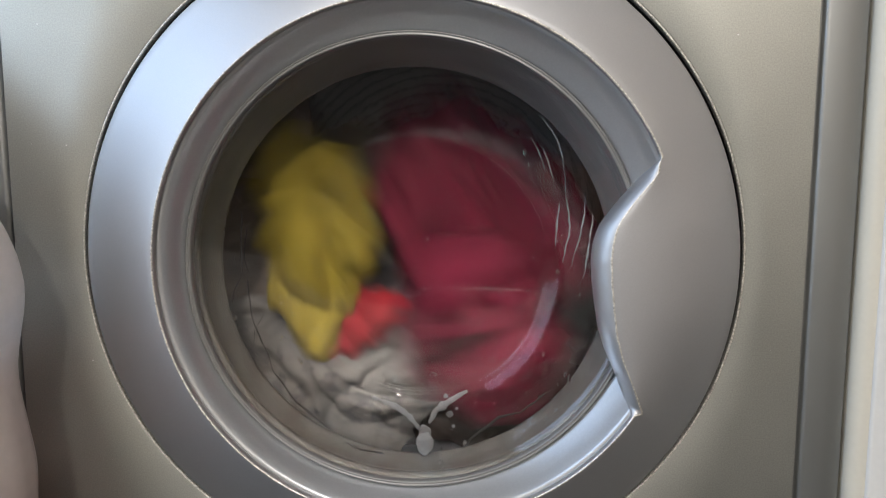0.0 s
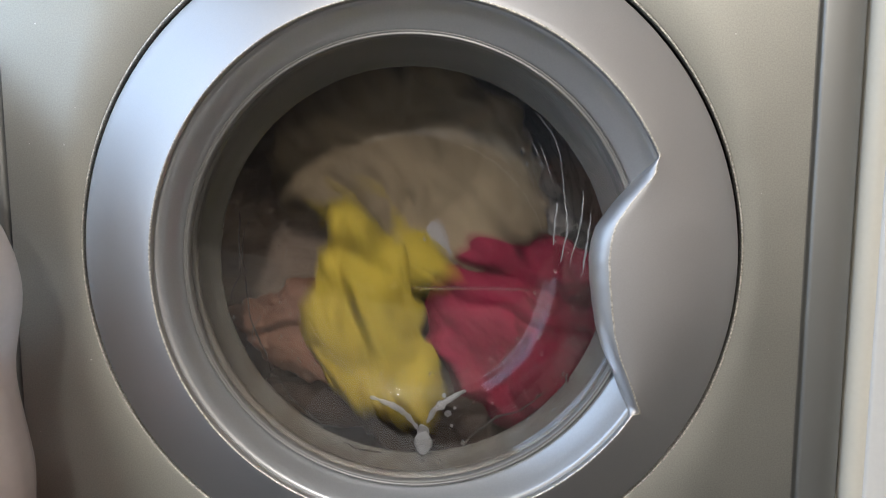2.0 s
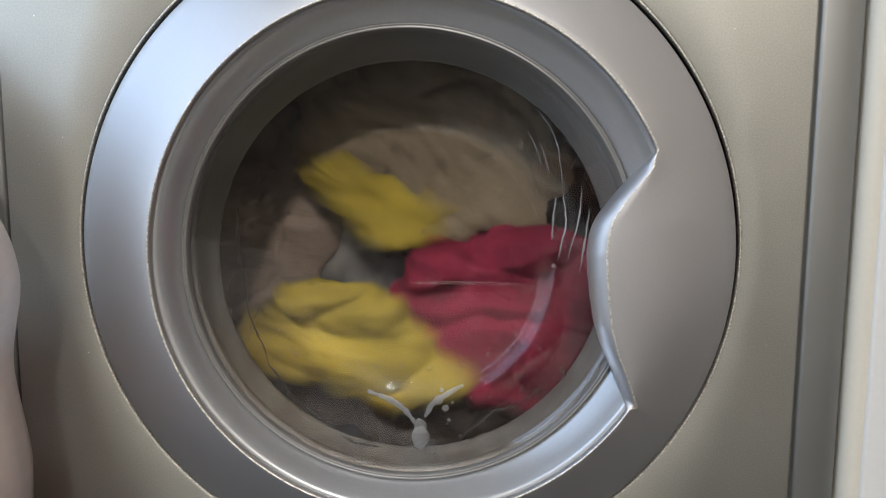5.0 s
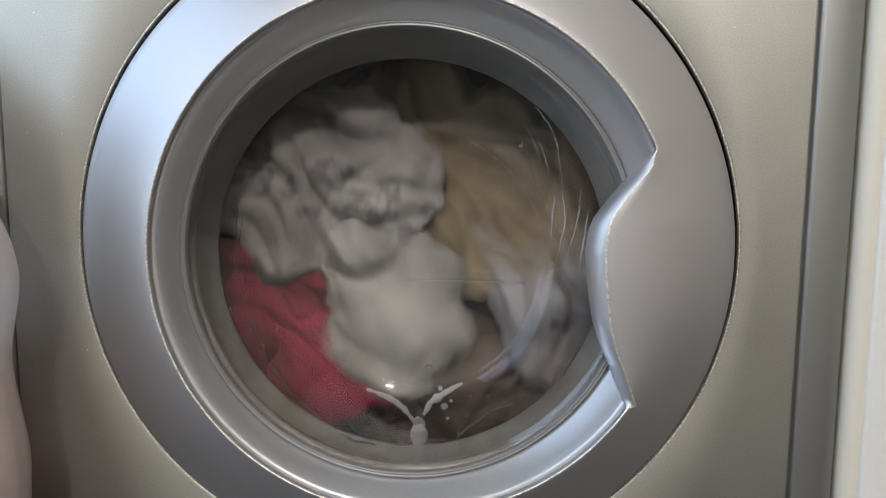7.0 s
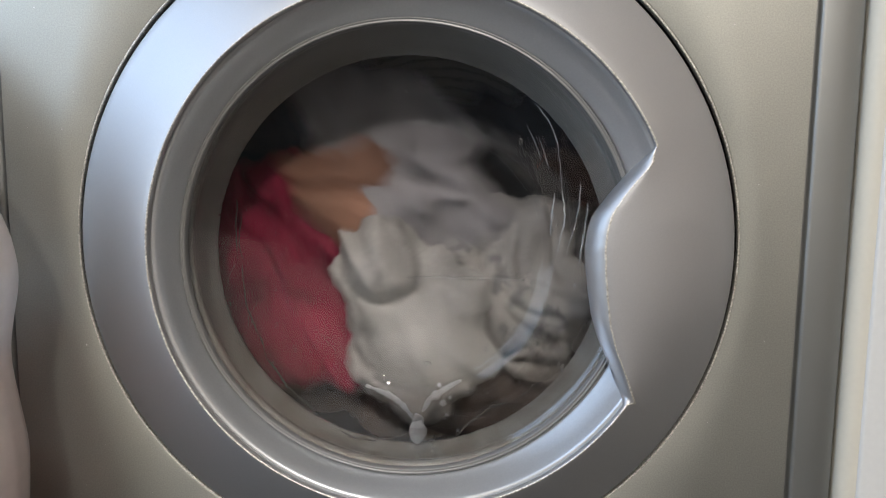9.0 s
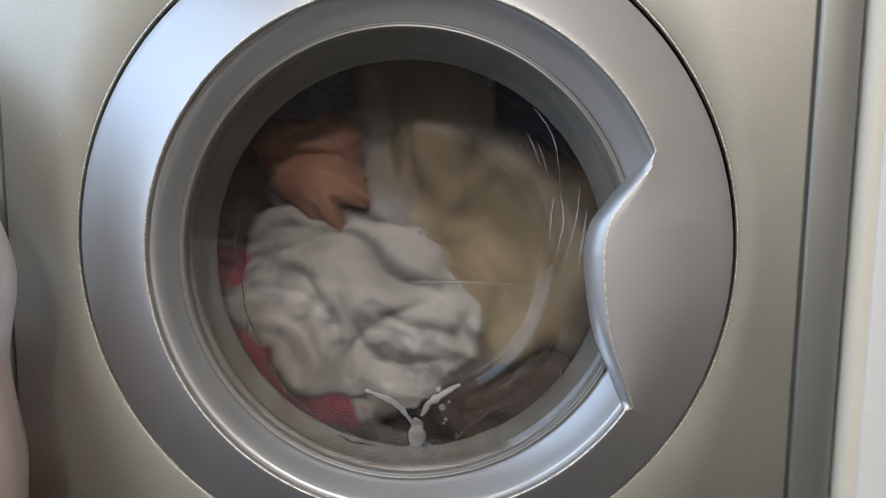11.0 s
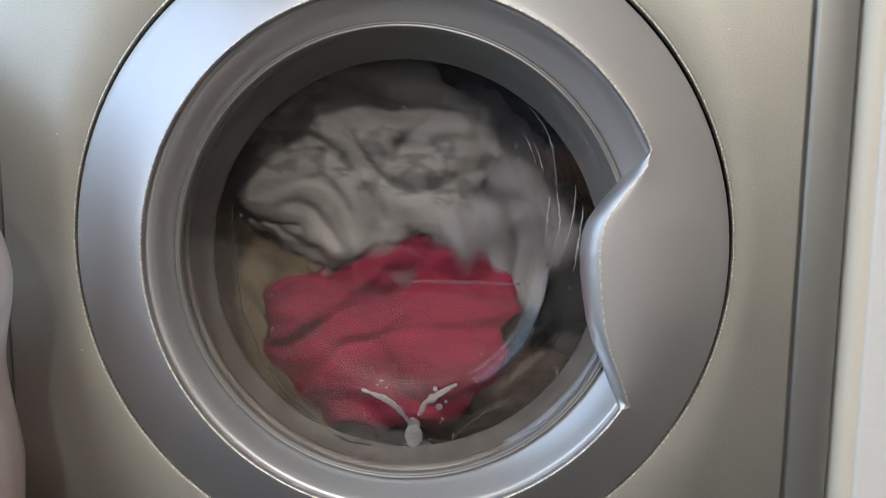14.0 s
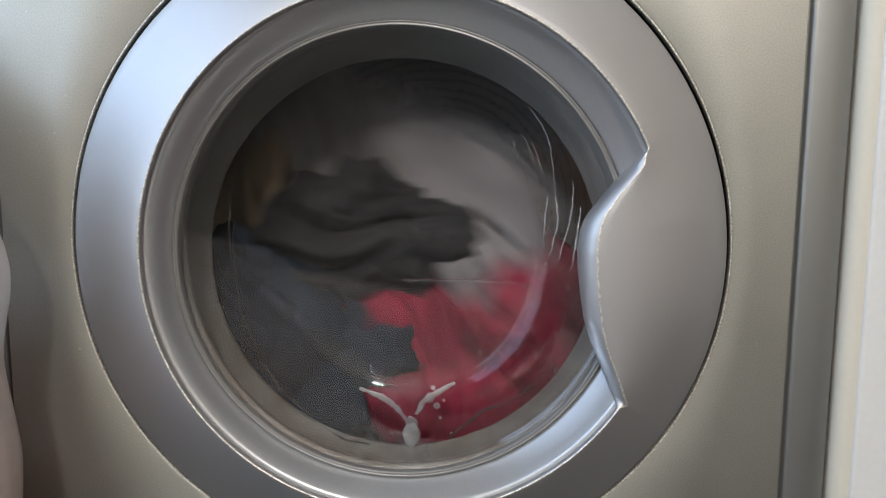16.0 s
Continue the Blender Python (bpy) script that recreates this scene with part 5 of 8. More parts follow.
        (11, -0.044, 0.100, 0.344, 390), (11.1, 0.059, 0.143, 0.374, 400), (11.2, -0.025, 0.132, 0.293, 385), (11.3, -0.060, 0.100, 0.467, 370), (11.4, -0.025, 0.111, 0.476, 380),
        (11.5, 0.030, 0.100, 0.384, 380), (11.6, 0.111, 0.202, 0.359, 385), (11.7, -0.012, 0.122, 0.447, 390), (11.8, 0.077, 0.132, 0.404, 400), (11.9, -0.102, 0.154, 0.286, 400),
        (12, -0.020, 0.154, 0.278, 400), (12.1, -0.102, 0.132, 0.447, 400), (12.2, -0.064, 0.100, 0.440, 370), (12.3, -0.036, 0.100, 0.441, 390), (12.4, 0.004, 0.100, 0.413, 410),
        (12.5, 0.058, 0.111, 0.353, 400), (12.6, -0.028, 0.132, 0.274, 400), (12.7, -0.046, 0.154, 0.276, 400), (12.8, 0.012, 0.202, 0.291, 400), (12.9, -0.052, 0.143, 0.266, 400),
        (13, -0.083, 0.111, 0.449, 400), (13.1, -0.062, 0.111, 0.441, 380), (13.2, -0.012, 0.100, 0.447, 380), (13.3, 0.007, 0.111, 0.414, 400), (13.4, 0.018, 0.132, 0.368, 405),
        (13.5, 0.065, 0.154, 0.301, 399), (13.6, 0.100, 0.143, 0.306, 393), (13.7, 0.087, 0.202, 0.324, 388), (13.8, 0.026, 0.202, 0.293, 382), (13.9, -0.099, 0.154, 0.464, 376),
        (14, -0.028, 0.100, 0.470, 370), (14.1, -0.024, 0.100, 0.445, 370), (14.2, -0.023, 0.111, 0.445, 410), (14.3, 0.066, 0.143, 0.338, 408), (14.4, 0.048, 0.202, 0.510, 407),
        (14.5, 0.102, 0.202, 0.466, 405), (14.6, 0.120, 0.202, 0.400, 403), (14.7, 0.096, 0.202, 0.335, 402), (14.8, 0.037, 0.132, 0.472, 400), (14.9, -0.065, 0.100, 0.446, 360),
        (15, -0.037, 0.100, 0.438, 380), (15.1, -0.031, 0.143, 0.489, 378), (15.2, -0.089, 0.202, 0.468, 376), (15.3, -0.034, 0.202, 0.511, 374), (15.4, 0.034, 0.202, 0.515, 372),
        (15.5, 0.093, 0.202, 0.478, 370), (15.6, 0.120, 0.202, 0.415, 368), (15.7, 0.104, 0.202, 0.347, 366), (15.8, 0.053, 0.202, 0.301, 364), (15.9, -0.016, 0.202, 0.293, 362),
        (16, -0.098, 0.165, 0.481, 360),
    ]
    walk(white_shirt, [(t, pose(x, y, z, 0, a, 0)) for t, x, y, z, a in rows])
    rows = [
        (0, -0.005, 0.029, -0.016, 50), (0.1, 0.000, 0.029, -0.015, 30), (0.2, 0.007, 0.029, -0.013, -10), (0.3, 0.028, 0.012, -0.057, 30), (0.4, 0.129, -0.008, -0.028, 0),
        (0.5, 0.082, -0.015, 0.009, -10), (0.6, 0.174, 0.027, 0.043, 10), (0.7, -0.004, 0.029, -0.007, 56), (0.8, -0.001, 0.029, -0.011, 54), (0.9, -0.007, 0.029, -0.014, 51),
        (1, -0.007, 0.029, -0.014, 49), (1.1, -0.055, 0.008, -0.011, 46), (1.2, -0.050, 0.008, 0.023, 44), (1.3, -0.115, -0.052, -0.119, 41), (1.4, 0.020, -0.012, 0.057, 39),
        (1.5, 0.047, 0.035, -0.111, 42), (1.6, 0.070, 0.012, -0.041, -16), (1.7, 0.026, 0.035, -0.105, 6), (1.8, -0.000, 0.029, -0.006, 10), (1.9, 0.029, 0.008, -0.047, 13),
        (2, -0.007, 0.008, -0.055, 17), (2.1, -0.038, 0.008, -0.041, 21), (2.2, -0.009, 0.029, -0.007, 24), (2.3, -0.008, 0.029, -0.006, 28), (2.4, 0.051, 0.012, -0.036, 10),
        (2.5, 0.080, 0.035, -0.135, 60), (2.6, 0.002, 0.029, -0.009, 54), (2.7, 0.056, 0.008, 0.005, 47), (2.8, 0.048, 0.008, -0.027, 41), (2.9, 0.025, 0.008, -0.049, 34),
        (3, -0.007, 0.008, -0.055, 28), (3.1, -0.036, 0.008, -0.042, 21), (3.2, -0.009, 0.029, -0.006, 15), (3.3, 0.055, 0.012, -0.023, 10), (3.4, 0.143, 0.058, -0.095, 9),
        (3.5, 0.005, 0.029, -0.007, -2), (3.6, 0.026, 0.008, 0.049, -2), (3.7, 0.050, 0.008, 0.024, -2), (3.8, 0.055, 0.008, -0.010, -1), (3.9, 0.037, 0.008, -0.041, -1),
        (4, 0.006, 0.008, -0.056, -1), (4.1, -0.029, 0.008, -0.047, -0), (4.2, 0.002, 0.012, 0.055, 0), (4.3, -0.009, 0.029, -0.007, 10), (4.4, -0.008, 0.029, -0.006, 20),
        (4.5, 0.051, 0.012, -0.036, 10), (4.6, 0.081, 0.035, -0.135, 60), (4.7, 0.002, 0.029, -0.009, 54), (4.8, 0.053, 0.008, -0.016, 47), (4.9, 0.035, 0.008, -0.043, 41),
        (5, 0.006, 0.008, -0.056, 34), (5.1, -0.026, 0.008, -0.049, 28), (5.2, -0.049, 0.008, -0.026, 21), (5.3, -0.009, 0.029, -0.006, 15), (5.4, 0.055, 0.012, -0.023, 10),
        (5.5, 0.143, 0.058, -0.094, 11), (5.6, 0.005, 0.029, -0.007, 2), (5.7, 0.038, 0.008, 0.040, 0), (5.8, 0.054, 0.008, 0.015, -2), (5.9, 0.053, 0.008, -0.016, -5),
        (6, 0.037, 0.008, -0.041, -8), (6.1, 0.010, 0.008, -0.055, -10), (6.2, -0.020, 0.008, -0.052, -12), (6.3, 0.007, 0.012, -0.140, -15), (6.4, 0.008, 0.029, -0.003, -18),
        (6.5, -0.050, 0.008, 0.023, -21), (6.6, 0.003, 0.029, -0.014, -25), (6.7, -0.010, 0.029, -0.007, 51), (6.8, -0.006, 0.029, -0.010, 28), (6.9, -0.004, 0.029, -0.010, 14),
        (7, 0.079, 0.012, -0.065, 40), (7.1, 0.043, 0.012, -0.104, 65), (7.2, 0.047, 0.012, -0.053, 2), (7.3, -0.007, 0.029, -0.013, 60), (7.4, -0.004, 0.029, -0.015, 18),
        (7.5, 0.006, 0.029, -0.013, -50), (7.6, 0.010, 0.029, -0.001, -128), (7.7, 0.036, 0.012, 0.044, -170), (7.8, -0.099, 0.012, -0.009, -145), (7.9, -0.060, 0.012, 0.027, -160),
        (8, -0.062, -0.012, 0.072, -130), (8.1, 0.026, -0.035, 0.051, -135), (8.2, 0.006, 0.029, 0.012, -120), (8.3, 0.001, 0.029, 0.003, -150), (8.4, -0.004, 0.029, 0.014, -180),
        (8.5, 0.011, 0.029, -0.001, -105), (8.6, 0.040, 0.012, -0.041, -115), (8.7, 0.005, 0.029, 0.010, -145), (8.8, -0.037, 0.012, 0.042, -140), (8.9, 0.003, 0.029, 0.012, -150),
        (9, 0.027, -0.047, 0.062, -160), (9.1, -0.036, 0.012, -0.081, -176), (9.2, -0.006, 0.029, 0.014, -192), (9.3, -0.047, 0.012, 0.053, -209), (9.4, 0.007, 0.029, 0.013, -145),
        (9.5, 0.004, 0.029, 0.015, -181), (9.6, -0.006, 0.029, 0.013, -242), (9.7, -0.010, 0.029, 0.001, -314), (9.8, -0.036, 0.012, -0.044, -350), (9.9, 0.099, 0.012, 0.009, -325),
        (10, 0.060, 0.012, -0.027, -340), (10.1, 0.062, -0.012, -0.071, -310), (10.2, -0.026, -0.035, -0.051, -315), (10.3, -0.006, 0.029, -0.012, -300), (10.4, -0.001, 0.029, -0.004, -330),
        (10.5, 0.004, 0.029, -0.014, -360), (10.6, -0.011, 0.029, 0.001, -285), (10.7, -0.040, 0.012, 0.041, -295), (10.8, -0.005, 0.029, -0.010, -325), (10.9, 0.037, 0.012, -0.042, -320),
        (11, -0.003, 0.029, -0.012, -330), (11.1, -0.027, -0.047, -0.062, -340), (11.2, 0.067, 0.012, 0.059, -325), (11.3, -0.009, 0.029, -0.002, -310), (11.4, 0.055, -0.012, -0.053, -320),
        (11.5, 0.075, 0.035, -0.041, -310), (11.6, -0.063, -0.075, -0.080, -316), (11.7, 0.073, 0.023, -0.153, -322), (11.8, 0.004, 0.029, -0.003, -334), (11.9, -0.001, 0.029, -0.013, -335),
        (12, 0.004, 0.029, -0.013, -336), (12.1, -0.007, 0.029, -0.008, -338), (12.2, -0.009, 0.029, -0.004, -309), (12.3, 0.085, 0.012, -0.024, -330), (12.4, 0.081, 0.012, -0.018, -360),
        (12.5, 0.011, 0.012, -0.064, -351), (12.6, 0.004, 0.029, -0.014, -353), (12.7, 0.003, 0.029, -0.015, -354), (12.8, 0.031, 0.008, 0.047, -356), (12.9, 0.003, 0.029, -0.016, -357),
        (13, -0.007, 0.029, -0.008, -359), (13.1, 0.060, 0.012, -0.031, -340), (13.2, 0.058, 0.012, -0.047, -320), (13.3, 0.086, 0.012, -0.027, -330), (13.4, 0.003, 0.029, -0.007, -342),
        (13.5, -0.023, -0.035, -0.000, -343), (13.6, 0.007, 0.029, -0.008, -345), (13.7, 0.003, 0.008, 0.056, -346), (13.8, 0.039, 0.008, 0.040, -347), (13.9, -0.010, 0.029, -0.004, -349),
        (14, -0.031, 0.023, -0.047, -350), (14.1, 0.069, 0.012, -0.036, -340), (14.2, 0.098, -0.012, 0.023, -350), (14.3, -0.049, -0.035, 0.033, -348), (14.4, -0.044, 0.008, -0.035, -347),
        (14.5, -0.056, 0.008, -0.002, -345), (14.6, -0.046, 0.008, 0.032, -343), (14.7, -0.018, 0.008, 0.053, -342), (14.8, -0.002, 0.029, -0.001, -340), (14.9, -0.009, 0.029, -0.002, -300),
        (15, -0.007, 0.029, -0.005, -320), (15.1, -0.007, 0.029, -0.001, -318), (15.2, -0.004, 0.008, -0.056, -316), (15.3, -0.037, 0.008, -0.042, -314), (15.4, -0.055, 0.008, -0.011, -312),
        (15.5, -0.050, 0.008, 0.024, -310), (15.6, -0.025, 0.008, 0.049, -308), (15.7, 0.010, 0.008, 0.055, -306), (15.8, 0.041, 0.008, 0.037, -304), (15.9, 0.056, 0.008, 0.005, -302),
        (16, -0.011, 0.029, 0.001, -300),
    ]
    walk(white_shirt_fold, [(t, pose(x, y, z, 0, a, 0)) for t, x, y, z, a in rows])
    rows = [
        (0, -0.102, 0.216, 0.432, 45), (0.1, -0.006, 0.143, 0.488, 45), (0.2, -0.023, 0.143, 0.497, 45), (0.3, -0.004, 0.132, 0.496, 45), (0.4, 0.109, 0.216, 0.453, 45),
        (0.5, 0.118, 0.216, 0.385, 45), (0.6, 0.085, 0.216, 0.325, 45), (0.7, 0.025, 0.216, 0.294, 45), (0.8, -0.043, 0.216, 0.304, 45), (0.9, -0.092, 0.216, 0.351, 45),
        (1, -0.007, 0.165, 0.489, 45), (1.1, 0.042, 0.122, 0.482, 45), (1.2, -0.034, 0.165, 0.514, 45), (1.3, 0.035, 0.111, 0.478, 45), (1.4, 0.102, 0.216, 0.465, 46),
        (1.5, 0.119, 0.216, 0.399, 46), (1.6, 0.095, 0.216, 0.335, 47), (1.7, 0.038, 0.216, 0.297, 47), (1.8, -0.030, 0.216, 0.299, 48), (1.9, -0.085, 0.216, 0.339, 48),
        (2, -0.019, 0.122, 0.484, 49), (2.1, -0.072, 0.143, 0.493, 49), (2.2, -0.009, 0.100, 0.467, 50), (2.3, 0.077, 0.143, 0.396, 70), (2.4, 0.094, 0.216, 0.476, 65),
        (2.5, 0.119, 0.216, 0.412, 60), (2.6, 0.103, 0.216, 0.347, 55), (2.7, 0.051, 0.216, 0.302, 50), (2.8, -0.094, 0.143, 0.459, 45), (2.9, 0.000, 0.132, 0.503, 40),
        (3, -0.085, 0.143, 0.493, 35), (3.1, -0.008, 0.122, 0.476, 30), (3.2, 0.094, 0.143, 0.381, 70), (3.3, 0.024, 0.216, 0.517, 68), (3.4, 0.085, 0.216, 0.486, 66),
        (3.5, 0.118, 0.216, 0.427, 63), (3.6, 0.109, 0.216, 0.358, 61), (3.7, 0.063, 0.216, 0.308, 59), (3.8, -0.003, 0.216, 0.293, 57), (3.9, -0.066, 0.216, 0.320, 54),
        (4, -0.031, 0.154, 0.496, 52), (4.1, 0.045, 0.132, 0.434, 50), (4.2, -0.056, 0.216, 0.499, 50), (4.3, -0.009, 0.100, 0.464, 50), (4.4, 0.078, 0.143, 0.394, 70),
        (4.5, 0.114, 0.216, 0.439, 65), (4.6, 0.114, 0.216, 0.372, 60), (4.7, 0.075, 0.216, 0.316, 55), (4.8, 0.010, 0.216, 0.293, 50), (4.9, -0.093, 0.143, 0.456, 45),
        (5, 0.001, 0.132, 0.500, 40), (5.1, -0.085, 0.143, 0.490, 35), (5.2, -0.008, 0.122, 0.473, 30), (5.3, 0.095, 0.143, 0.378, 70), (5.4, 0.063, 0.216, 0.503, 68),
        (5.5, 0.109, 0.216, 0.453, 66), (5.6, 0.118, 0.216, 0.385, 63), (5.7, 0.085, 0.216, 0.325, 61), (5.8, 0.025, 0.216, 0.294, 59), (5.9, -0.043, 0.216, 0.304, 57),
        (6, -0.092, 0.216, 0.351, 54), (6.1, -0.031, 0.154, 0.494, 52), (6.2, 0.045, 0.132, 0.433, 50), (6.3, -0.018, 0.216, 0.515, 47), (6.4, 0.050, 0.216, 0.509, 44),
        (6.5, 0.102, 0.216, 0.465, 41), (6.6, 0.119, 0.216, 0.399, 39), (6.7, -0.013, 0.165, 0.498, 36), (6.8, -0.031, 0.154, 0.482, 33), (6.9, 0.021, 0.111, 0.457, 30),
        (7, 0.040, 0.132, 0.457, 50), (7.1, -0.106, 0.216, 0.404, 45), (7.2, -0.085, 0.216, 0.470, 40), (7.3, -0.031, 0.216, 0.512, 35), (7.4, 0.037, 0.216, 0.513, 30),
        (7.5, 0.094, 0.216, 0.476, 25), (7.6, 0.119, 0.216, 0.412, 20), (7.7, -0.082, 0.154, 0.492, 15), (7.8, -0.049, 0.143, 0.491, 10), (7.9, 0.044, 0.122, 0.457, 40),
        (8, -0.076, 0.216, 0.329, 38), (8.1, -0.105, 0.216, 0.391, 35), (8.2, -0.092, 0.216, 0.458, 32), (8.3, -0.044, 0.216, 0.506, 30), (8.4, 0.024, 0.216, 0.517, 28),
        (8.5, 0.085, 0.216, 0.486, 25), (8.6, 0.118, 0.216, 0.427, 22), (8.7, -0.073, 0.111, 0.453, 20), (8.8, -0.018, 0.122, 0.467, 30), (8.9, 0.054, 0.132, 0.399, 40),
        (9, -0.066, 0.216, 0.320, 37), (9.1, -0.102, 0.216, 0.377, 34), (9.2, -0.099, 0.216, 0.446, 31), (9.3, -0.056, 0.216, 0.499, 28), (9.4, 0.009, 0.216, 0.518, 25),
        (9.5, 0.074, 0.216, 0.495, 22), (9.6, 0.114, 0.216, 0.439, 19), (9.7, 0.114, 0.216, 0.372, 16), (9.8, -0.082, 0.154, 0.491, 13), (9.9, -0.049, 0.143, 0.491, 10),
        (10, 0.045, 0.122, 0.457, 40), (10.1, -0.098, 0.216, 0.364, 38), (10.2, -0.102, 0.216, 0.432, 35), (10.3, -0.067, 0.216, 0.491, 32), (10.4, -0.004, 0.216, 0.517, 30),
        (10.5, 0.063, 0.216, 0.503, 28), (10.6, 0.109, 0.216, 0.453, 25), (10.7, 0.118, 0.216, 0.385, 22), (10.8, -0.072, 0.111, 0.456, 20), (10.9, -0.017, 0.122, 0.470, 30),
        (11, 0.055, 0.132, 0.401, 40), (11.1, -0.092, 0.216, 0.351, 34), (11.2, -0.105, 0.216, 0.419, 28), (11.3, -0.077, 0.216, 0.481, 22), (11.4, -0.134, 0.154, 0.402, 16),
        (11.5, -0.058, 0.122, 0.458, 10), (11.6, -0.038, 0.100, 0.439, 10), (11.7, -0.026, 0.100, 0.389, 20), (11.8, 0.017, 0.122, 0.353, 60), (11.9, 0.038, 0.216, 0.297, 56),
        (12, -0.030, 0.216, 0.299, 51), (12.1, -0.085, 0.216, 0.339, 47), (12.2, -0.106, 0.216, 0.404, 43), (12.3, -0.085, 0.216, 0.470, 39), (12.4, -0.088, 0.132, 0.453, 34),
        (12.5, -0.017, 0.100, 0.446, 30), (12.6, -0.022, 0.100, 0.421, 20), (12.7, 0.015, 0.100, 0.388, 70), (12.8, 0.063, 0.154, 0.314, 61), (12.9, 0.051, 0.216, 0.302, 53),
        (13, -0.017, 0.216, 0.295, 44), (13.1, -0.076, 0.216, 0.329, 36), (13.2, 0.071, 0.143, 0.385, 27), (13.3, -0.065, 0.132, 0.488, 19), (13.4, -0.049, 0.111, 0.472, 10),
        (13.5, -0.027, 0.100, 0.464, 20), (13.6, -0.028, 0.100, 0.449, 20), (13.7, 0.017, 0.111, 0.364, 85), (13.8, -0.031, 0.165, 0.258, 84), (13.9, -0.033, 0.143, 0.264, 82),
        (14, -0.109, 0.143, 0.315, 81), (14.1, -0.138, 0.132, 0.371, 80), (14.2, -0.102, 0.216, 0.377, 57), (14.3, -0.092, 0.132, 0.478, 33), (14.4, -0.046, 0.111, 0.475, 10),
        (14.5, -0.024, 0.100, 0.458, 20), (14.6, -0.020, 0.100, 0.450, 30), (14.7, 0.058, 0.111, 0.384, 80), (14.8, -0.018, 0.154, 0.258, 75), (14.9, -0.065, 0.132, 0.275, 70),
        (15, -0.119, 0.143, 0.326, 65), (15.1, -0.092, 0.132, 0.400, 60), (15.2, -0.089, 0.122, 0.442, -15), (15.3, -0.053, 0.100, 0.450, 20), (15.4, -0.040, 0.111, 0.473, 30),
        (15.5, -0.045, 0.100, 0.443, 10), (15.6, -0.028, 0.100, 0.443, 60), (15.7, 0.061, 0.122, 0.380, 70), (15.8, -0.045, 0.132, 0.267, 0), (15.9, -0.129, 0.154, 0.294, 60),
        (16, -0.147, 0.143, 0.372, 80),
    ]
    walk(beige_trousers, [(t, pose(x, y, z, 0, a, 0)) for t, x, y, z, a in rows])
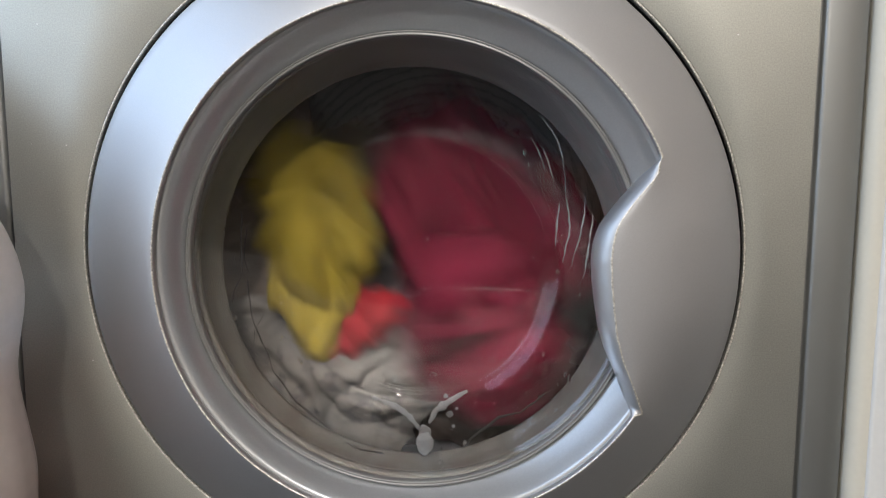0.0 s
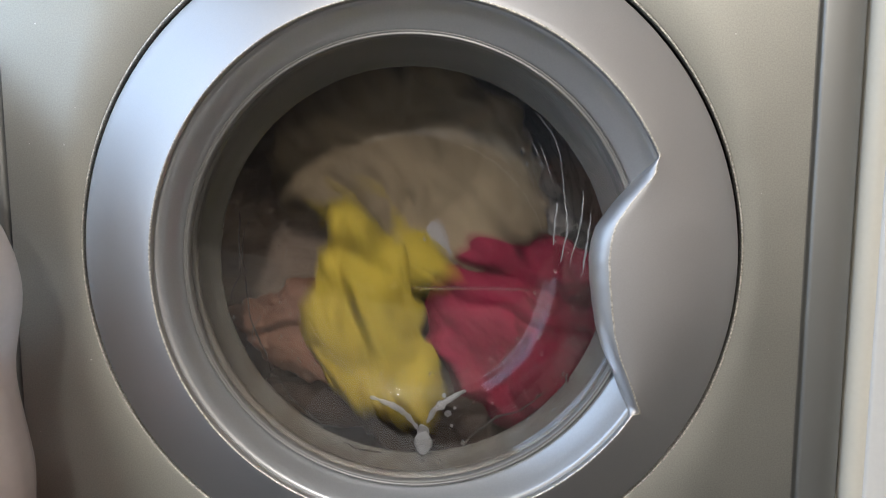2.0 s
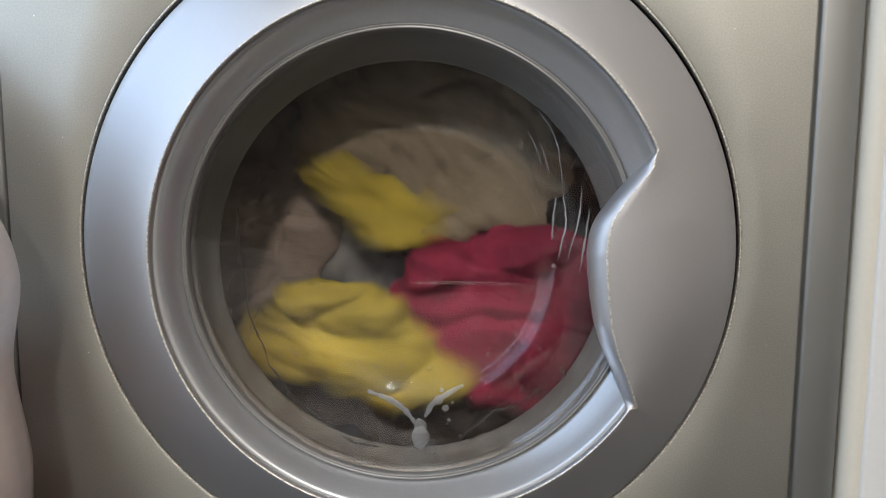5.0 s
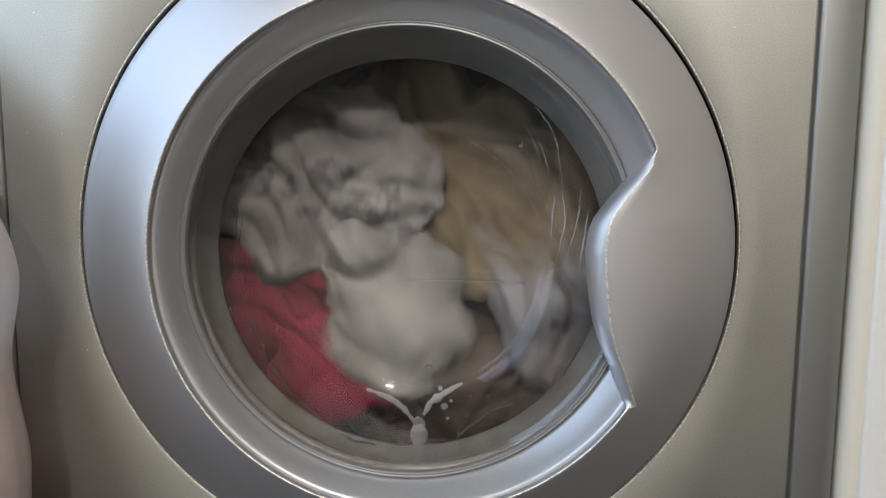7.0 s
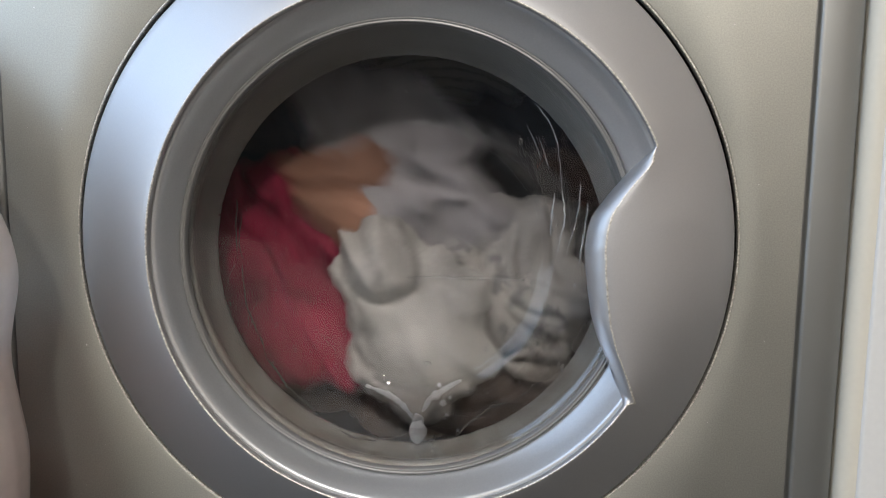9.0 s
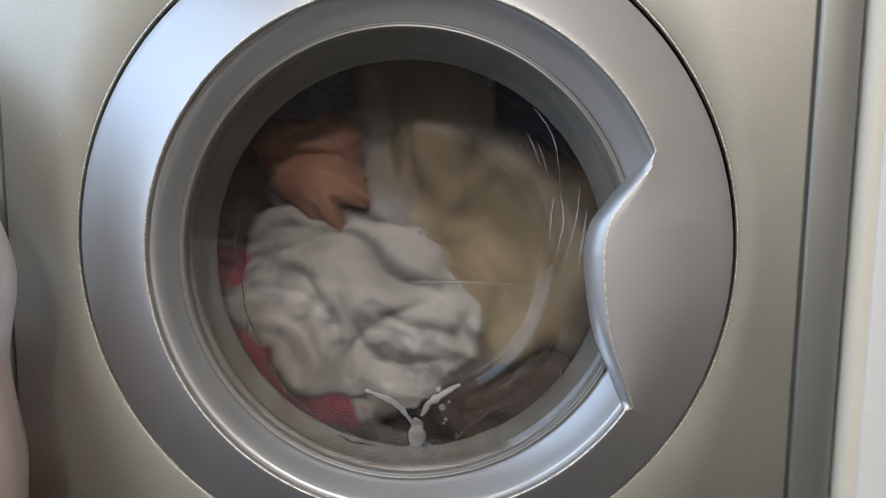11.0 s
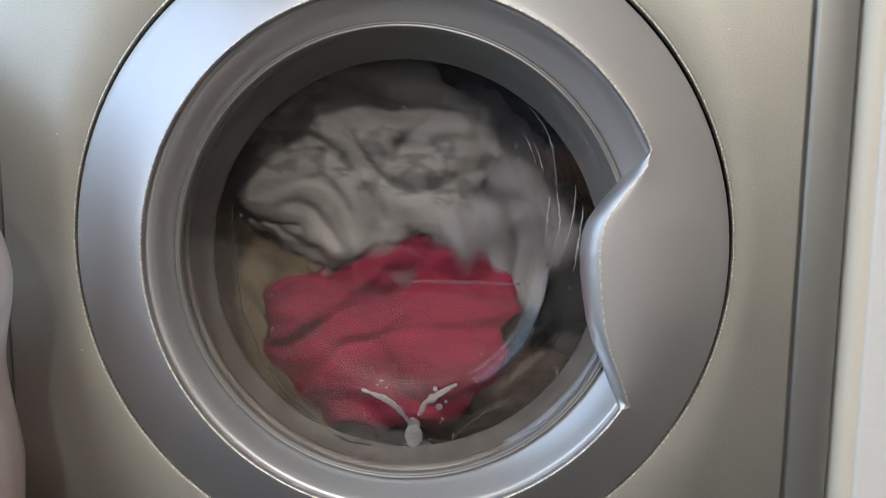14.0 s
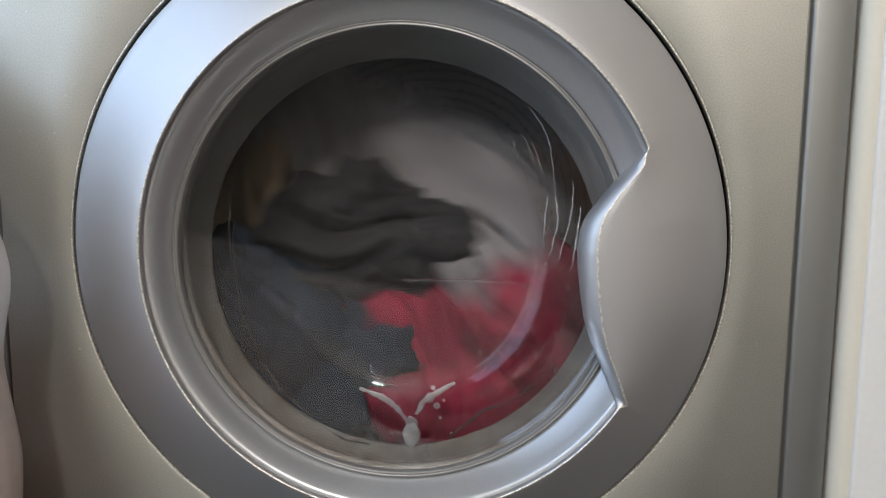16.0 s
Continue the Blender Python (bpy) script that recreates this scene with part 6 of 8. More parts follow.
    rows = [
        (0, 0.039, 0.008, -0.039, 5), (0.1, -0.004, 0.029, -0.003, 5), (0.2, -0.005, 0.029, -0.003, 5), (0.3, -0.005, 0.029, -0.002, 5), (0.4, -0.055, 0.008, 0.006, 5),
        (0.5, -0.042, 0.008, 0.037, 5), (0.6, -0.013, 0.008, 0.054, 5), (0.7, 0.020, 0.008, 0.051, 5), (0.8, 0.047, 0.008, 0.030, 5), (0.9, 0.056, 0.008, -0.003, 5),
        (1, -0.004, 0.029, -0.003, 5), (1.1, -0.001, 0.029, -0.001, 5), (1.2, -0.007, 0.029, -0.003, 5), (1.3, -0.002, 0.029, -0.001, 5), (1.4, -0.056, 0.008, -0.002, 4),
        (1.5, -0.047, 0.008, 0.031, 4), (1.6, -0.020, 0.008, 0.051, 3), (1.7, 0.012, 0.008, 0.054, 3), (1.8, 0.041, 0.008, 0.037, 2), (1.9, 0.055, 0.008, 0.007, 2),
        (2, -0.005, 0.029, -0.004, 1), (2.1, -0.007, 0.029, -0.007, 1), (2.2, -0.003, 0.029, -0.005, 0), (2.3, 0.006, 0.029, -0.001, -20), (2.4, -0.049, 0.008, -0.026, -15),
        (2.5, -0.054, 0.008, 0.012, -10), (2.6, -0.033, 0.008, 0.045, -5), (2.7, 0.003, 0.008, 0.056, 0), (2.8, -0.007, 0.029, -0.008, 5), (2.9, -0.005, 0.029, -0.001, 10),
        (3, -0.009, 0.029, -0.005, 15), (3.1, -0.005, 0.029, -0.003, 20), (3.2, 0.007, 0.029, -0.000, -20), (3.3, -0.016, 0.008, -0.053, -18), (3.4, -0.046, 0.008, -0.033, -16),
        (3.5, -0.056, 0.008, 0.002, -13), (3.6, -0.043, 0.008, 0.035, -11), (3.7, -0.012, 0.008, 0.054, -9), (3.8, 0.023, 0.008, 0.050, -7), (3.9, 0.049, 0.008, 0.026, -4),
        (4, -0.005, 0.029, -0.004, -2), (4.1, 0.001, 0.029, -0.003, 0), (4.2, 0.007, 0.008, -0.055, 0), (4.3, -0.003, 0.029, -0.005, 0), (4.4, 0.006, 0.029, -0.001, -20),
        (4.5, -0.055, 0.008, -0.007, -15), (4.6, -0.047, 0.008, 0.031, -10), (4.7, -0.016, 0.008, 0.053, -5), (4.8, 0.022, 0.008, 0.051, 0), (4.9, -0.007, 0.029, -0.008, 5),
        (5, -0.005, 0.029, -0.001, 10), (5.1, -0.009, 0.029, -0.005, 15), (5.2, -0.005, 0.029, -0.003, 20), (5.3, 0.007, 0.029, -0.000, -20), (5.4, -0.034, 0.008, -0.044, -18),
        (5.5, -0.054, 0.008, -0.014, -16), (5.6, -0.051, 0.008, 0.022, -13), (5.7, -0.027, 0.008, 0.048, -11), (5.8, 0.008, 0.008, 0.055, -9), (5.9, 0.040, 0.008, 0.039, -7),
        (6, 0.055, 0.008, 0.007, -4), (6.1, -0.005, 0.029, -0.004, -2), (6.2, 0.001, 0.029, -0.003, 0), (6.3, -0.016, 0.008, -0.053, 3), (6.4, -0.046, 0.008, -0.033, 6),
        (6.5, -0.056, 0.008, 0.003, 9), (6.6, -0.042, 0.008, 0.036, 11), (6.7, -0.006, 0.029, -0.002, 14), (6.8, -0.006, 0.029, -0.003, 17), (6.9, -0.003, 0.029, -0.003, 20),
        (7, -0.001, 0.029, -0.002, 0), (7.1, 0.047, 0.008, -0.029, 5), (7.2, 0.018, 0.008, -0.053, 10), (7.3, -0.020, 0.008, -0.052, 15), (7.4, -0.049, 0.008, -0.026, 20),
        (7.5, -0.055, 0.008, 0.011, 25), (7.6, -0.034, 0.008, 0.044, 30), (7.7, -0.009, 0.029, -0.001, 35), (7.8, -0.007, 0.029, 0.000, 40), (7.9, -0.001, 0.029, -0.002, 10),
        (8, 0.056, 0.008, 0.004, 12), (8.1, 0.047, 0.008, -0.031, 15), (8.2, 0.018, 0.008, -0.053, 18), (8.3, -0.019, 0.008, -0.052, 20), (8.4, -0.047, 0.008, -0.030, 22),
        (8.5, -0.056, 0.008, 0.005, 25), (8.6, -0.041, 0.008, 0.038, 28), (8.7, -0.009, 0.029, -0.005, 30), (8.8, 0.079, 0.012, -0.040, 20), (8.9, -0.076, 0.023, 0.033, 10),
        (9, 0.055, 0.008, 0.010, 13), (9.1, 0.049, 0.008, -0.026, 16), (9.2, 0.022, 0.008, -0.051, 19), (9.3, -0.014, 0.008, -0.054, 22), (9.4, -0.045, 0.008, -0.033, 25),
        (9.5, -0.056, 0.008, 0.001, 28), (9.6, -0.043, 0.008, 0.035, 31), (9.7, -0.012, 0.008, 0.054, 34), (9.8, -0.010, 0.029, -0.001, 37), (9.9, -0.007, 0.029, 0.000, 40),
        (10, -0.001, 0.029, -0.002, 10), (10.1, 0.053, 0.008, -0.017, 12), (10.2, 0.032, 0.008, -0.046, 15), (10.3, -0.003, 0.008, -0.056, 18), (10.4, -0.036, 0.008, -0.042, 20),
        (10.5, -0.055, 0.008, -0.011, 22), (10.6, -0.050, 0.008, 0.024, 25), (10.7, -0.024, 0.008, 0.050, 28), (10.8, -0.009, 0.029, -0.005, 30), (10.9, 0.079, 0.012, -0.040, 20),
        (11, -0.076, 0.023, 0.033, 7), (11.1, 0.054, 0.008, -0.013, 10), (11.2, 0.032, 0.008, -0.046, 13), (11.3, -0.006, 0.008, -0.055, 17), (11.4, -0.011, 0.029, -0.007, 20),
        (11.5, -0.008, 0.029, -0.003, 23), (11.6, 0.047, 0.012, -0.049, 20), (11.7, 0.070, 0.012, -0.010, 30), (11.8, -0.092, -0.012, -0.010, 0), (11.9, -0.047, -0.091, 0.013, 4),
        (12, 0.038, 0.008, 0.040, 9), (12.1, 0.055, 0.008, 0.007, 13), (12.2, 0.047, 0.008, -0.031, 17), (12.3, 0.017, 0.008, -0.053, 21), (12.4, -0.008, 0.029, -0.007, 26),
        (12.5, -0.068, 0.047, -0.023, 30), (12.6, 0.075, 0.012, 0.019, 40), (12.7, -0.055, 0.047, 0.049, -20), (12.8, 0.008, 0.029, -0.006, -13), (12.9, 0.000, 0.008, 0.056, -5),
        (13, 0.039, 0.008, 0.040, 2), (13.1, 0.056, 0.008, 0.002, 9), (13.2, 0.003, 0.029, -0.005, 17), (13.3, -0.009, 0.029, -0.002, 24), (13.4, -0.008, 0.029, -0.001, 31),
        (13.5, 0.064, 0.012, -0.044, 20), (13.6, 0.062, 0.012, -0.062, 55), (13.7, -0.019, 0.058, 0.058, -25), (13.8, -0.049, -0.023, 0.082, -94), (13.9, 0.012, 0.029, -0.008, -70),
        (14, 0.008, 0.029, -0.013, -46), (14.1, 0.004, 0.029, -0.015, -22), (14.2, -0.056, -0.091, 0.027, 23), (14.3, -0.009, 0.029, -0.006, 33), (14.4, 0.080, 0.020, 0.004, 55),
        (14.5, 0.119, 0.005, -0.039, 50), (14.6, 0.079, 0.009, -0.082, 62), (14.7, 0.072, 0.012, -0.046, 0), (14.8, 0.012, 0.029, -0.009, 5), (14.9, 0.009, 0.029, -0.013, 10),
        (15, 0.004, 0.029, -0.016, 15), (15.1, -0.002, 0.029, -0.012, 20), (15.2, -0.062, 0.023, -0.068, 95), (15.3, -0.047, 0.035, -0.039, 20), (15.4, 0.057, -0.017, -0.090, 32),
        (15.5, 0.103, -0.000, -0.098, 50), (15.6, 0.110, 0.007, -0.036, 22), (15.7, 0.072, 0.012, -0.100, -70), (15.8, -0.007, 0.029, -0.014, 0), (15.9, 0.000, 0.029, 0.000, -60),
        (16, 0.004, 0.029, -0.016, -80),
    ]
    walk(beige_trousers_fold, [(t, pose(x, y, z, 0, a, 0)) for t, x, y, z, a in rows])
    rows = [
        (0, -0.080, 0.202, 0.329, 40), (0.1, -0.080, 0.132, 0.462, 40), (0.2, -0.041, 0.132, 0.419, 40), (0.3, 0.033, 0.122, 0.360, 40), (0.4, 0.102, 0.150, 0.381, 84),
        (0.5, 0.076, 0.140, 0.439, 60), (0.6, 0.065, 0.118, 0.421, 64), (0.7, 0.092, 0.132, 0.433, 60), (0.8, 0.062, 0.202, 0.305, 60), (0.9, -0.006, 0.202, 0.292, 60),
        (1, -0.069, 0.202, 0.319, 60), (1.1, -0.105, 0.202, 0.378, 60), (1.2, -0.006, 0.143, 0.335, 60), (1.3, -0.109, 0.143, 0.442, 60), (1.4, 0.073, 0.154, 0.407, 60),
        (1.5, 0.084, 0.122, 0.444, 60), (1.6, 0.058, 0.165, 0.269, 56), (1.7, 0.114, 0.202, 0.368, 52), (1.8, 0.073, 0.202, 0.313, 48), (1.9, 0.008, 0.202, 0.291, 44),
        (2, 0.030, 0.154, 0.448, 40), (2.1, -0.100, 0.202, 0.365, 47), (2.2, -0.104, 0.202, 0.434, 53), (2.3, 0.050, 0.154, 0.466, 60), (2.4, -0.003, 0.202, 0.518, 55),
        (2.5, 0.052, 0.122, 0.412, 50), (2.6, 0.064, 0.132, 0.428, 60), (2.7, 0.118, 0.202, 0.382, 55), (2.8, 0.084, 0.202, 0.322, 50), (2.9, 0.022, 0.202, 0.292, 45),
        (3, 0.038, 0.154, 0.458, 40), (3.1, -0.095, 0.202, 0.352, 45), (3.2, -0.107, 0.202, 0.420, 50), (3.3, -0.077, 0.202, 0.483, 55), (3.4, 0.056, 0.131, 0.417, 60),
        (3.5, 0.063, 0.160, 0.425, 60), (3.6, 0.103, 0.163, 0.312, 54), (3.7, 0.120, 0.202, 0.396, 48), (3.8, 0.093, 0.202, 0.332, 42), (3.9, -0.001, 0.173, 0.496, 48),
        (4, 0.069, 0.190, 0.412, 60), (4.1, 0.028, 0.173, 0.376, 50), (4.2, 0.094, 0.154, 0.316, 45), (4.3, -0.086, 0.202, 0.472, 52), (4.4, 0.051, 0.154, 0.463, 60),
        (4.5, 0.039, 0.202, 0.514, 55), (4.6, 0.053, 0.122, 0.409, 50), (4.7, 0.065, 0.132, 0.426, 60), (4.8, 0.102, 0.202, 0.344, 55), (4.9, 0.049, 0.202, 0.299, 50),
        (5, -0.019, 0.202, 0.293, 45), (5.1, 0.039, 0.154, 0.456, 40), (5.2, -0.107, 0.202, 0.392, 45), (5.3, -0.093, 0.202, 0.460, 50), (5.4, -0.043, 0.202, 0.507, 55),
        (5.5, 0.049, 0.111, 0.425, 60), (5.6, 0.044, 0.111, 0.449, 60), (5.7, 0.096, 0.143, 0.321, 54), (5.8, 0.109, 0.202, 0.355, 48), (5.9, 0.062, 0.202, 0.305, 42),
        (6, -0.030, 0.154, 0.488, 36), (6.1, -0.003, 0.143, 0.396, 30), (6.2, -0.000, 0.154, 0.368, 40), (6.3, 0.027, 0.122, 0.442, 50), (6.4, 0.076, 0.129, 0.395, 50),
        (6.5, 0.131, 0.150, 0.294, 60), (6.6, 0.093, 0.209, 0.451, 62), (6.7, 0.115, 0.202, 0.437, 64), (6.8, 0.114, 0.202, 0.368, 66), (6.9, 0.073, 0.202, 0.313, 68),
        (7, 0.111, 0.143, 0.378, 70), (7.1, 0.026, 0.132, 0.387, 40), (7.2, -0.100, 0.202, 0.365, 40), (7.3, -0.023, 0.122, 0.469, 40), (7.4, 0.091, 0.132, 0.445, 60),
        (7.5, -0.003, 0.202, 0.518, 57), (7.6, 0.064, 0.202, 0.502, 53), (7.7, 0.110, 0.202, 0.451, 50), (7.8, 0.118, 0.202, 0.382, 47), (7.9, 0.080, 0.143, 0.333, 43),
        (8, 0.025, 0.132, 0.419, 40), (8.1, 0.020, 0.132, 0.436, 50), (8.2, 0.016, 0.111, 0.429, 60), (8.3, 0.053, 0.132, 0.436, 50), (8.4, 0.084, 0.132, 0.464, 60),
        (8.5, -0.017, 0.202, 0.516, 63), (8.6, -0.060, 0.154, 0.498, 67), (8.7, 0.052, 0.122, 0.454, 70), (8.8, 0.120, 0.202, 0.396, 63), (8.9, -0.053, 0.143, 0.423, 57),
        (9, -0.012, 0.132, 0.458, 50), (9.1, 0.052, 0.122, 0.443, 60), (9.2, 0.025, 0.122, 0.456, 45), (9.3, -0.108, 0.202, 0.406, 42), (9.4, -0.023, 0.122, 0.468, 40),
        (9.5, 0.092, 0.132, 0.443, 60), (9.6, 0.039, 0.202, 0.514, 57), (9.7, 0.095, 0.202, 0.475, 53), (9.8, 0.120, 0.202, 0.410, 50), (9.9, 0.102, 0.202, 0.344, 47),
        (10, 0.080, 0.143, 0.333, 43), (10.1, 0.025, 0.132, 0.419, 40), (10.2, 0.020, 0.132, 0.436, 50), (10.3, 0.017, 0.111, 0.429, 60), (10.4, 0.053, 0.132, 0.437, 50),
        (10.5, 0.085, 0.132, 0.465, 60), (10.6, 0.025, 0.202, 0.517, 63), (10.7, -0.059, 0.154, 0.499, 67), (10.8, 0.053, 0.122, 0.457, 70), (10.9, 0.109, 0.202, 0.355, 63),
        (11, -0.052, 0.143, 0.426, 57), (11.1, -0.011, 0.132, 0.461, 50), (11.2, 0.053, 0.122, 0.446, 60), (11.3, 0.090, 0.154, 0.460, 40), (11.4, 0.076, 0.143, 0.442, 42),
        (11.5, -0.056, 0.202, 0.500, 43), (11.6, 0.012, 0.202, 0.518, 45), (11.7, 0.076, 0.202, 0.495, 47), (11.8, 0.115, 0.202, 0.437, 48), (11.9, 0.029, 0.122, 0.430, 50),
        (12, -0.052, 0.132, 0.508, 40), (12.1, 0.020, 0.143, 0.457, 30), (12.2, 0.041, 0.143, 0.448, 50), (12.3, 0.045, 0.143, 0.465, 40), (12.4, 0.071, 0.143, 0.393, 60),
        (12.5, -0.067, 0.202, 0.492, 60), (12.6, -0.003, 0.202, 0.518, 60), (12.7, 0.064, 0.202, 0.502, 60), (12.8, 0.035, 0.132, 0.441, 60), (12.9, -0.065, 0.132, 0.484, 45),
        (13, -0.029, 0.143, 0.493, 30), (13.1, 0.073, 0.143, 0.406, 50), (13.2, -0.046, 0.202, 0.303, 55), (13.3, 0.065, 0.143, 0.420, 60), (13.4, 0.060, 0.143, 0.438, 60),
        (13.5, -0.077, 0.202, 0.483, 50), (13.6, -0.017, 0.202, 0.516, 40), (13.7, -0.058, 0.143, 0.482, 30), (13.8, 0.104, 0.202, 0.463, 35), (13.9, 0.047, 0.132, 0.457, 40),
        (14, 0.054, 0.132, 0.445, 50), (14.1, 0.035, 0.202, 0.294, 55), (14.2, 0.043, 0.143, 0.461, 60), (14.3, 0.010, 0.154, 0.497, 65), (14.4, 0.089, 0.143, 0.424, 70),
        (14.5, -0.086, 0.202, 0.472, 64), (14.6, 0.096, 0.143, 0.441, 58), (14.7, 0.029, 0.143, 0.493, 52), (14.8, -0.070, 0.143, 0.488, 46), (14.9, 0.040, 0.143, 0.455, 40),
        (15, 0.029, 0.111, 0.422, 40), (15.1, 0.048, 0.122, 0.438, 40), (15.2, 0.060, 0.132, 0.443, 45), (15.3, -0.080, 0.202, 0.329, 52), (15.4, 0.048, 0.143, 0.416, 60),
        (15.5, -0.093, 0.202, 0.460, 54), (15.6, -0.043, 0.202, 0.507, 48), (15.7, 0.025, 0.202, 0.517, 42), (15.8, -0.081, 0.122, 0.494, 36), (15.9, -0.056, 0.143, 0.482, 30),
        (16, 0.055, 0.132, 0.417, 60),
    ]
    walk(grey_shirt, [(t, pose(x, y, z, 0, a, 0)) for t, x, y, z, a in rows])
    rows = [
        (0, -0.033, 0.209, 0.299, 20), (0.1, -0.088, 0.209, 0.341, 20), (0.2, -0.107, 0.209, 0.408, 20), (0.3, -0.084, 0.209, 0.473, 20), (0.4, -0.029, 0.209, 0.513, 20),
        (0.5, 0.040, 0.209, 0.513, 20), (0.6, 0.096, 0.209, 0.474, 20), (0.7, 0.120, 0.209, 0.409, 20), (0.8, 0.102, 0.209, 0.343, 20), (0.9, 0.048, 0.209, 0.300, 20),
        (1, -0.021, 0.209, 0.295, 20), (1.1, -0.079, 0.209, 0.331, 20), (1.2, 0.065, 0.154, 0.461, 20), (1.3, 0.106, 0.165, 0.405, 20), (1.4, -0.042, 0.209, 0.507, 20),
        (1.5, 0.026, 0.209, 0.516, 20), (1.6, 0.087, 0.209, 0.485, 20), (1.7, 0.118, 0.209, 0.423, 20), (1.8, 0.108, 0.209, 0.355, 20), (1.9, 0.061, 0.209, 0.305, 20),
        (2, -0.006, 0.209, 0.293, 20), (2.1, -0.070, 0.209, 0.321, 20), (2.2, 0.074, 0.154, 0.376, 20), (2.3, -0.098, 0.209, 0.448, 20), (2.4, 0.066, 0.154, 0.391, 20),
        (2.5, 0.013, 0.209, 0.518, 20), (2.6, 0.077, 0.209, 0.494, 20), (2.7, 0.115, 0.209, 0.437, 20), (2.8, 0.113, 0.209, 0.368, 20), (2.9, 0.073, 0.209, 0.313, 20),
        (3, 0.007, 0.209, 0.292, 20), (3.1, 0.077, 0.154, 0.387, 20), (3.2, -0.100, 0.209, 0.367, 20), (3.3, -0.102, 0.209, 0.435, 20), (3.4, -0.065, 0.209, 0.493, 20),
        (3.5, -0.002, 0.209, 0.518, 20), (3.6, 0.065, 0.209, 0.502, 20), (3.7, 0.111, 0.209, 0.450, 20), (3.8, 0.117, 0.209, 0.381, 20), (3.9, 0.083, 0.209, 0.322, 20),
        (4, 0.021, 0.209, 0.293, 20), (4.1, -0.046, 0.209, 0.304, 20), (4.2, -0.094, 0.209, 0.353, 20), (4.3, 0.075, 0.154, 0.374, 20), (4.4, -0.075, 0.209, 0.483, 20),
        (4.5, 0.068, 0.154, 0.389, 20), (4.6, 0.053, 0.209, 0.508, 20), (4.7, 0.104, 0.209, 0.462, 20), (4.8, 0.120, 0.209, 0.395, 20), (4.9, 0.093, 0.209, 0.332, 20),
        (5, 0.034, 0.209, 0.295, 20), (5.1, -0.033, 0.209, 0.299, 20), (5.2, 0.078, 0.154, 0.384, 20), (5.3, -0.107, 0.209, 0.408, 20), (5.4, -0.084, 0.209, 0.473, 20),
        (5.5, -0.029, 0.209, 0.513, 20), (5.6, 0.040, 0.209, 0.513, 20), (5.7, 0.096, 0.209, 0.474, 20), (5.8, 0.120, 0.209, 0.409, 20), (5.9, 0.102, 0.209, 0.343, 20),
        (6, 0.048, 0.209, 0.300, 20), (6.1, -0.021, 0.209, 0.295, 20), (6.2, -0.079, 0.209, 0.331, 20), (6.3, -0.106, 0.209, 0.394, 20), (6.4, -0.092, 0.209, 0.461, 20),
        (6.5, -0.042, 0.209, 0.507, 20), (6.6, 0.026, 0.209, 0.516, 20), (6.7, 0.087, 0.209, 0.485, 20), (6.8, 0.059, 0.143, 0.413, 20), (6.9, 0.108, 0.209, 0.355, 20),
        (7, 0.061, 0.209, 0.305, 20), (7.1, -0.006, 0.209, 0.293, 20), (7.2, -0.070, 0.209, 0.321, 20), (7.3, 0.089, 0.154, 0.426, 20), (7.4, 0.049, 0.143, 0.355, 20),
        (7.5, -0.054, 0.209, 0.501, 20), (7.6, 0.013, 0.209, 0.518, 20), (7.7, 0.018, 0.143, 0.483, 20), (7.8, 0.115, 0.209, 0.437, 20), (7.9, 0.113, 0.209, 0.368, 20),
        (8, 0.073, 0.209, 0.313, 20), (8.1, 0.007, 0.209, 0.292, 20), (8.2, -0.103, 0.143, 0.460, 20), (8.3, 0.035, 0.143, 0.337, 20), (8.4, -0.102, 0.209, 0.435, 20),
        (8.5, -0.065, 0.209, 0.493, 20), (8.6, -0.002, 0.209, 0.518, 20), (8.7, 0.065, 0.209, 0.502, 20), (8.8, 0.111, 0.209, 0.450, 20), (8.9, 0.117, 0.209, 0.381, 20),
        (9, -0.124, 0.154, 0.475, 20), (9.1, -0.049, 0.111, 0.458, 20), (9.2, 0.025, 0.132, 0.377, 20), (9.3, -0.094, 0.209, 0.353, 20), (9.4, 0.090, 0.154, 0.425, 20),
        (9.5, 0.050, 0.143, 0.353, 20), (9.6, -0.015, 0.209, 0.516, 20), (9.7, 0.053, 0.209, 0.508, 20), (9.8, 0.018, 0.143, 0.482, 20), (9.9, 0.120, 0.209, 0.395, 20),
        (10, 0.093, 0.209, 0.332, 20), (10.1, 0.034, 0.209, 0.295, 20), (10.2, -0.033, 0.209, 0.299, 20), (10.3, -0.102, 0.143, 0.461, 20), (10.4, 0.036, 0.143, 0.338, 20),
        (10.5, -0.084, 0.209, 0.473, 20), (10.6, -0.029, 0.209, 0.513, 20), (10.7, 0.040, 0.209, 0.513, 20), (10.8, 0.096, 0.209, 0.474, 20), (10.9, 0.120, 0.209, 0.409, 20),
        (11, 0.102, 0.209, 0.343, 20), (11.1, -0.122, 0.154, 0.479, 20), (11.2, -0.047, 0.111, 0.462, 20), (11.3, -0.079, 0.209, 0.331, 20), (11.4, -0.106, 0.209, 0.394, 20),
        (11.5, -0.092, 0.209, 0.461, 20), (11.6, -0.042, 0.209, 0.507, 20), (11.7, 0.026, 0.209, 0.516, 20), (11.8, 0.087, 0.209, 0.485, 20), (11.9, -0.044, 0.143, 0.489, 20),
        (12, 0.052, 0.143, 0.422, 20), (12.1, 0.061, 0.209, 0.305, 20), (12.2, -0.006, 0.209, 0.293, 20), (12.3, -0.070, 0.209, 0.321, 20), (12.4, -0.104, 0.209, 0.380, 20),
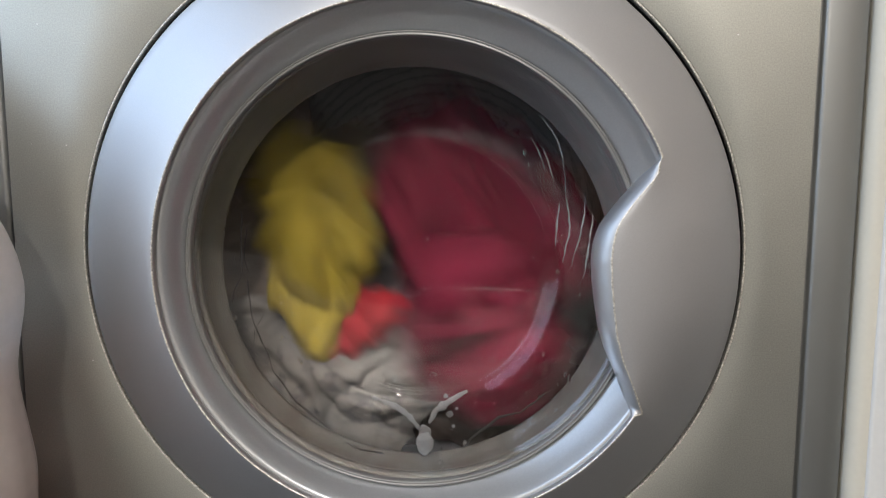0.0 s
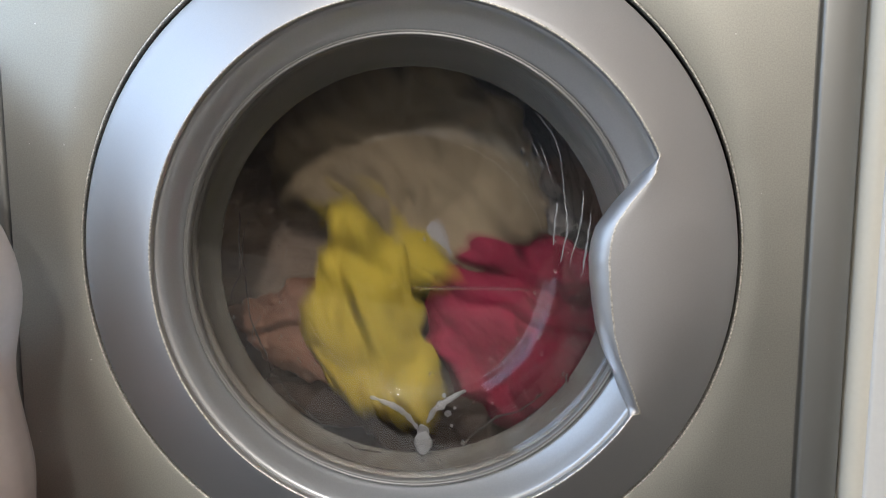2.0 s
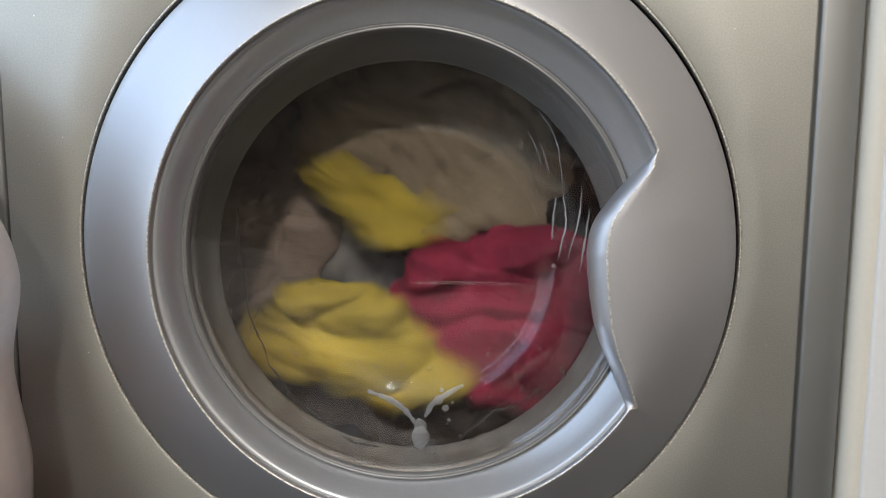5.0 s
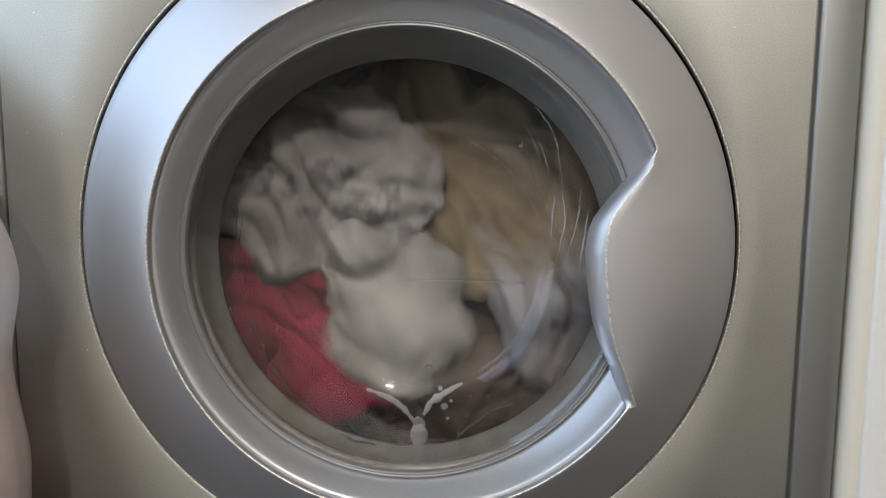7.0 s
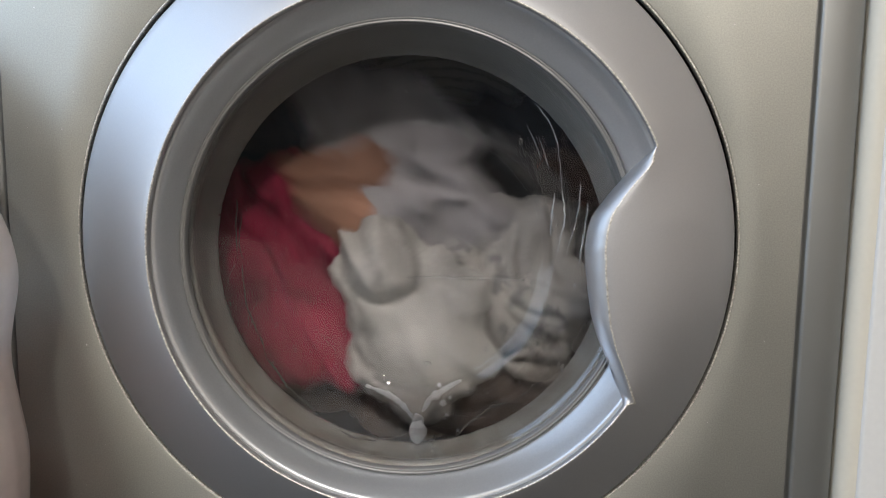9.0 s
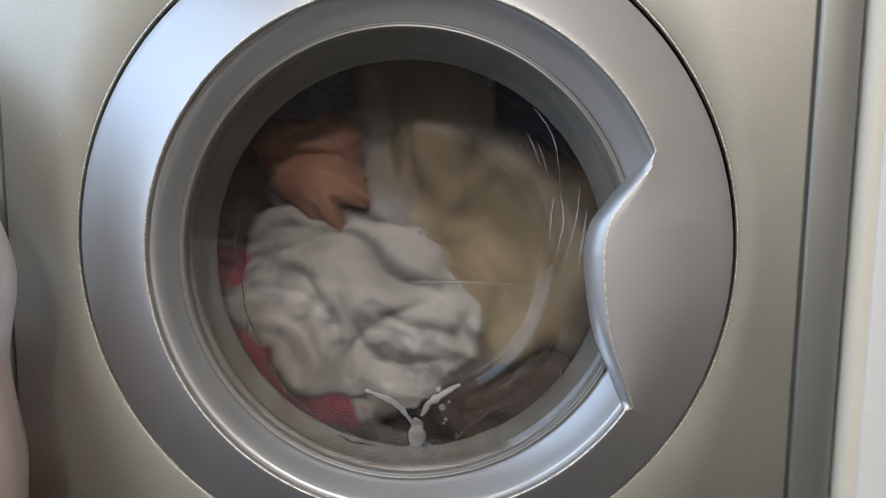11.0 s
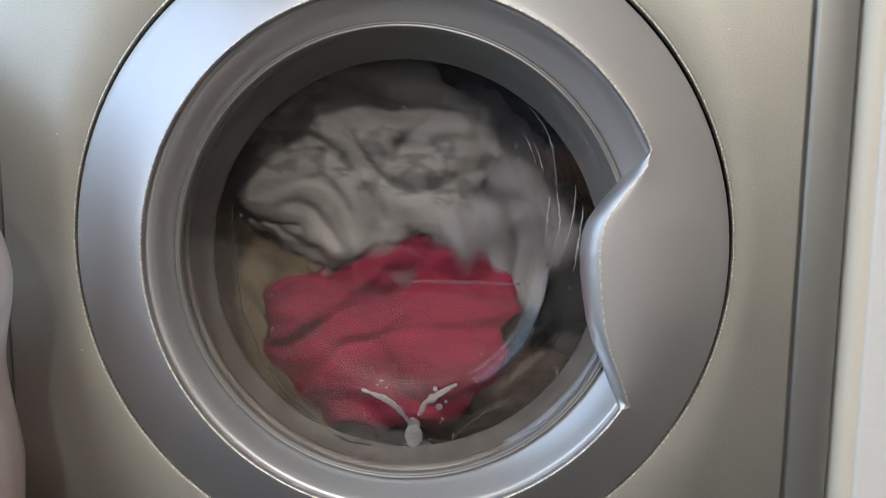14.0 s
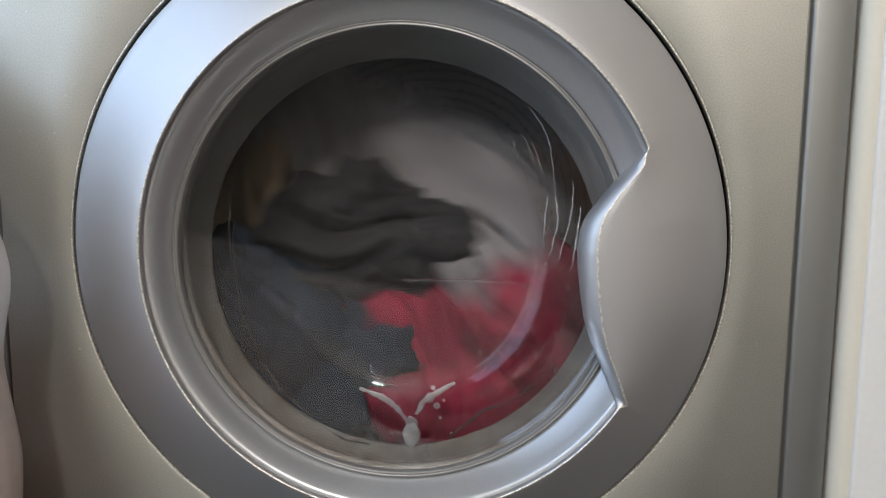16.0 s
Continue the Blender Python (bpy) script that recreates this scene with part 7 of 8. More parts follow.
        (12.5, -0.098, 0.209, 0.448, 20), (12.6, -0.054, 0.209, 0.501, 20), (12.7, 0.013, 0.209, 0.518, 20), (12.8, -0.002, 0.165, 0.319, 20), (12.9, 0.109, 0.154, 0.459, 20),
        (13, 0.113, 0.209, 0.368, 20), (13.1, 0.073, 0.209, 0.313, 20), (13.2, 0.007, 0.209, 0.292, 20), (13.3, -0.058, 0.209, 0.312, 20), (13.4, -0.104, 0.122, 0.410, 20),
        (13.5, -0.106, 0.143, 0.400, 20), (13.6, -0.065, 0.209, 0.493, 20), (13.7, -0.071, 0.154, 0.299, 20), (13.8, 0.044, 0.132, 0.414, 20), (13.9, 0.111, 0.209, 0.450, 20),
        (14, 0.117, 0.209, 0.381, 20), (14.1, 0.083, 0.209, 0.322, 20), (14.2, 0.021, 0.209, 0.293, 20), (14.3, -0.051, 0.100, 0.378, 20), (14.4, -0.045, 0.101, 0.358, 47),
        (14.5, -0.056, 0.125, 0.328, 50), (14.6, -0.081, 0.133, 0.324, 62), (14.7, -0.076, 0.132, 0.306, 40), (14.8, -0.066, 0.122, 0.332, 20), (14.9, -0.098, 0.122, 0.366, 40),
        (15, -0.097, 0.132, 0.365, 30), (15.1, -0.053, 0.111, 0.388, -20), (15.2, -0.033, 0.100, 0.363, -10), (15.3, -0.051, 0.111, 0.340, 20), (15.4, -0.066, 0.123, 0.326, 34),
        (15.5, -0.055, 0.125, 0.325, 50), (15.6, -0.077, 0.123, 0.358, 74), (15.7, -0.053, 0.111, 0.372, -5), (15.8, -0.048, 0.111, 0.340, 10), (15.9, -0.087, 0.121, 0.331, 38),
        (16, -0.095, 0.108, 0.328, 40),
    ]
    walk(navy_jeans, [(t, pose(x, y, z, 0, a, 0)) for t, x, y, z, a in rows])
    rows = [
        (0, -0.052, 0.111, 0.346, 0), (0.1, -0.027, 0.122, 0.318, 0), (0.2, -0.037, 0.216, 0.384, 0), (0.3, -0.042, 0.216, 0.413, 0), (0.4, -0.028, 0.216, 0.439, 0),
        (0.5, -0.002, 0.216, 0.454, 0), (0.6, 0.027, 0.216, 0.450, 0), (0.7, 0.050, 0.216, 0.430, 0), (0.8, -0.045, 0.132, 0.282, 0), (0.9, -0.029, 0.132, 0.319, 0),
        (1, -0.073, 0.143, 0.278, 0), (1.1, -0.075, 0.132, 0.294, 0), (1.2, -0.081, 0.111, 0.315, 0), (1.3, -0.106, 0.122, 0.329, 0), (1.4, -0.123, 0.122, 0.365, 0),
        (1.5, -0.116, 0.111, 0.393, 0), (1.6, -0.095, 0.122, 0.406, 0), (1.7, -0.047, 0.111, 0.377, 0), (1.8, -0.012, 0.111, 0.308, 0), (1.9, -0.068, 0.143, 0.269, 0),
        (2, 0.025, 0.216, 0.359, 0), (2.1, -0.123, 0.111, 0.355, 0), (2.2, -0.123, 0.122, 0.362, 0), (2.3, -0.115, 0.111, 0.399, 0), (2.4, -0.094, 0.122, 0.403, 0),
        (2.5, -0.014, 0.216, 0.450, 0), (2.6, -0.032, 0.111, 0.335, 0), (2.7, 0.043, 0.216, 0.439, 0), (2.8, 0.055, 0.216, 0.412, 0), (2.9, 0.051, 0.216, 0.383, 0),
        (3, -0.124, 0.132, 0.378, 0), (3.1, -0.099, 0.132, 0.397, 0), (3.2, -0.027, 0.216, 0.368, 0), (3.3, -0.042, 0.216, 0.394, 0), (3.4, -0.039, 0.216, 0.425, 0),
        (3.5, -0.019, 0.216, 0.448, 0), (3.6, -0.066, 0.132, 0.276, 0), (3.7, 0.038, 0.216, 0.444, 0), (3.8, 0.054, 0.216, 0.419, 0), (3.9, -0.109, 0.132, 0.330, 0),
        (4, -0.107, 0.122, 0.356, 0), (4.1, -0.128, 0.143, 0.350, 0), (4.2, -0.100, 0.122, 0.356, 0), (4.3, -0.122, 0.122, 0.359, 0), (4.4, -0.114, 0.111, 0.395, 0),
        (4.5, -0.094, 0.122, 0.399, 0), (4.6, 0.004, 0.216, 0.455, 0), (4.7, -0.031, 0.111, 0.332, 0), (4.8, 0.053, 0.216, 0.424, 0), (4.9, 0.055, 0.216, 0.394, 0),
        (5, 0.040, 0.216, 0.368, 0), (5.1, -0.124, 0.132, 0.375, 0), (5.2, -0.098, 0.132, 0.394, 0), (5.3, -0.037, 0.216, 0.384, 0), (5.4, -0.042, 0.216, 0.413, 0),
        (5.5, -0.028, 0.216, 0.439, 0), (5.6, -0.002, 0.216, 0.454, 0), (5.7, -0.065, 0.132, 0.274, 0), (5.8, 0.050, 0.216, 0.430, 0), (5.9, 0.056, 0.216, 0.401, 0),
        (6, -0.108, 0.132, 0.328, 0), (6.1, -0.107, 0.122, 0.353, 0), (6.2, -0.127, 0.143, 0.349, 0), (6.3, -0.035, 0.216, 0.378, 0), (6.4, -0.043, 0.216, 0.407, 0),
        (6.5, -0.033, 0.216, 0.435, 0), (6.6, -0.009, 0.216, 0.452, 0), (6.7, -0.111, 0.154, 0.480, 0), (6.8, -0.008, 0.111, 0.448, 0), (6.9, 0.058, 0.132, 0.343, 0),
        (7, 0.048, 0.216, 0.378, 0), (7.1, 0.025, 0.216, 0.359, 0), (7.2, -0.006, 0.216, 0.357, 0), (7.3, -0.031, 0.216, 0.373, 0), (7.4, -0.043, 0.216, 0.401, 0),
        (7.5, -0.037, 0.216, 0.430, 0), (7.6, -0.002, 0.132, 0.388, 0), (7.7, 0.016, 0.216, 0.454, 0), (7.8, 0.066, 0.122, 0.450, 0), (7.9, 0.055, 0.216, 0.412, 0),
        (8, 0.051, 0.216, 0.383, 0), (8.1, 0.030, 0.216, 0.361, 0), (8.2, 0.000, 0.216, 0.356, 0), (8.3, -0.027, 0.216, 0.368, 0), (8.4, -0.042, 0.216, 0.394, 0),
        (8.5, -0.039, 0.216, 0.425, 0), (8.6, -0.019, 0.216, 0.448, 0), (8.7, -0.001, 0.132, 0.514, 0), (8.8, 0.126, 0.154, 0.380, 0), (8.9, 0.054, 0.216, 0.419, 0),
        (9, 0.054, 0.216, 0.389, 0), (9.1, 0.036, 0.216, 0.365, 0), (9.2, 0.007, 0.216, 0.356, 0), (9.3, -0.022, 0.216, 0.365, 0), (9.4, -0.040, 0.216, 0.389, 0),
        (9.5, -0.041, 0.216, 0.419, 0), (9.6, -0.024, 0.216, 0.444, 0), (9.7, -0.001, 0.132, 0.387, 0), (9.8, 0.033, 0.216, 0.448, 0), (9.9, 0.066, 0.122, 0.450, 0),
        (10, 0.055, 0.216, 0.394, 0), (10.1, 0.040, 0.216, 0.368, 0), (10.2, 0.013, 0.216, 0.356, 0), (10.3, -0.017, 0.216, 0.362, 0), (10.4, -0.037, 0.216, 0.384, 0),
        (10.5, -0.042, 0.216, 0.413, 0), (10.6, -0.028, 0.216, 0.439, 0), (10.7, -0.002, 0.216, 0.454, 0), (10.8, 0.000, 0.132, 0.515, 0), (10.9, 0.127, 0.154, 0.383, 0),
        (11, 0.056, 0.216, 0.401, 0), (11.1, 0.045, 0.216, 0.373, 0), (11.2, 0.018, 0.216, 0.357, 0), (11.3, -0.011, 0.216, 0.359, 0), (11.4, -0.035, 0.216, 0.378, 0),
        (11.5, -0.043, 0.216, 0.407, 0), (11.6, -0.033, 0.216, 0.435, 0), (11.7, -0.009, 0.216, 0.452, 0), (11.8, 0.022, 0.216, 0.452, 0), (11.9, 0.046, 0.216, 0.435, 0),
        (12, 0.056, 0.216, 0.407, 0), (12.1, 0.048, 0.216, 0.378, 0), (12.2, 0.025, 0.216, 0.359, 0), (12.3, -0.006, 0.216, 0.357, 0), (12.4, -0.031, 0.216, 0.373, 0),
        (12.5, -0.043, 0.216, 0.401, 0), (12.6, -0.037, 0.216, 0.430, 0), (12.7, 0.005, 0.111, 0.462, 0), (12.8, 0.122, 0.143, 0.345, 0), (12.9, 0.043, 0.216, 0.439, 0),
        (13, 0.055, 0.216, 0.412, 0), (13.1, 0.051, 0.216, 0.383, 0), (13.2, 0.030, 0.216, 0.361, 0), (13.3, 0.000, 0.216, 0.356, 0), (13.4, -0.027, 0.216, 0.368, 0),
        (13.5, -0.042, 0.216, 0.394, 0), (13.6, -0.094, 0.132, 0.499, 0), (13.7, 0.033, 0.100, 0.462, 0), (13.8, 0.132, 0.154, 0.387, 0), (13.9, 0.038, 0.216, 0.444, 0),
        (14, 0.054, 0.216, 0.419, 0), (14.1, 0.054, 0.216, 0.389, 0), (14.2, 0.036, 0.216, 0.365, 0), (14.3, 0.007, 0.216, 0.356, 0), (14.4, -0.022, 0.216, 0.365, 0),
        (14.5, -0.040, 0.216, 0.389, 0), (14.6, -0.041, 0.216, 0.419, 0), (14.7, -0.024, 0.216, 0.444, 0), (14.8, 0.004, 0.216, 0.455, 0), (14.9, 0.033, 0.216, 0.448, 0),
        (15, 0.053, 0.216, 0.424, 0), (15.1, 0.055, 0.216, 0.394, 0), (15.2, 0.040, 0.216, 0.368, 0), (15.3, 0.013, 0.216, 0.356, 0), (15.4, -0.017, 0.216, 0.362, 0),
        (15.5, -0.037, 0.216, 0.384, 0), (15.6, -0.042, 0.216, 0.413, 0), (15.7, -0.028, 0.216, 0.439, 0), (15.8, -0.002, 0.216, 0.454, 0), (15.9, 0.024, 0.132, 0.482, 0),
        (16, 0.123, 0.154, 0.335, 0),
    ]
    walk(red_sock, [(t, pose(x, y, z, 0, a, 0)) for t, x, y, z, a in rows])
    rows = [
        (0, 0.035, 0.224, 0.365, 80), (0.1, 0.006, 0.224, 0.356, 80), (0.2, -0.022, 0.224, 0.365, 80), (0.3, -0.111, 0.143, 0.453, 80), (0.4, -0.039, 0.122, 0.478, 79),
        (0.5, -0.001, 0.110, 0.445, 78), (0.6, 0.003, 0.224, 0.483, 75), (0.7, 0.034, 0.224, 0.447, 73), (0.8, -0.120, 0.154, 0.316, 69), (0.9, 0.055, 0.224, 0.395, 66),
        (1, 0.040, 0.224, 0.369, 62), (1.1, -0.121, 0.143, 0.410, 59), (1.2, -0.076, 0.100, 0.428, 55), (1.3, -0.039, 0.100, 0.403, 52), (1.4, -0.024, 0.132, 0.337, 48),
        (1.5, -0.039, 0.143, 0.380, 45), (1.6, -0.063, 0.154, 0.304, 41), (1.7, -0.102, 0.143, 0.316, 38), (1.8, 0.050, 0.224, 0.430, 34), (1.9, -0.106, 0.154, 0.341, 31),
        (2, -0.106, 0.143, 0.321, 27), (2.1, -0.069, 0.122, 0.371, 24), (2.2, -0.071, 0.111, 0.373, 20), (2.3, -0.037, 0.132, 0.370, 17), (2.4, -0.041, 0.143, 0.318, 13),
        (2.5, -0.013, 0.100, 0.397, 10), (2.6, -0.092, 0.154, 0.296, 8), (2.7, -0.098, 0.132, 0.428, 6), (2.8, 0.046, 0.224, 0.435, 4), (2.9, 0.056, 0.224, 0.406, 2),
        (3, -0.082, 0.122, 0.398, 0), (3.1, -0.042, 0.111, 0.400, 10), (3.2, -0.019, 0.122, 0.348, 60), (3.3, 0.019, 0.132, 0.337, 70), (3.4, -0.001, 0.111, 0.351, 46),
        (3.5, 0.001, 0.115, 0.303, 15), (3.6, -0.016, 0.213, 0.453, 29), (3.7, 0.017, 0.224, 0.454, 36), (3.8, 0.043, 0.224, 0.440, 27), (3.9, -0.069, 0.122, 0.412, 19),
        (4, -0.035, 0.111, 0.358, 10), (4.1, -0.032, 0.111, 0.333, 20), (4.2, 0.001, 0.224, 0.357, 20), (4.3, -0.070, 0.111, 0.370, 20), (4.4, -0.036, 0.132, 0.367, 17),
        (4.5, -0.040, 0.143, 0.315, 13), (4.6, -0.012, 0.100, 0.394, 10), (4.7, -0.091, 0.154, 0.292, 8), (4.8, -0.098, 0.132, 0.424, 6), (4.9, 0.055, 0.224, 0.418, 4),
        (5, 0.054, 0.224, 0.389, 2), (5.1, -0.081, 0.122, 0.395, 0), (5.2, -0.041, 0.111, 0.397, 10), (5.3, -0.019, 0.122, 0.345, 60), (5.4, 0.019, 0.132, 0.335, 70),
        (5.5, 0.003, 0.122, 0.345, 61), (5.6, 0.008, 0.143, 0.295, 53), (5.7, 0.004, 0.224, 0.455, 44), (5.8, 0.034, 0.224, 0.447, 36), (5.9, 0.053, 0.224, 0.424, 27),
        (6, -0.069, 0.122, 0.410, 19), (6.1, -0.034, 0.111, 0.356, 10), (6.2, -0.031, 0.111, 0.331, 20), (6.3, -0.017, 0.224, 0.363, 24), (6.4, -0.038, 0.224, 0.384, 27),
        (6.5, -0.041, 0.224, 0.414, 31), (6.6, -0.028, 0.224, 0.441, 35), (6.7, -0.046, 0.143, 0.445, 38), (6.8, 0.029, 0.224, 0.450, 42), (6.9, 0.010, 0.143, 0.303, 45),
        (7, 0.056, 0.224, 0.400, 49), (7.1, 0.044, 0.224, 0.373, 53), (7.2, -0.045, 0.132, 0.478, 56), (7.3, 0.011, 0.132, 0.392, 60), (7.4, -0.034, 0.224, 0.379, 60),
        (7.5, -0.042, 0.224, 0.407, 60), (7.6, -0.030, 0.143, 0.474, 60), (7.7, 0.046, 0.132, 0.353, 60), (7.8, 0.022, 0.224, 0.452, 52), (7.9, 0.046, 0.224, 0.435, 45),
        (8, 0.059, 0.143, 0.401, 38), (8.1, -0.048, 0.122, 0.436, 30), (8.2, -0.019, 0.122, 0.384, 60), (8.3, -0.006, 0.224, 0.358, 58), (8.4, -0.031, 0.224, 0.374, 55),
        (8.5, -0.026, 0.143, 0.471, 52), (8.6, -0.005, 0.143, 0.454, 50), (8.7, 0.054, 0.143, 0.339, 48), (8.8, 0.017, 0.224, 0.454, 45), (8.9, -0.080, 0.111, 0.458, 42),
        (9, -0.052, 0.111, 0.433, 40), (9.1, 0.051, 0.224, 0.383, 45), (9.2, 0.029, 0.224, 0.362, 50), (9.3, -0.045, 0.132, 0.476, 55), (9.4, 0.011, 0.132, 0.390, 60),
        (9.5, -0.041, 0.224, 0.396, 60), (9.6, -0.038, 0.224, 0.425, 60), (9.7, -0.030, 0.143, 0.473, 60), (9.8, 0.047, 0.132, 0.352, 60), (9.9, 0.038, 0.224, 0.443, 52),
        (10, 0.055, 0.224, 0.418, 45), (10.1, 0.060, 0.143, 0.401, 38), (10.2, -0.048, 0.122, 0.436, 30), (10.3, -0.019, 0.122, 0.385, 60), (10.4, -0.022, 0.224, 0.365, 58),
        (10.5, -0.040, 0.224, 0.389, 55), (10.6, -0.025, 0.143, 0.473, 52), (10.7, -0.004, 0.143, 0.456, 50), (10.8, 0.055, 0.143, 0.341, 48), (10.9, 0.034, 0.224, 0.447, 45),
        (11, -0.079, 0.111, 0.461, 42), (11.1, -0.051, 0.111, 0.436, 40), (11.2, 0.040, 0.224, 0.369, 40), (11.3, 0.012, 0.224, 0.356, 40), (11.4, -0.017, 0.224, 0.363, 40),
        (11.5, -0.038, 0.224, 0.384, 40), (11.6, -0.041, 0.224, 0.414, 40), (11.7, -0.028, 0.224, 0.441, 40), (11.8, -0.083, 0.143, 0.481, 40), (11.9, 0.029, 0.224, 0.450, 40),
        (12, 0.050, 0.224, 0.430, 40), (12.1, 0.056, 0.224, 0.400, 40), (12.2, 0.044, 0.224, 0.373, 40), (12.3, 0.019, 0.224, 0.358, 40), (12.4, -0.011, 0.224, 0.360, 40),
        (12.5, -0.034, 0.224, 0.379, 40), (12.6, -0.042, 0.224, 0.407, 40), (12.7, -0.032, 0.224, 0.436, 40), (12.8, -0.007, 0.224, 0.453, 40), (12.9, 0.022, 0.224, 0.452, 40),
        (13, -0.059, 0.100, 0.455, 40), (13.1, 0.002, 0.100, 0.401, 40), (13.2, 0.020, 0.132, 0.341, 40), (13.3, 0.024, 0.224, 0.359, 40), (13.4, -0.006, 0.224, 0.358, 40),
        (13.5, -0.031, 0.224, 0.374, 40), (13.6, -0.042, 0.224, 0.402, 40), (13.7, -0.035, 0.224, 0.431, 40), (13.8, -0.013, 0.224, 0.450, 40), (13.9, 0.017, 0.224, 0.454, 40),
        (14, 0.043, 0.224, 0.440, 40), (14.1, 0.055, 0.224, 0.413, 40), (14.2, 0.051, 0.224, 0.383, 40), (14.3, 0.029, 0.224, 0.362, 40), (14.4, 0.001, 0.224, 0.357, 40),
        (14.5, -0.027, 0.224, 0.370, 40), (14.6, -0.041, 0.224, 0.396, 40), (14.7, -0.038, 0.224, 0.425, 40), (14.8, -0.018, 0.224, 0.448, 40), (14.9, 0.011, 0.224, 0.455, 40),
        (15, 0.038, 0.224, 0.443, 40), (15.1, 0.055, 0.224, 0.418, 40), (15.2, 0.054, 0.224, 0.389, 40), (15.3, 0.035, 0.224, 0.365, 40), (15.4, 0.006, 0.224, 0.356, 40),
        (15.5, -0.022, 0.224, 0.365, 40), (15.6, -0.040, 0.224, 0.389, 40), (15.7, -0.040, 0.224, 0.420, 40), (15.8, -0.023, 0.224, 0.444, 40), (15.9, 0.004, 0.224, 0.455, 40),
        (16, 0.034, 0.224, 0.447, 40),
    ]
    walk(peach_cloth, [(t, pose(x, y, z, 0, a, 0)) for t, x, y, z, a in rows])
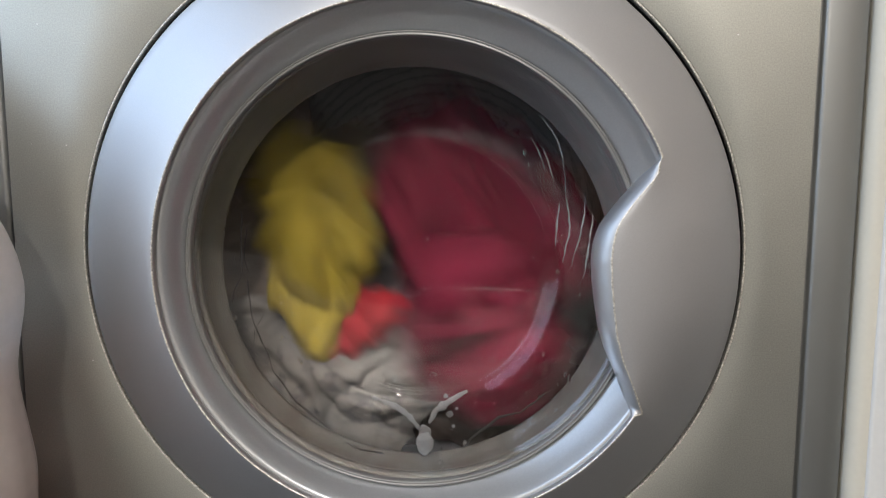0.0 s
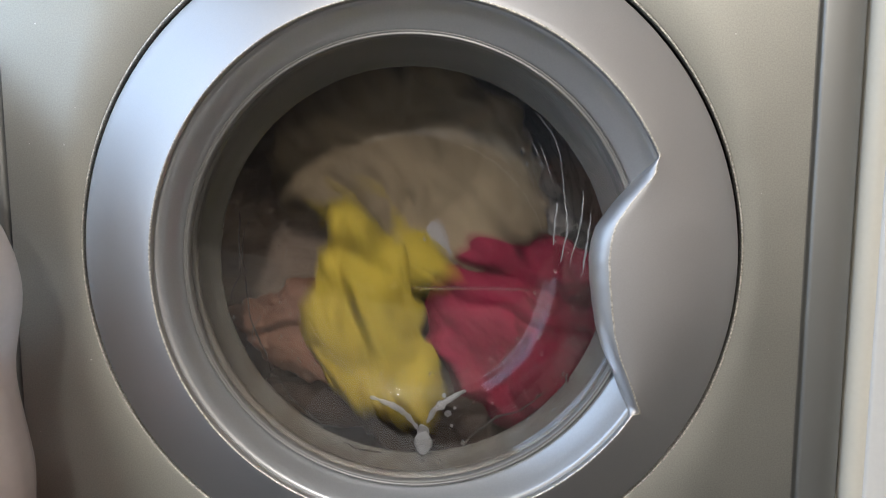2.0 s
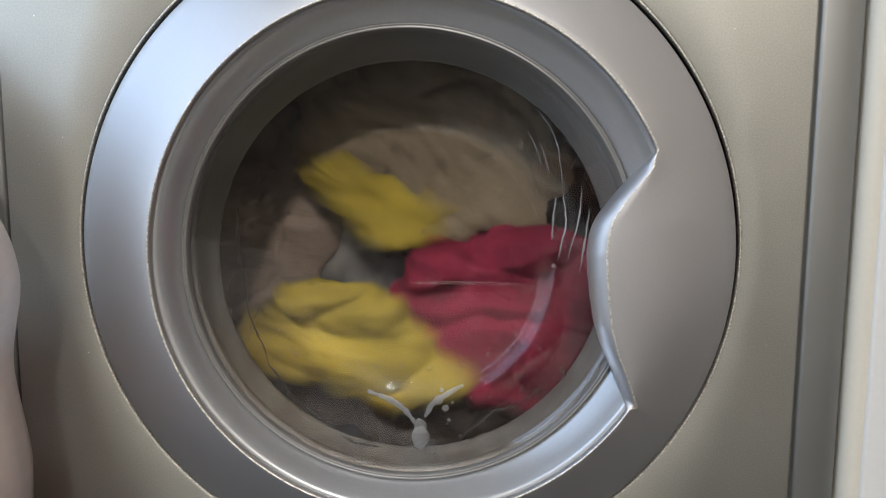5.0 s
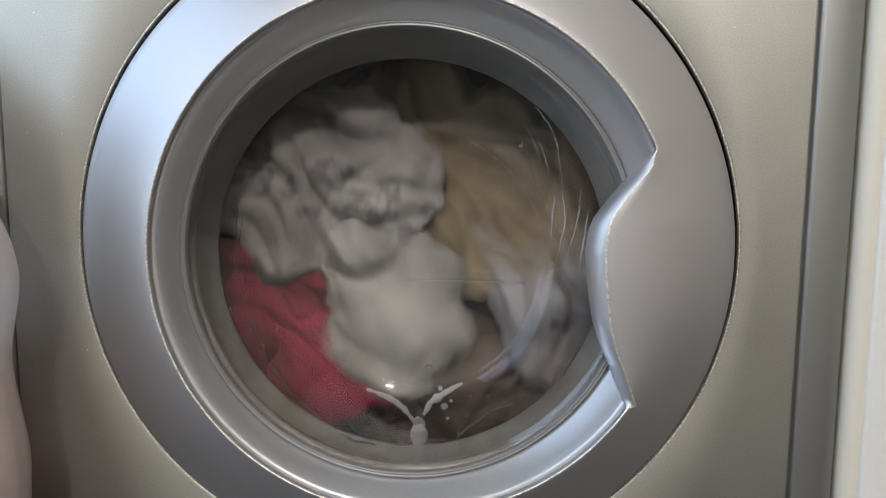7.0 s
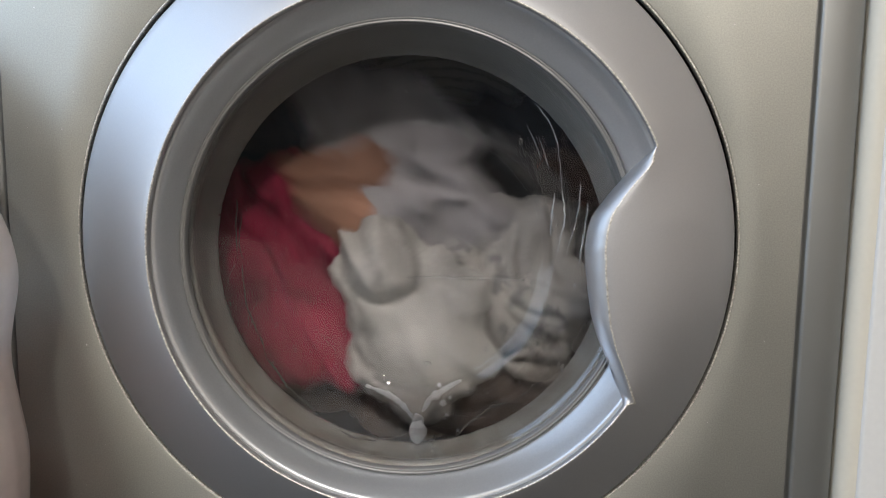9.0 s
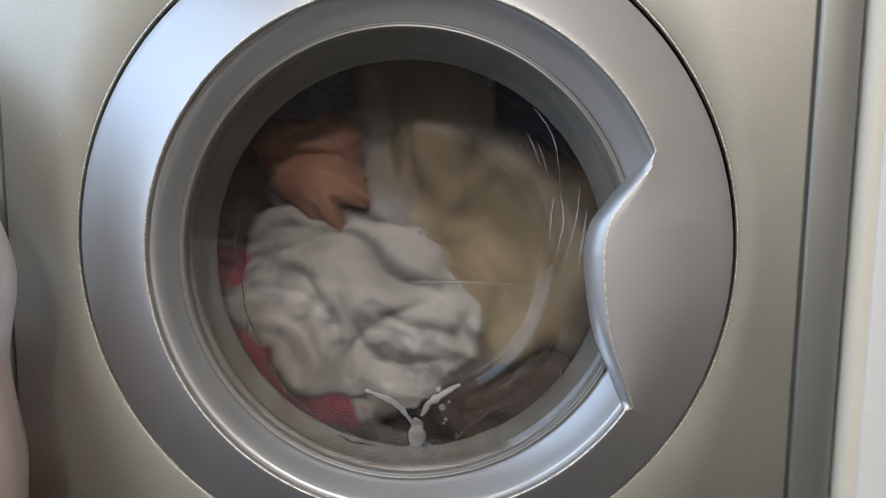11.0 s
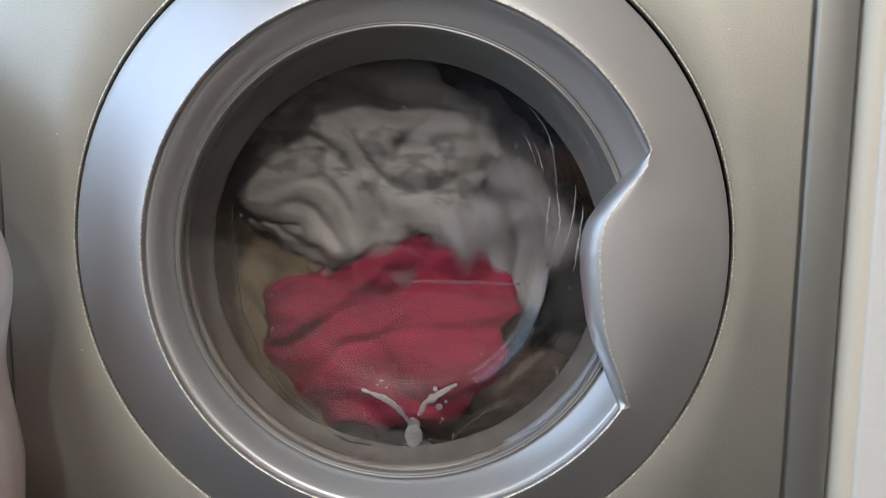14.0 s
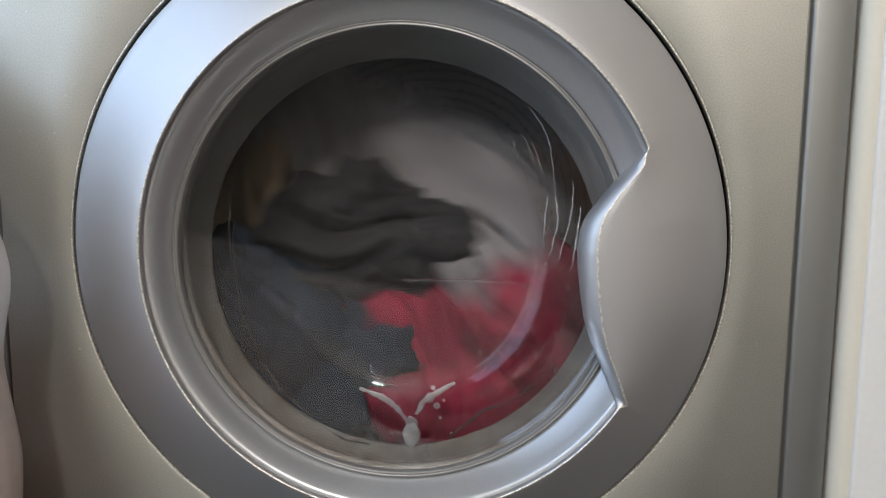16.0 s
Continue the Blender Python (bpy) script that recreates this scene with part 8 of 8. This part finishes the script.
    rows = [
        (0, 0.107, 0.202, 0.352, 10), (0.1, 0.058, 0.202, 0.303, 10), (0.2, -0.010, 0.202, 0.292, 10), (0.3, -0.072, 0.202, 0.322, 10), (0.4, -0.069, 0.173, 0.334, 10),
        (0.5, -0.006, 0.130, 0.327, 10), (0.6, -0.015, 0.173, 0.454, 10), (0.7, 0.015, 0.202, 0.518, 10), (0.8, 0.079, 0.202, 0.492, 10), (0.9, 0.116, 0.202, 0.434, 10),
        (1, 0.113, 0.202, 0.364, 10), (1.1, 0.070, 0.202, 0.310, 10), (1.2, 0.003, 0.202, 0.291, 10), (1.3, -0.061, 0.202, 0.313, 10), (1.4, -0.102, 0.202, 0.369, 10),
        (1.5, -0.102, 0.202, 0.438, 10), (1.6, -0.063, 0.202, 0.495, 10), (1.7, 0.002, 0.202, 0.518, 10), (1.8, 0.068, 0.202, 0.500, 10), (1.9, 0.112, 0.202, 0.446, 10),
        (2, 0.117, 0.202, 0.378, 10), (2.1, 0.081, 0.202, 0.319, 10), (2.2, 0.018, 0.202, 0.292, 10), (2.3, -0.049, 0.202, 0.305, 10), (2.4, -0.097, 0.202, 0.356, 10),
        (2.5, -0.106, 0.202, 0.425, 10), (2.6, -0.074, 0.202, 0.486, 10), (2.7, -0.012, 0.202, 0.517, 10), (2.8, 0.056, 0.202, 0.507, 10), (2.9, 0.106, 0.202, 0.459, 10),
        (3, 0.119, 0.202, 0.392, 10), (3.1, -0.082, 0.143, 0.460, 10), (3.2, 0.013, 0.154, 0.415, 10), (3.3, 0.088, 0.154, 0.442, 10), (3.4, -0.090, 0.202, 0.344, 10),
        (3.5, -0.108, 0.202, 0.411, 10), (3.6, -0.083, 0.202, 0.475, 10), (3.7, -0.026, 0.202, 0.514, 10), (3.8, 0.043, 0.202, 0.512, 10), (3.9, -0.125, 0.165, 0.426, 10),
        (4, -0.090, 0.132, 0.425, 10), (4.1, -0.050, 0.122, 0.400, 30), (4.2, 0.021, 0.143, 0.353, 40), (4.3, -0.024, 0.202, 0.294, 38), (4.4, -0.082, 0.202, 0.333, 37),
        (4.5, -0.108, 0.202, 0.396, 35), (4.6, -0.091, 0.202, 0.464, 34), (4.7, -0.039, 0.202, 0.509, 32), (4.8, 0.030, 0.202, 0.516, 31), (4.9, 0.090, 0.202, 0.482, 29),
        (5, 0.119, 0.202, 0.420, 27), (5.1, 0.107, 0.202, 0.352, 26), (5.2, -0.082, 0.143, 0.457, 24), (5.3, 0.014, 0.154, 0.412, 23), (5.4, 0.089, 0.154, 0.440, 21),
        (5.5, -0.106, 0.202, 0.383, 19), (5.6, -0.098, 0.202, 0.451, 18), (5.7, -0.052, 0.202, 0.503, 16), (5.8, 0.015, 0.202, 0.518, 15), (5.9, 0.079, 0.202, 0.492, 13),
        (6, -0.124, 0.165, 0.424, 12), (6.1, -0.090, 0.132, 0.423, 10), (6.2, -0.049, 0.122, 0.398, 30), (6.3, 0.003, 0.202, 0.291, 30), (6.4, 0.028, 0.167, 0.334, 49),
        (6.5, 0.120, 0.115, 0.421, 80), (6.6, -0.013, 0.167, 0.459, 49), (6.7, -0.063, 0.202, 0.495, 29), (6.8, 0.002, 0.202, 0.518, 28), (6.9, 0.068, 0.202, 0.500, 28),
        (7, 0.112, 0.202, 0.446, 28), (7.1, 0.117, 0.202, 0.378, 28), (7.2, 0.081, 0.202, 0.319, 27), (7.3, 0.018, 0.202, 0.292, 27), (7.4, -0.049, 0.202, 0.305, 27),
        (7.5, -0.097, 0.202, 0.356, 27), (7.6, -0.106, 0.202, 0.425, 26), (7.7, -0.074, 0.202, 0.486, 26), (7.8, -0.012, 0.202, 0.517, 26), (7.9, 0.056, 0.202, 0.507, 26),
        (8, 0.106, 0.202, 0.459, 25), (8.1, 0.119, 0.202, 0.392, 25), (8.2, 0.091, 0.202, 0.329, 25), (8.3, 0.032, 0.202, 0.293, 25), (8.4, -0.038, 0.202, 0.299, 24),
        (8.5, -0.090, 0.202, 0.344, 24), (8.6, -0.108, 0.202, 0.411, 24), (8.7, -0.083, 0.202, 0.475, 24), (8.8, -0.026, 0.202, 0.514, 23), (8.9, 0.043, 0.202, 0.512, 23),
        (9, 0.098, 0.202, 0.471, 23), (9.1, 0.120, 0.202, 0.405, 23), (9.2, 0.100, 0.202, 0.340, 22), (9.3, 0.045, 0.202, 0.298, 22), (9.4, -0.024, 0.202, 0.294, 22),
        (9.5, -0.082, 0.202, 0.333, 21), (9.6, -0.108, 0.202, 0.396, 21), (9.7, -0.091, 0.202, 0.464, 21), (9.8, -0.039, 0.202, 0.509, 21), (9.9, 0.030, 0.202, 0.516, 20),
        (10, 0.090, 0.202, 0.482, 20), (10.1, 0.119, 0.202, 0.420, 20), (10.2, 0.107, 0.202, 0.352, 20), (10.3, 0.058, 0.202, 0.303, 19), (10.4, -0.010, 0.202, 0.292, 19),
        (10.5, -0.072, 0.202, 0.322, 19), (10.6, -0.106, 0.202, 0.383, 19), (10.7, -0.098, 0.202, 0.451, 18), (10.8, -0.052, 0.202, 0.503, 18), (10.9, 0.015, 0.202, 0.518, 18),
        (11, 0.079, 0.202, 0.492, 18), (11.1, 0.116, 0.202, 0.434, 17), (11.2, 0.113, 0.202, 0.364, 17), (11.3, 0.070, 0.202, 0.310, 17), (11.4, 0.003, 0.202, 0.291, 17),
        (11.5, -0.061, 0.202, 0.313, 16), (11.6, -0.102, 0.202, 0.369, 16), (11.7, -0.102, 0.202, 0.438, 16), (11.8, -0.063, 0.202, 0.495, 16), (11.9, 0.002, 0.202, 0.518, 15),
        (12, 0.068, 0.202, 0.500, 15), (12.1, 0.112, 0.202, 0.446, 15), (12.2, 0.117, 0.202, 0.378, 15), (12.3, 0.081, 0.202, 0.319, 14), (12.4, 0.018, 0.202, 0.292, 14),
        (12.5, -0.049, 0.202, 0.305, 14), (12.6, -0.097, 0.202, 0.356, 14), (12.7, -0.106, 0.202, 0.425, 13), (12.8, -0.074, 0.202, 0.486, 13), (12.9, -0.012, 0.202, 0.517, 13),
        (13, 0.056, 0.202, 0.507, 12), (13.1, 0.106, 0.202, 0.459, 12), (13.2, 0.119, 0.202, 0.392, 12), (13.3, 0.091, 0.202, 0.329, 12), (13.4, 0.032, 0.202, 0.293, 11),
        (13.5, -0.038, 0.202, 0.299, 11), (13.6, -0.090, 0.202, 0.344, 11), (13.7, -0.108, 0.202, 0.411, 11), (13.8, -0.083, 0.202, 0.475, 10), (13.9, -0.026, 0.202, 0.514, 10),
        (14, 0.043, 0.202, 0.512, 10), (14.1, 0.098, 0.202, 0.471, 10), (14.2, 0.120, 0.202, 0.405, 9), (14.3, 0.100, 0.202, 0.340, 9), (14.4, 0.045, 0.202, 0.298, 9),
        (14.5, -0.024, 0.202, 0.294, 9), (14.6, -0.082, 0.202, 0.333, 8), (14.7, -0.108, 0.202, 0.396, 8), (14.8, -0.091, 0.202, 0.464, 8), (14.9, -0.039, 0.202, 0.509, 8),
        (15, 0.030, 0.202, 0.516, 7), (15.1, 0.090, 0.202, 0.482, 7), (15.2, 0.119, 0.202, 0.420, 7), (15.3, 0.107, 0.202, 0.352, 7), (15.4, 0.058, 0.202, 0.303, 6),
        (15.5, -0.010, 0.202, 0.292, 6), (15.6, -0.072, 0.202, 0.322, 6), (15.7, -0.106, 0.202, 0.383, 6), (15.8, -0.098, 0.202, 0.451, 5), (15.9, -0.077, 0.100, 0.417, 5),
        (16, -0.026, 0.100, 0.413, 5),
    ]
    walk(charcoal_top, [(t, pose(x, y, z, 0, a, 0)) for t, x, y, z, a in rows])
    walk(brown_towel, [(k * 0.25, pose(0.006 + 0.03 * math.sin(k * 1.55), 0.176, 0.268 + 0.008 * math.cos(k * 2.1), 0, 9 * math.sin(k * 1.55 + 0.6), 0)) for k in range(65)])
    walk(brown_sweater, [(k * 0.25, pose(-0.160 + 0.008 * math.sin(k * 1.6), 0.178, 0.405 + 0.016 * math.cos(k * 1.6), 0, 10 * math.sin(k * 1.6 + 0.9), 0)) for k in range(65)])
    walk(drum, [(k * 0.2, pose(DRUM[0], 0.25, DRUM[1], 0, 70.6 * k, 0)) for k in range(81)])


motions()
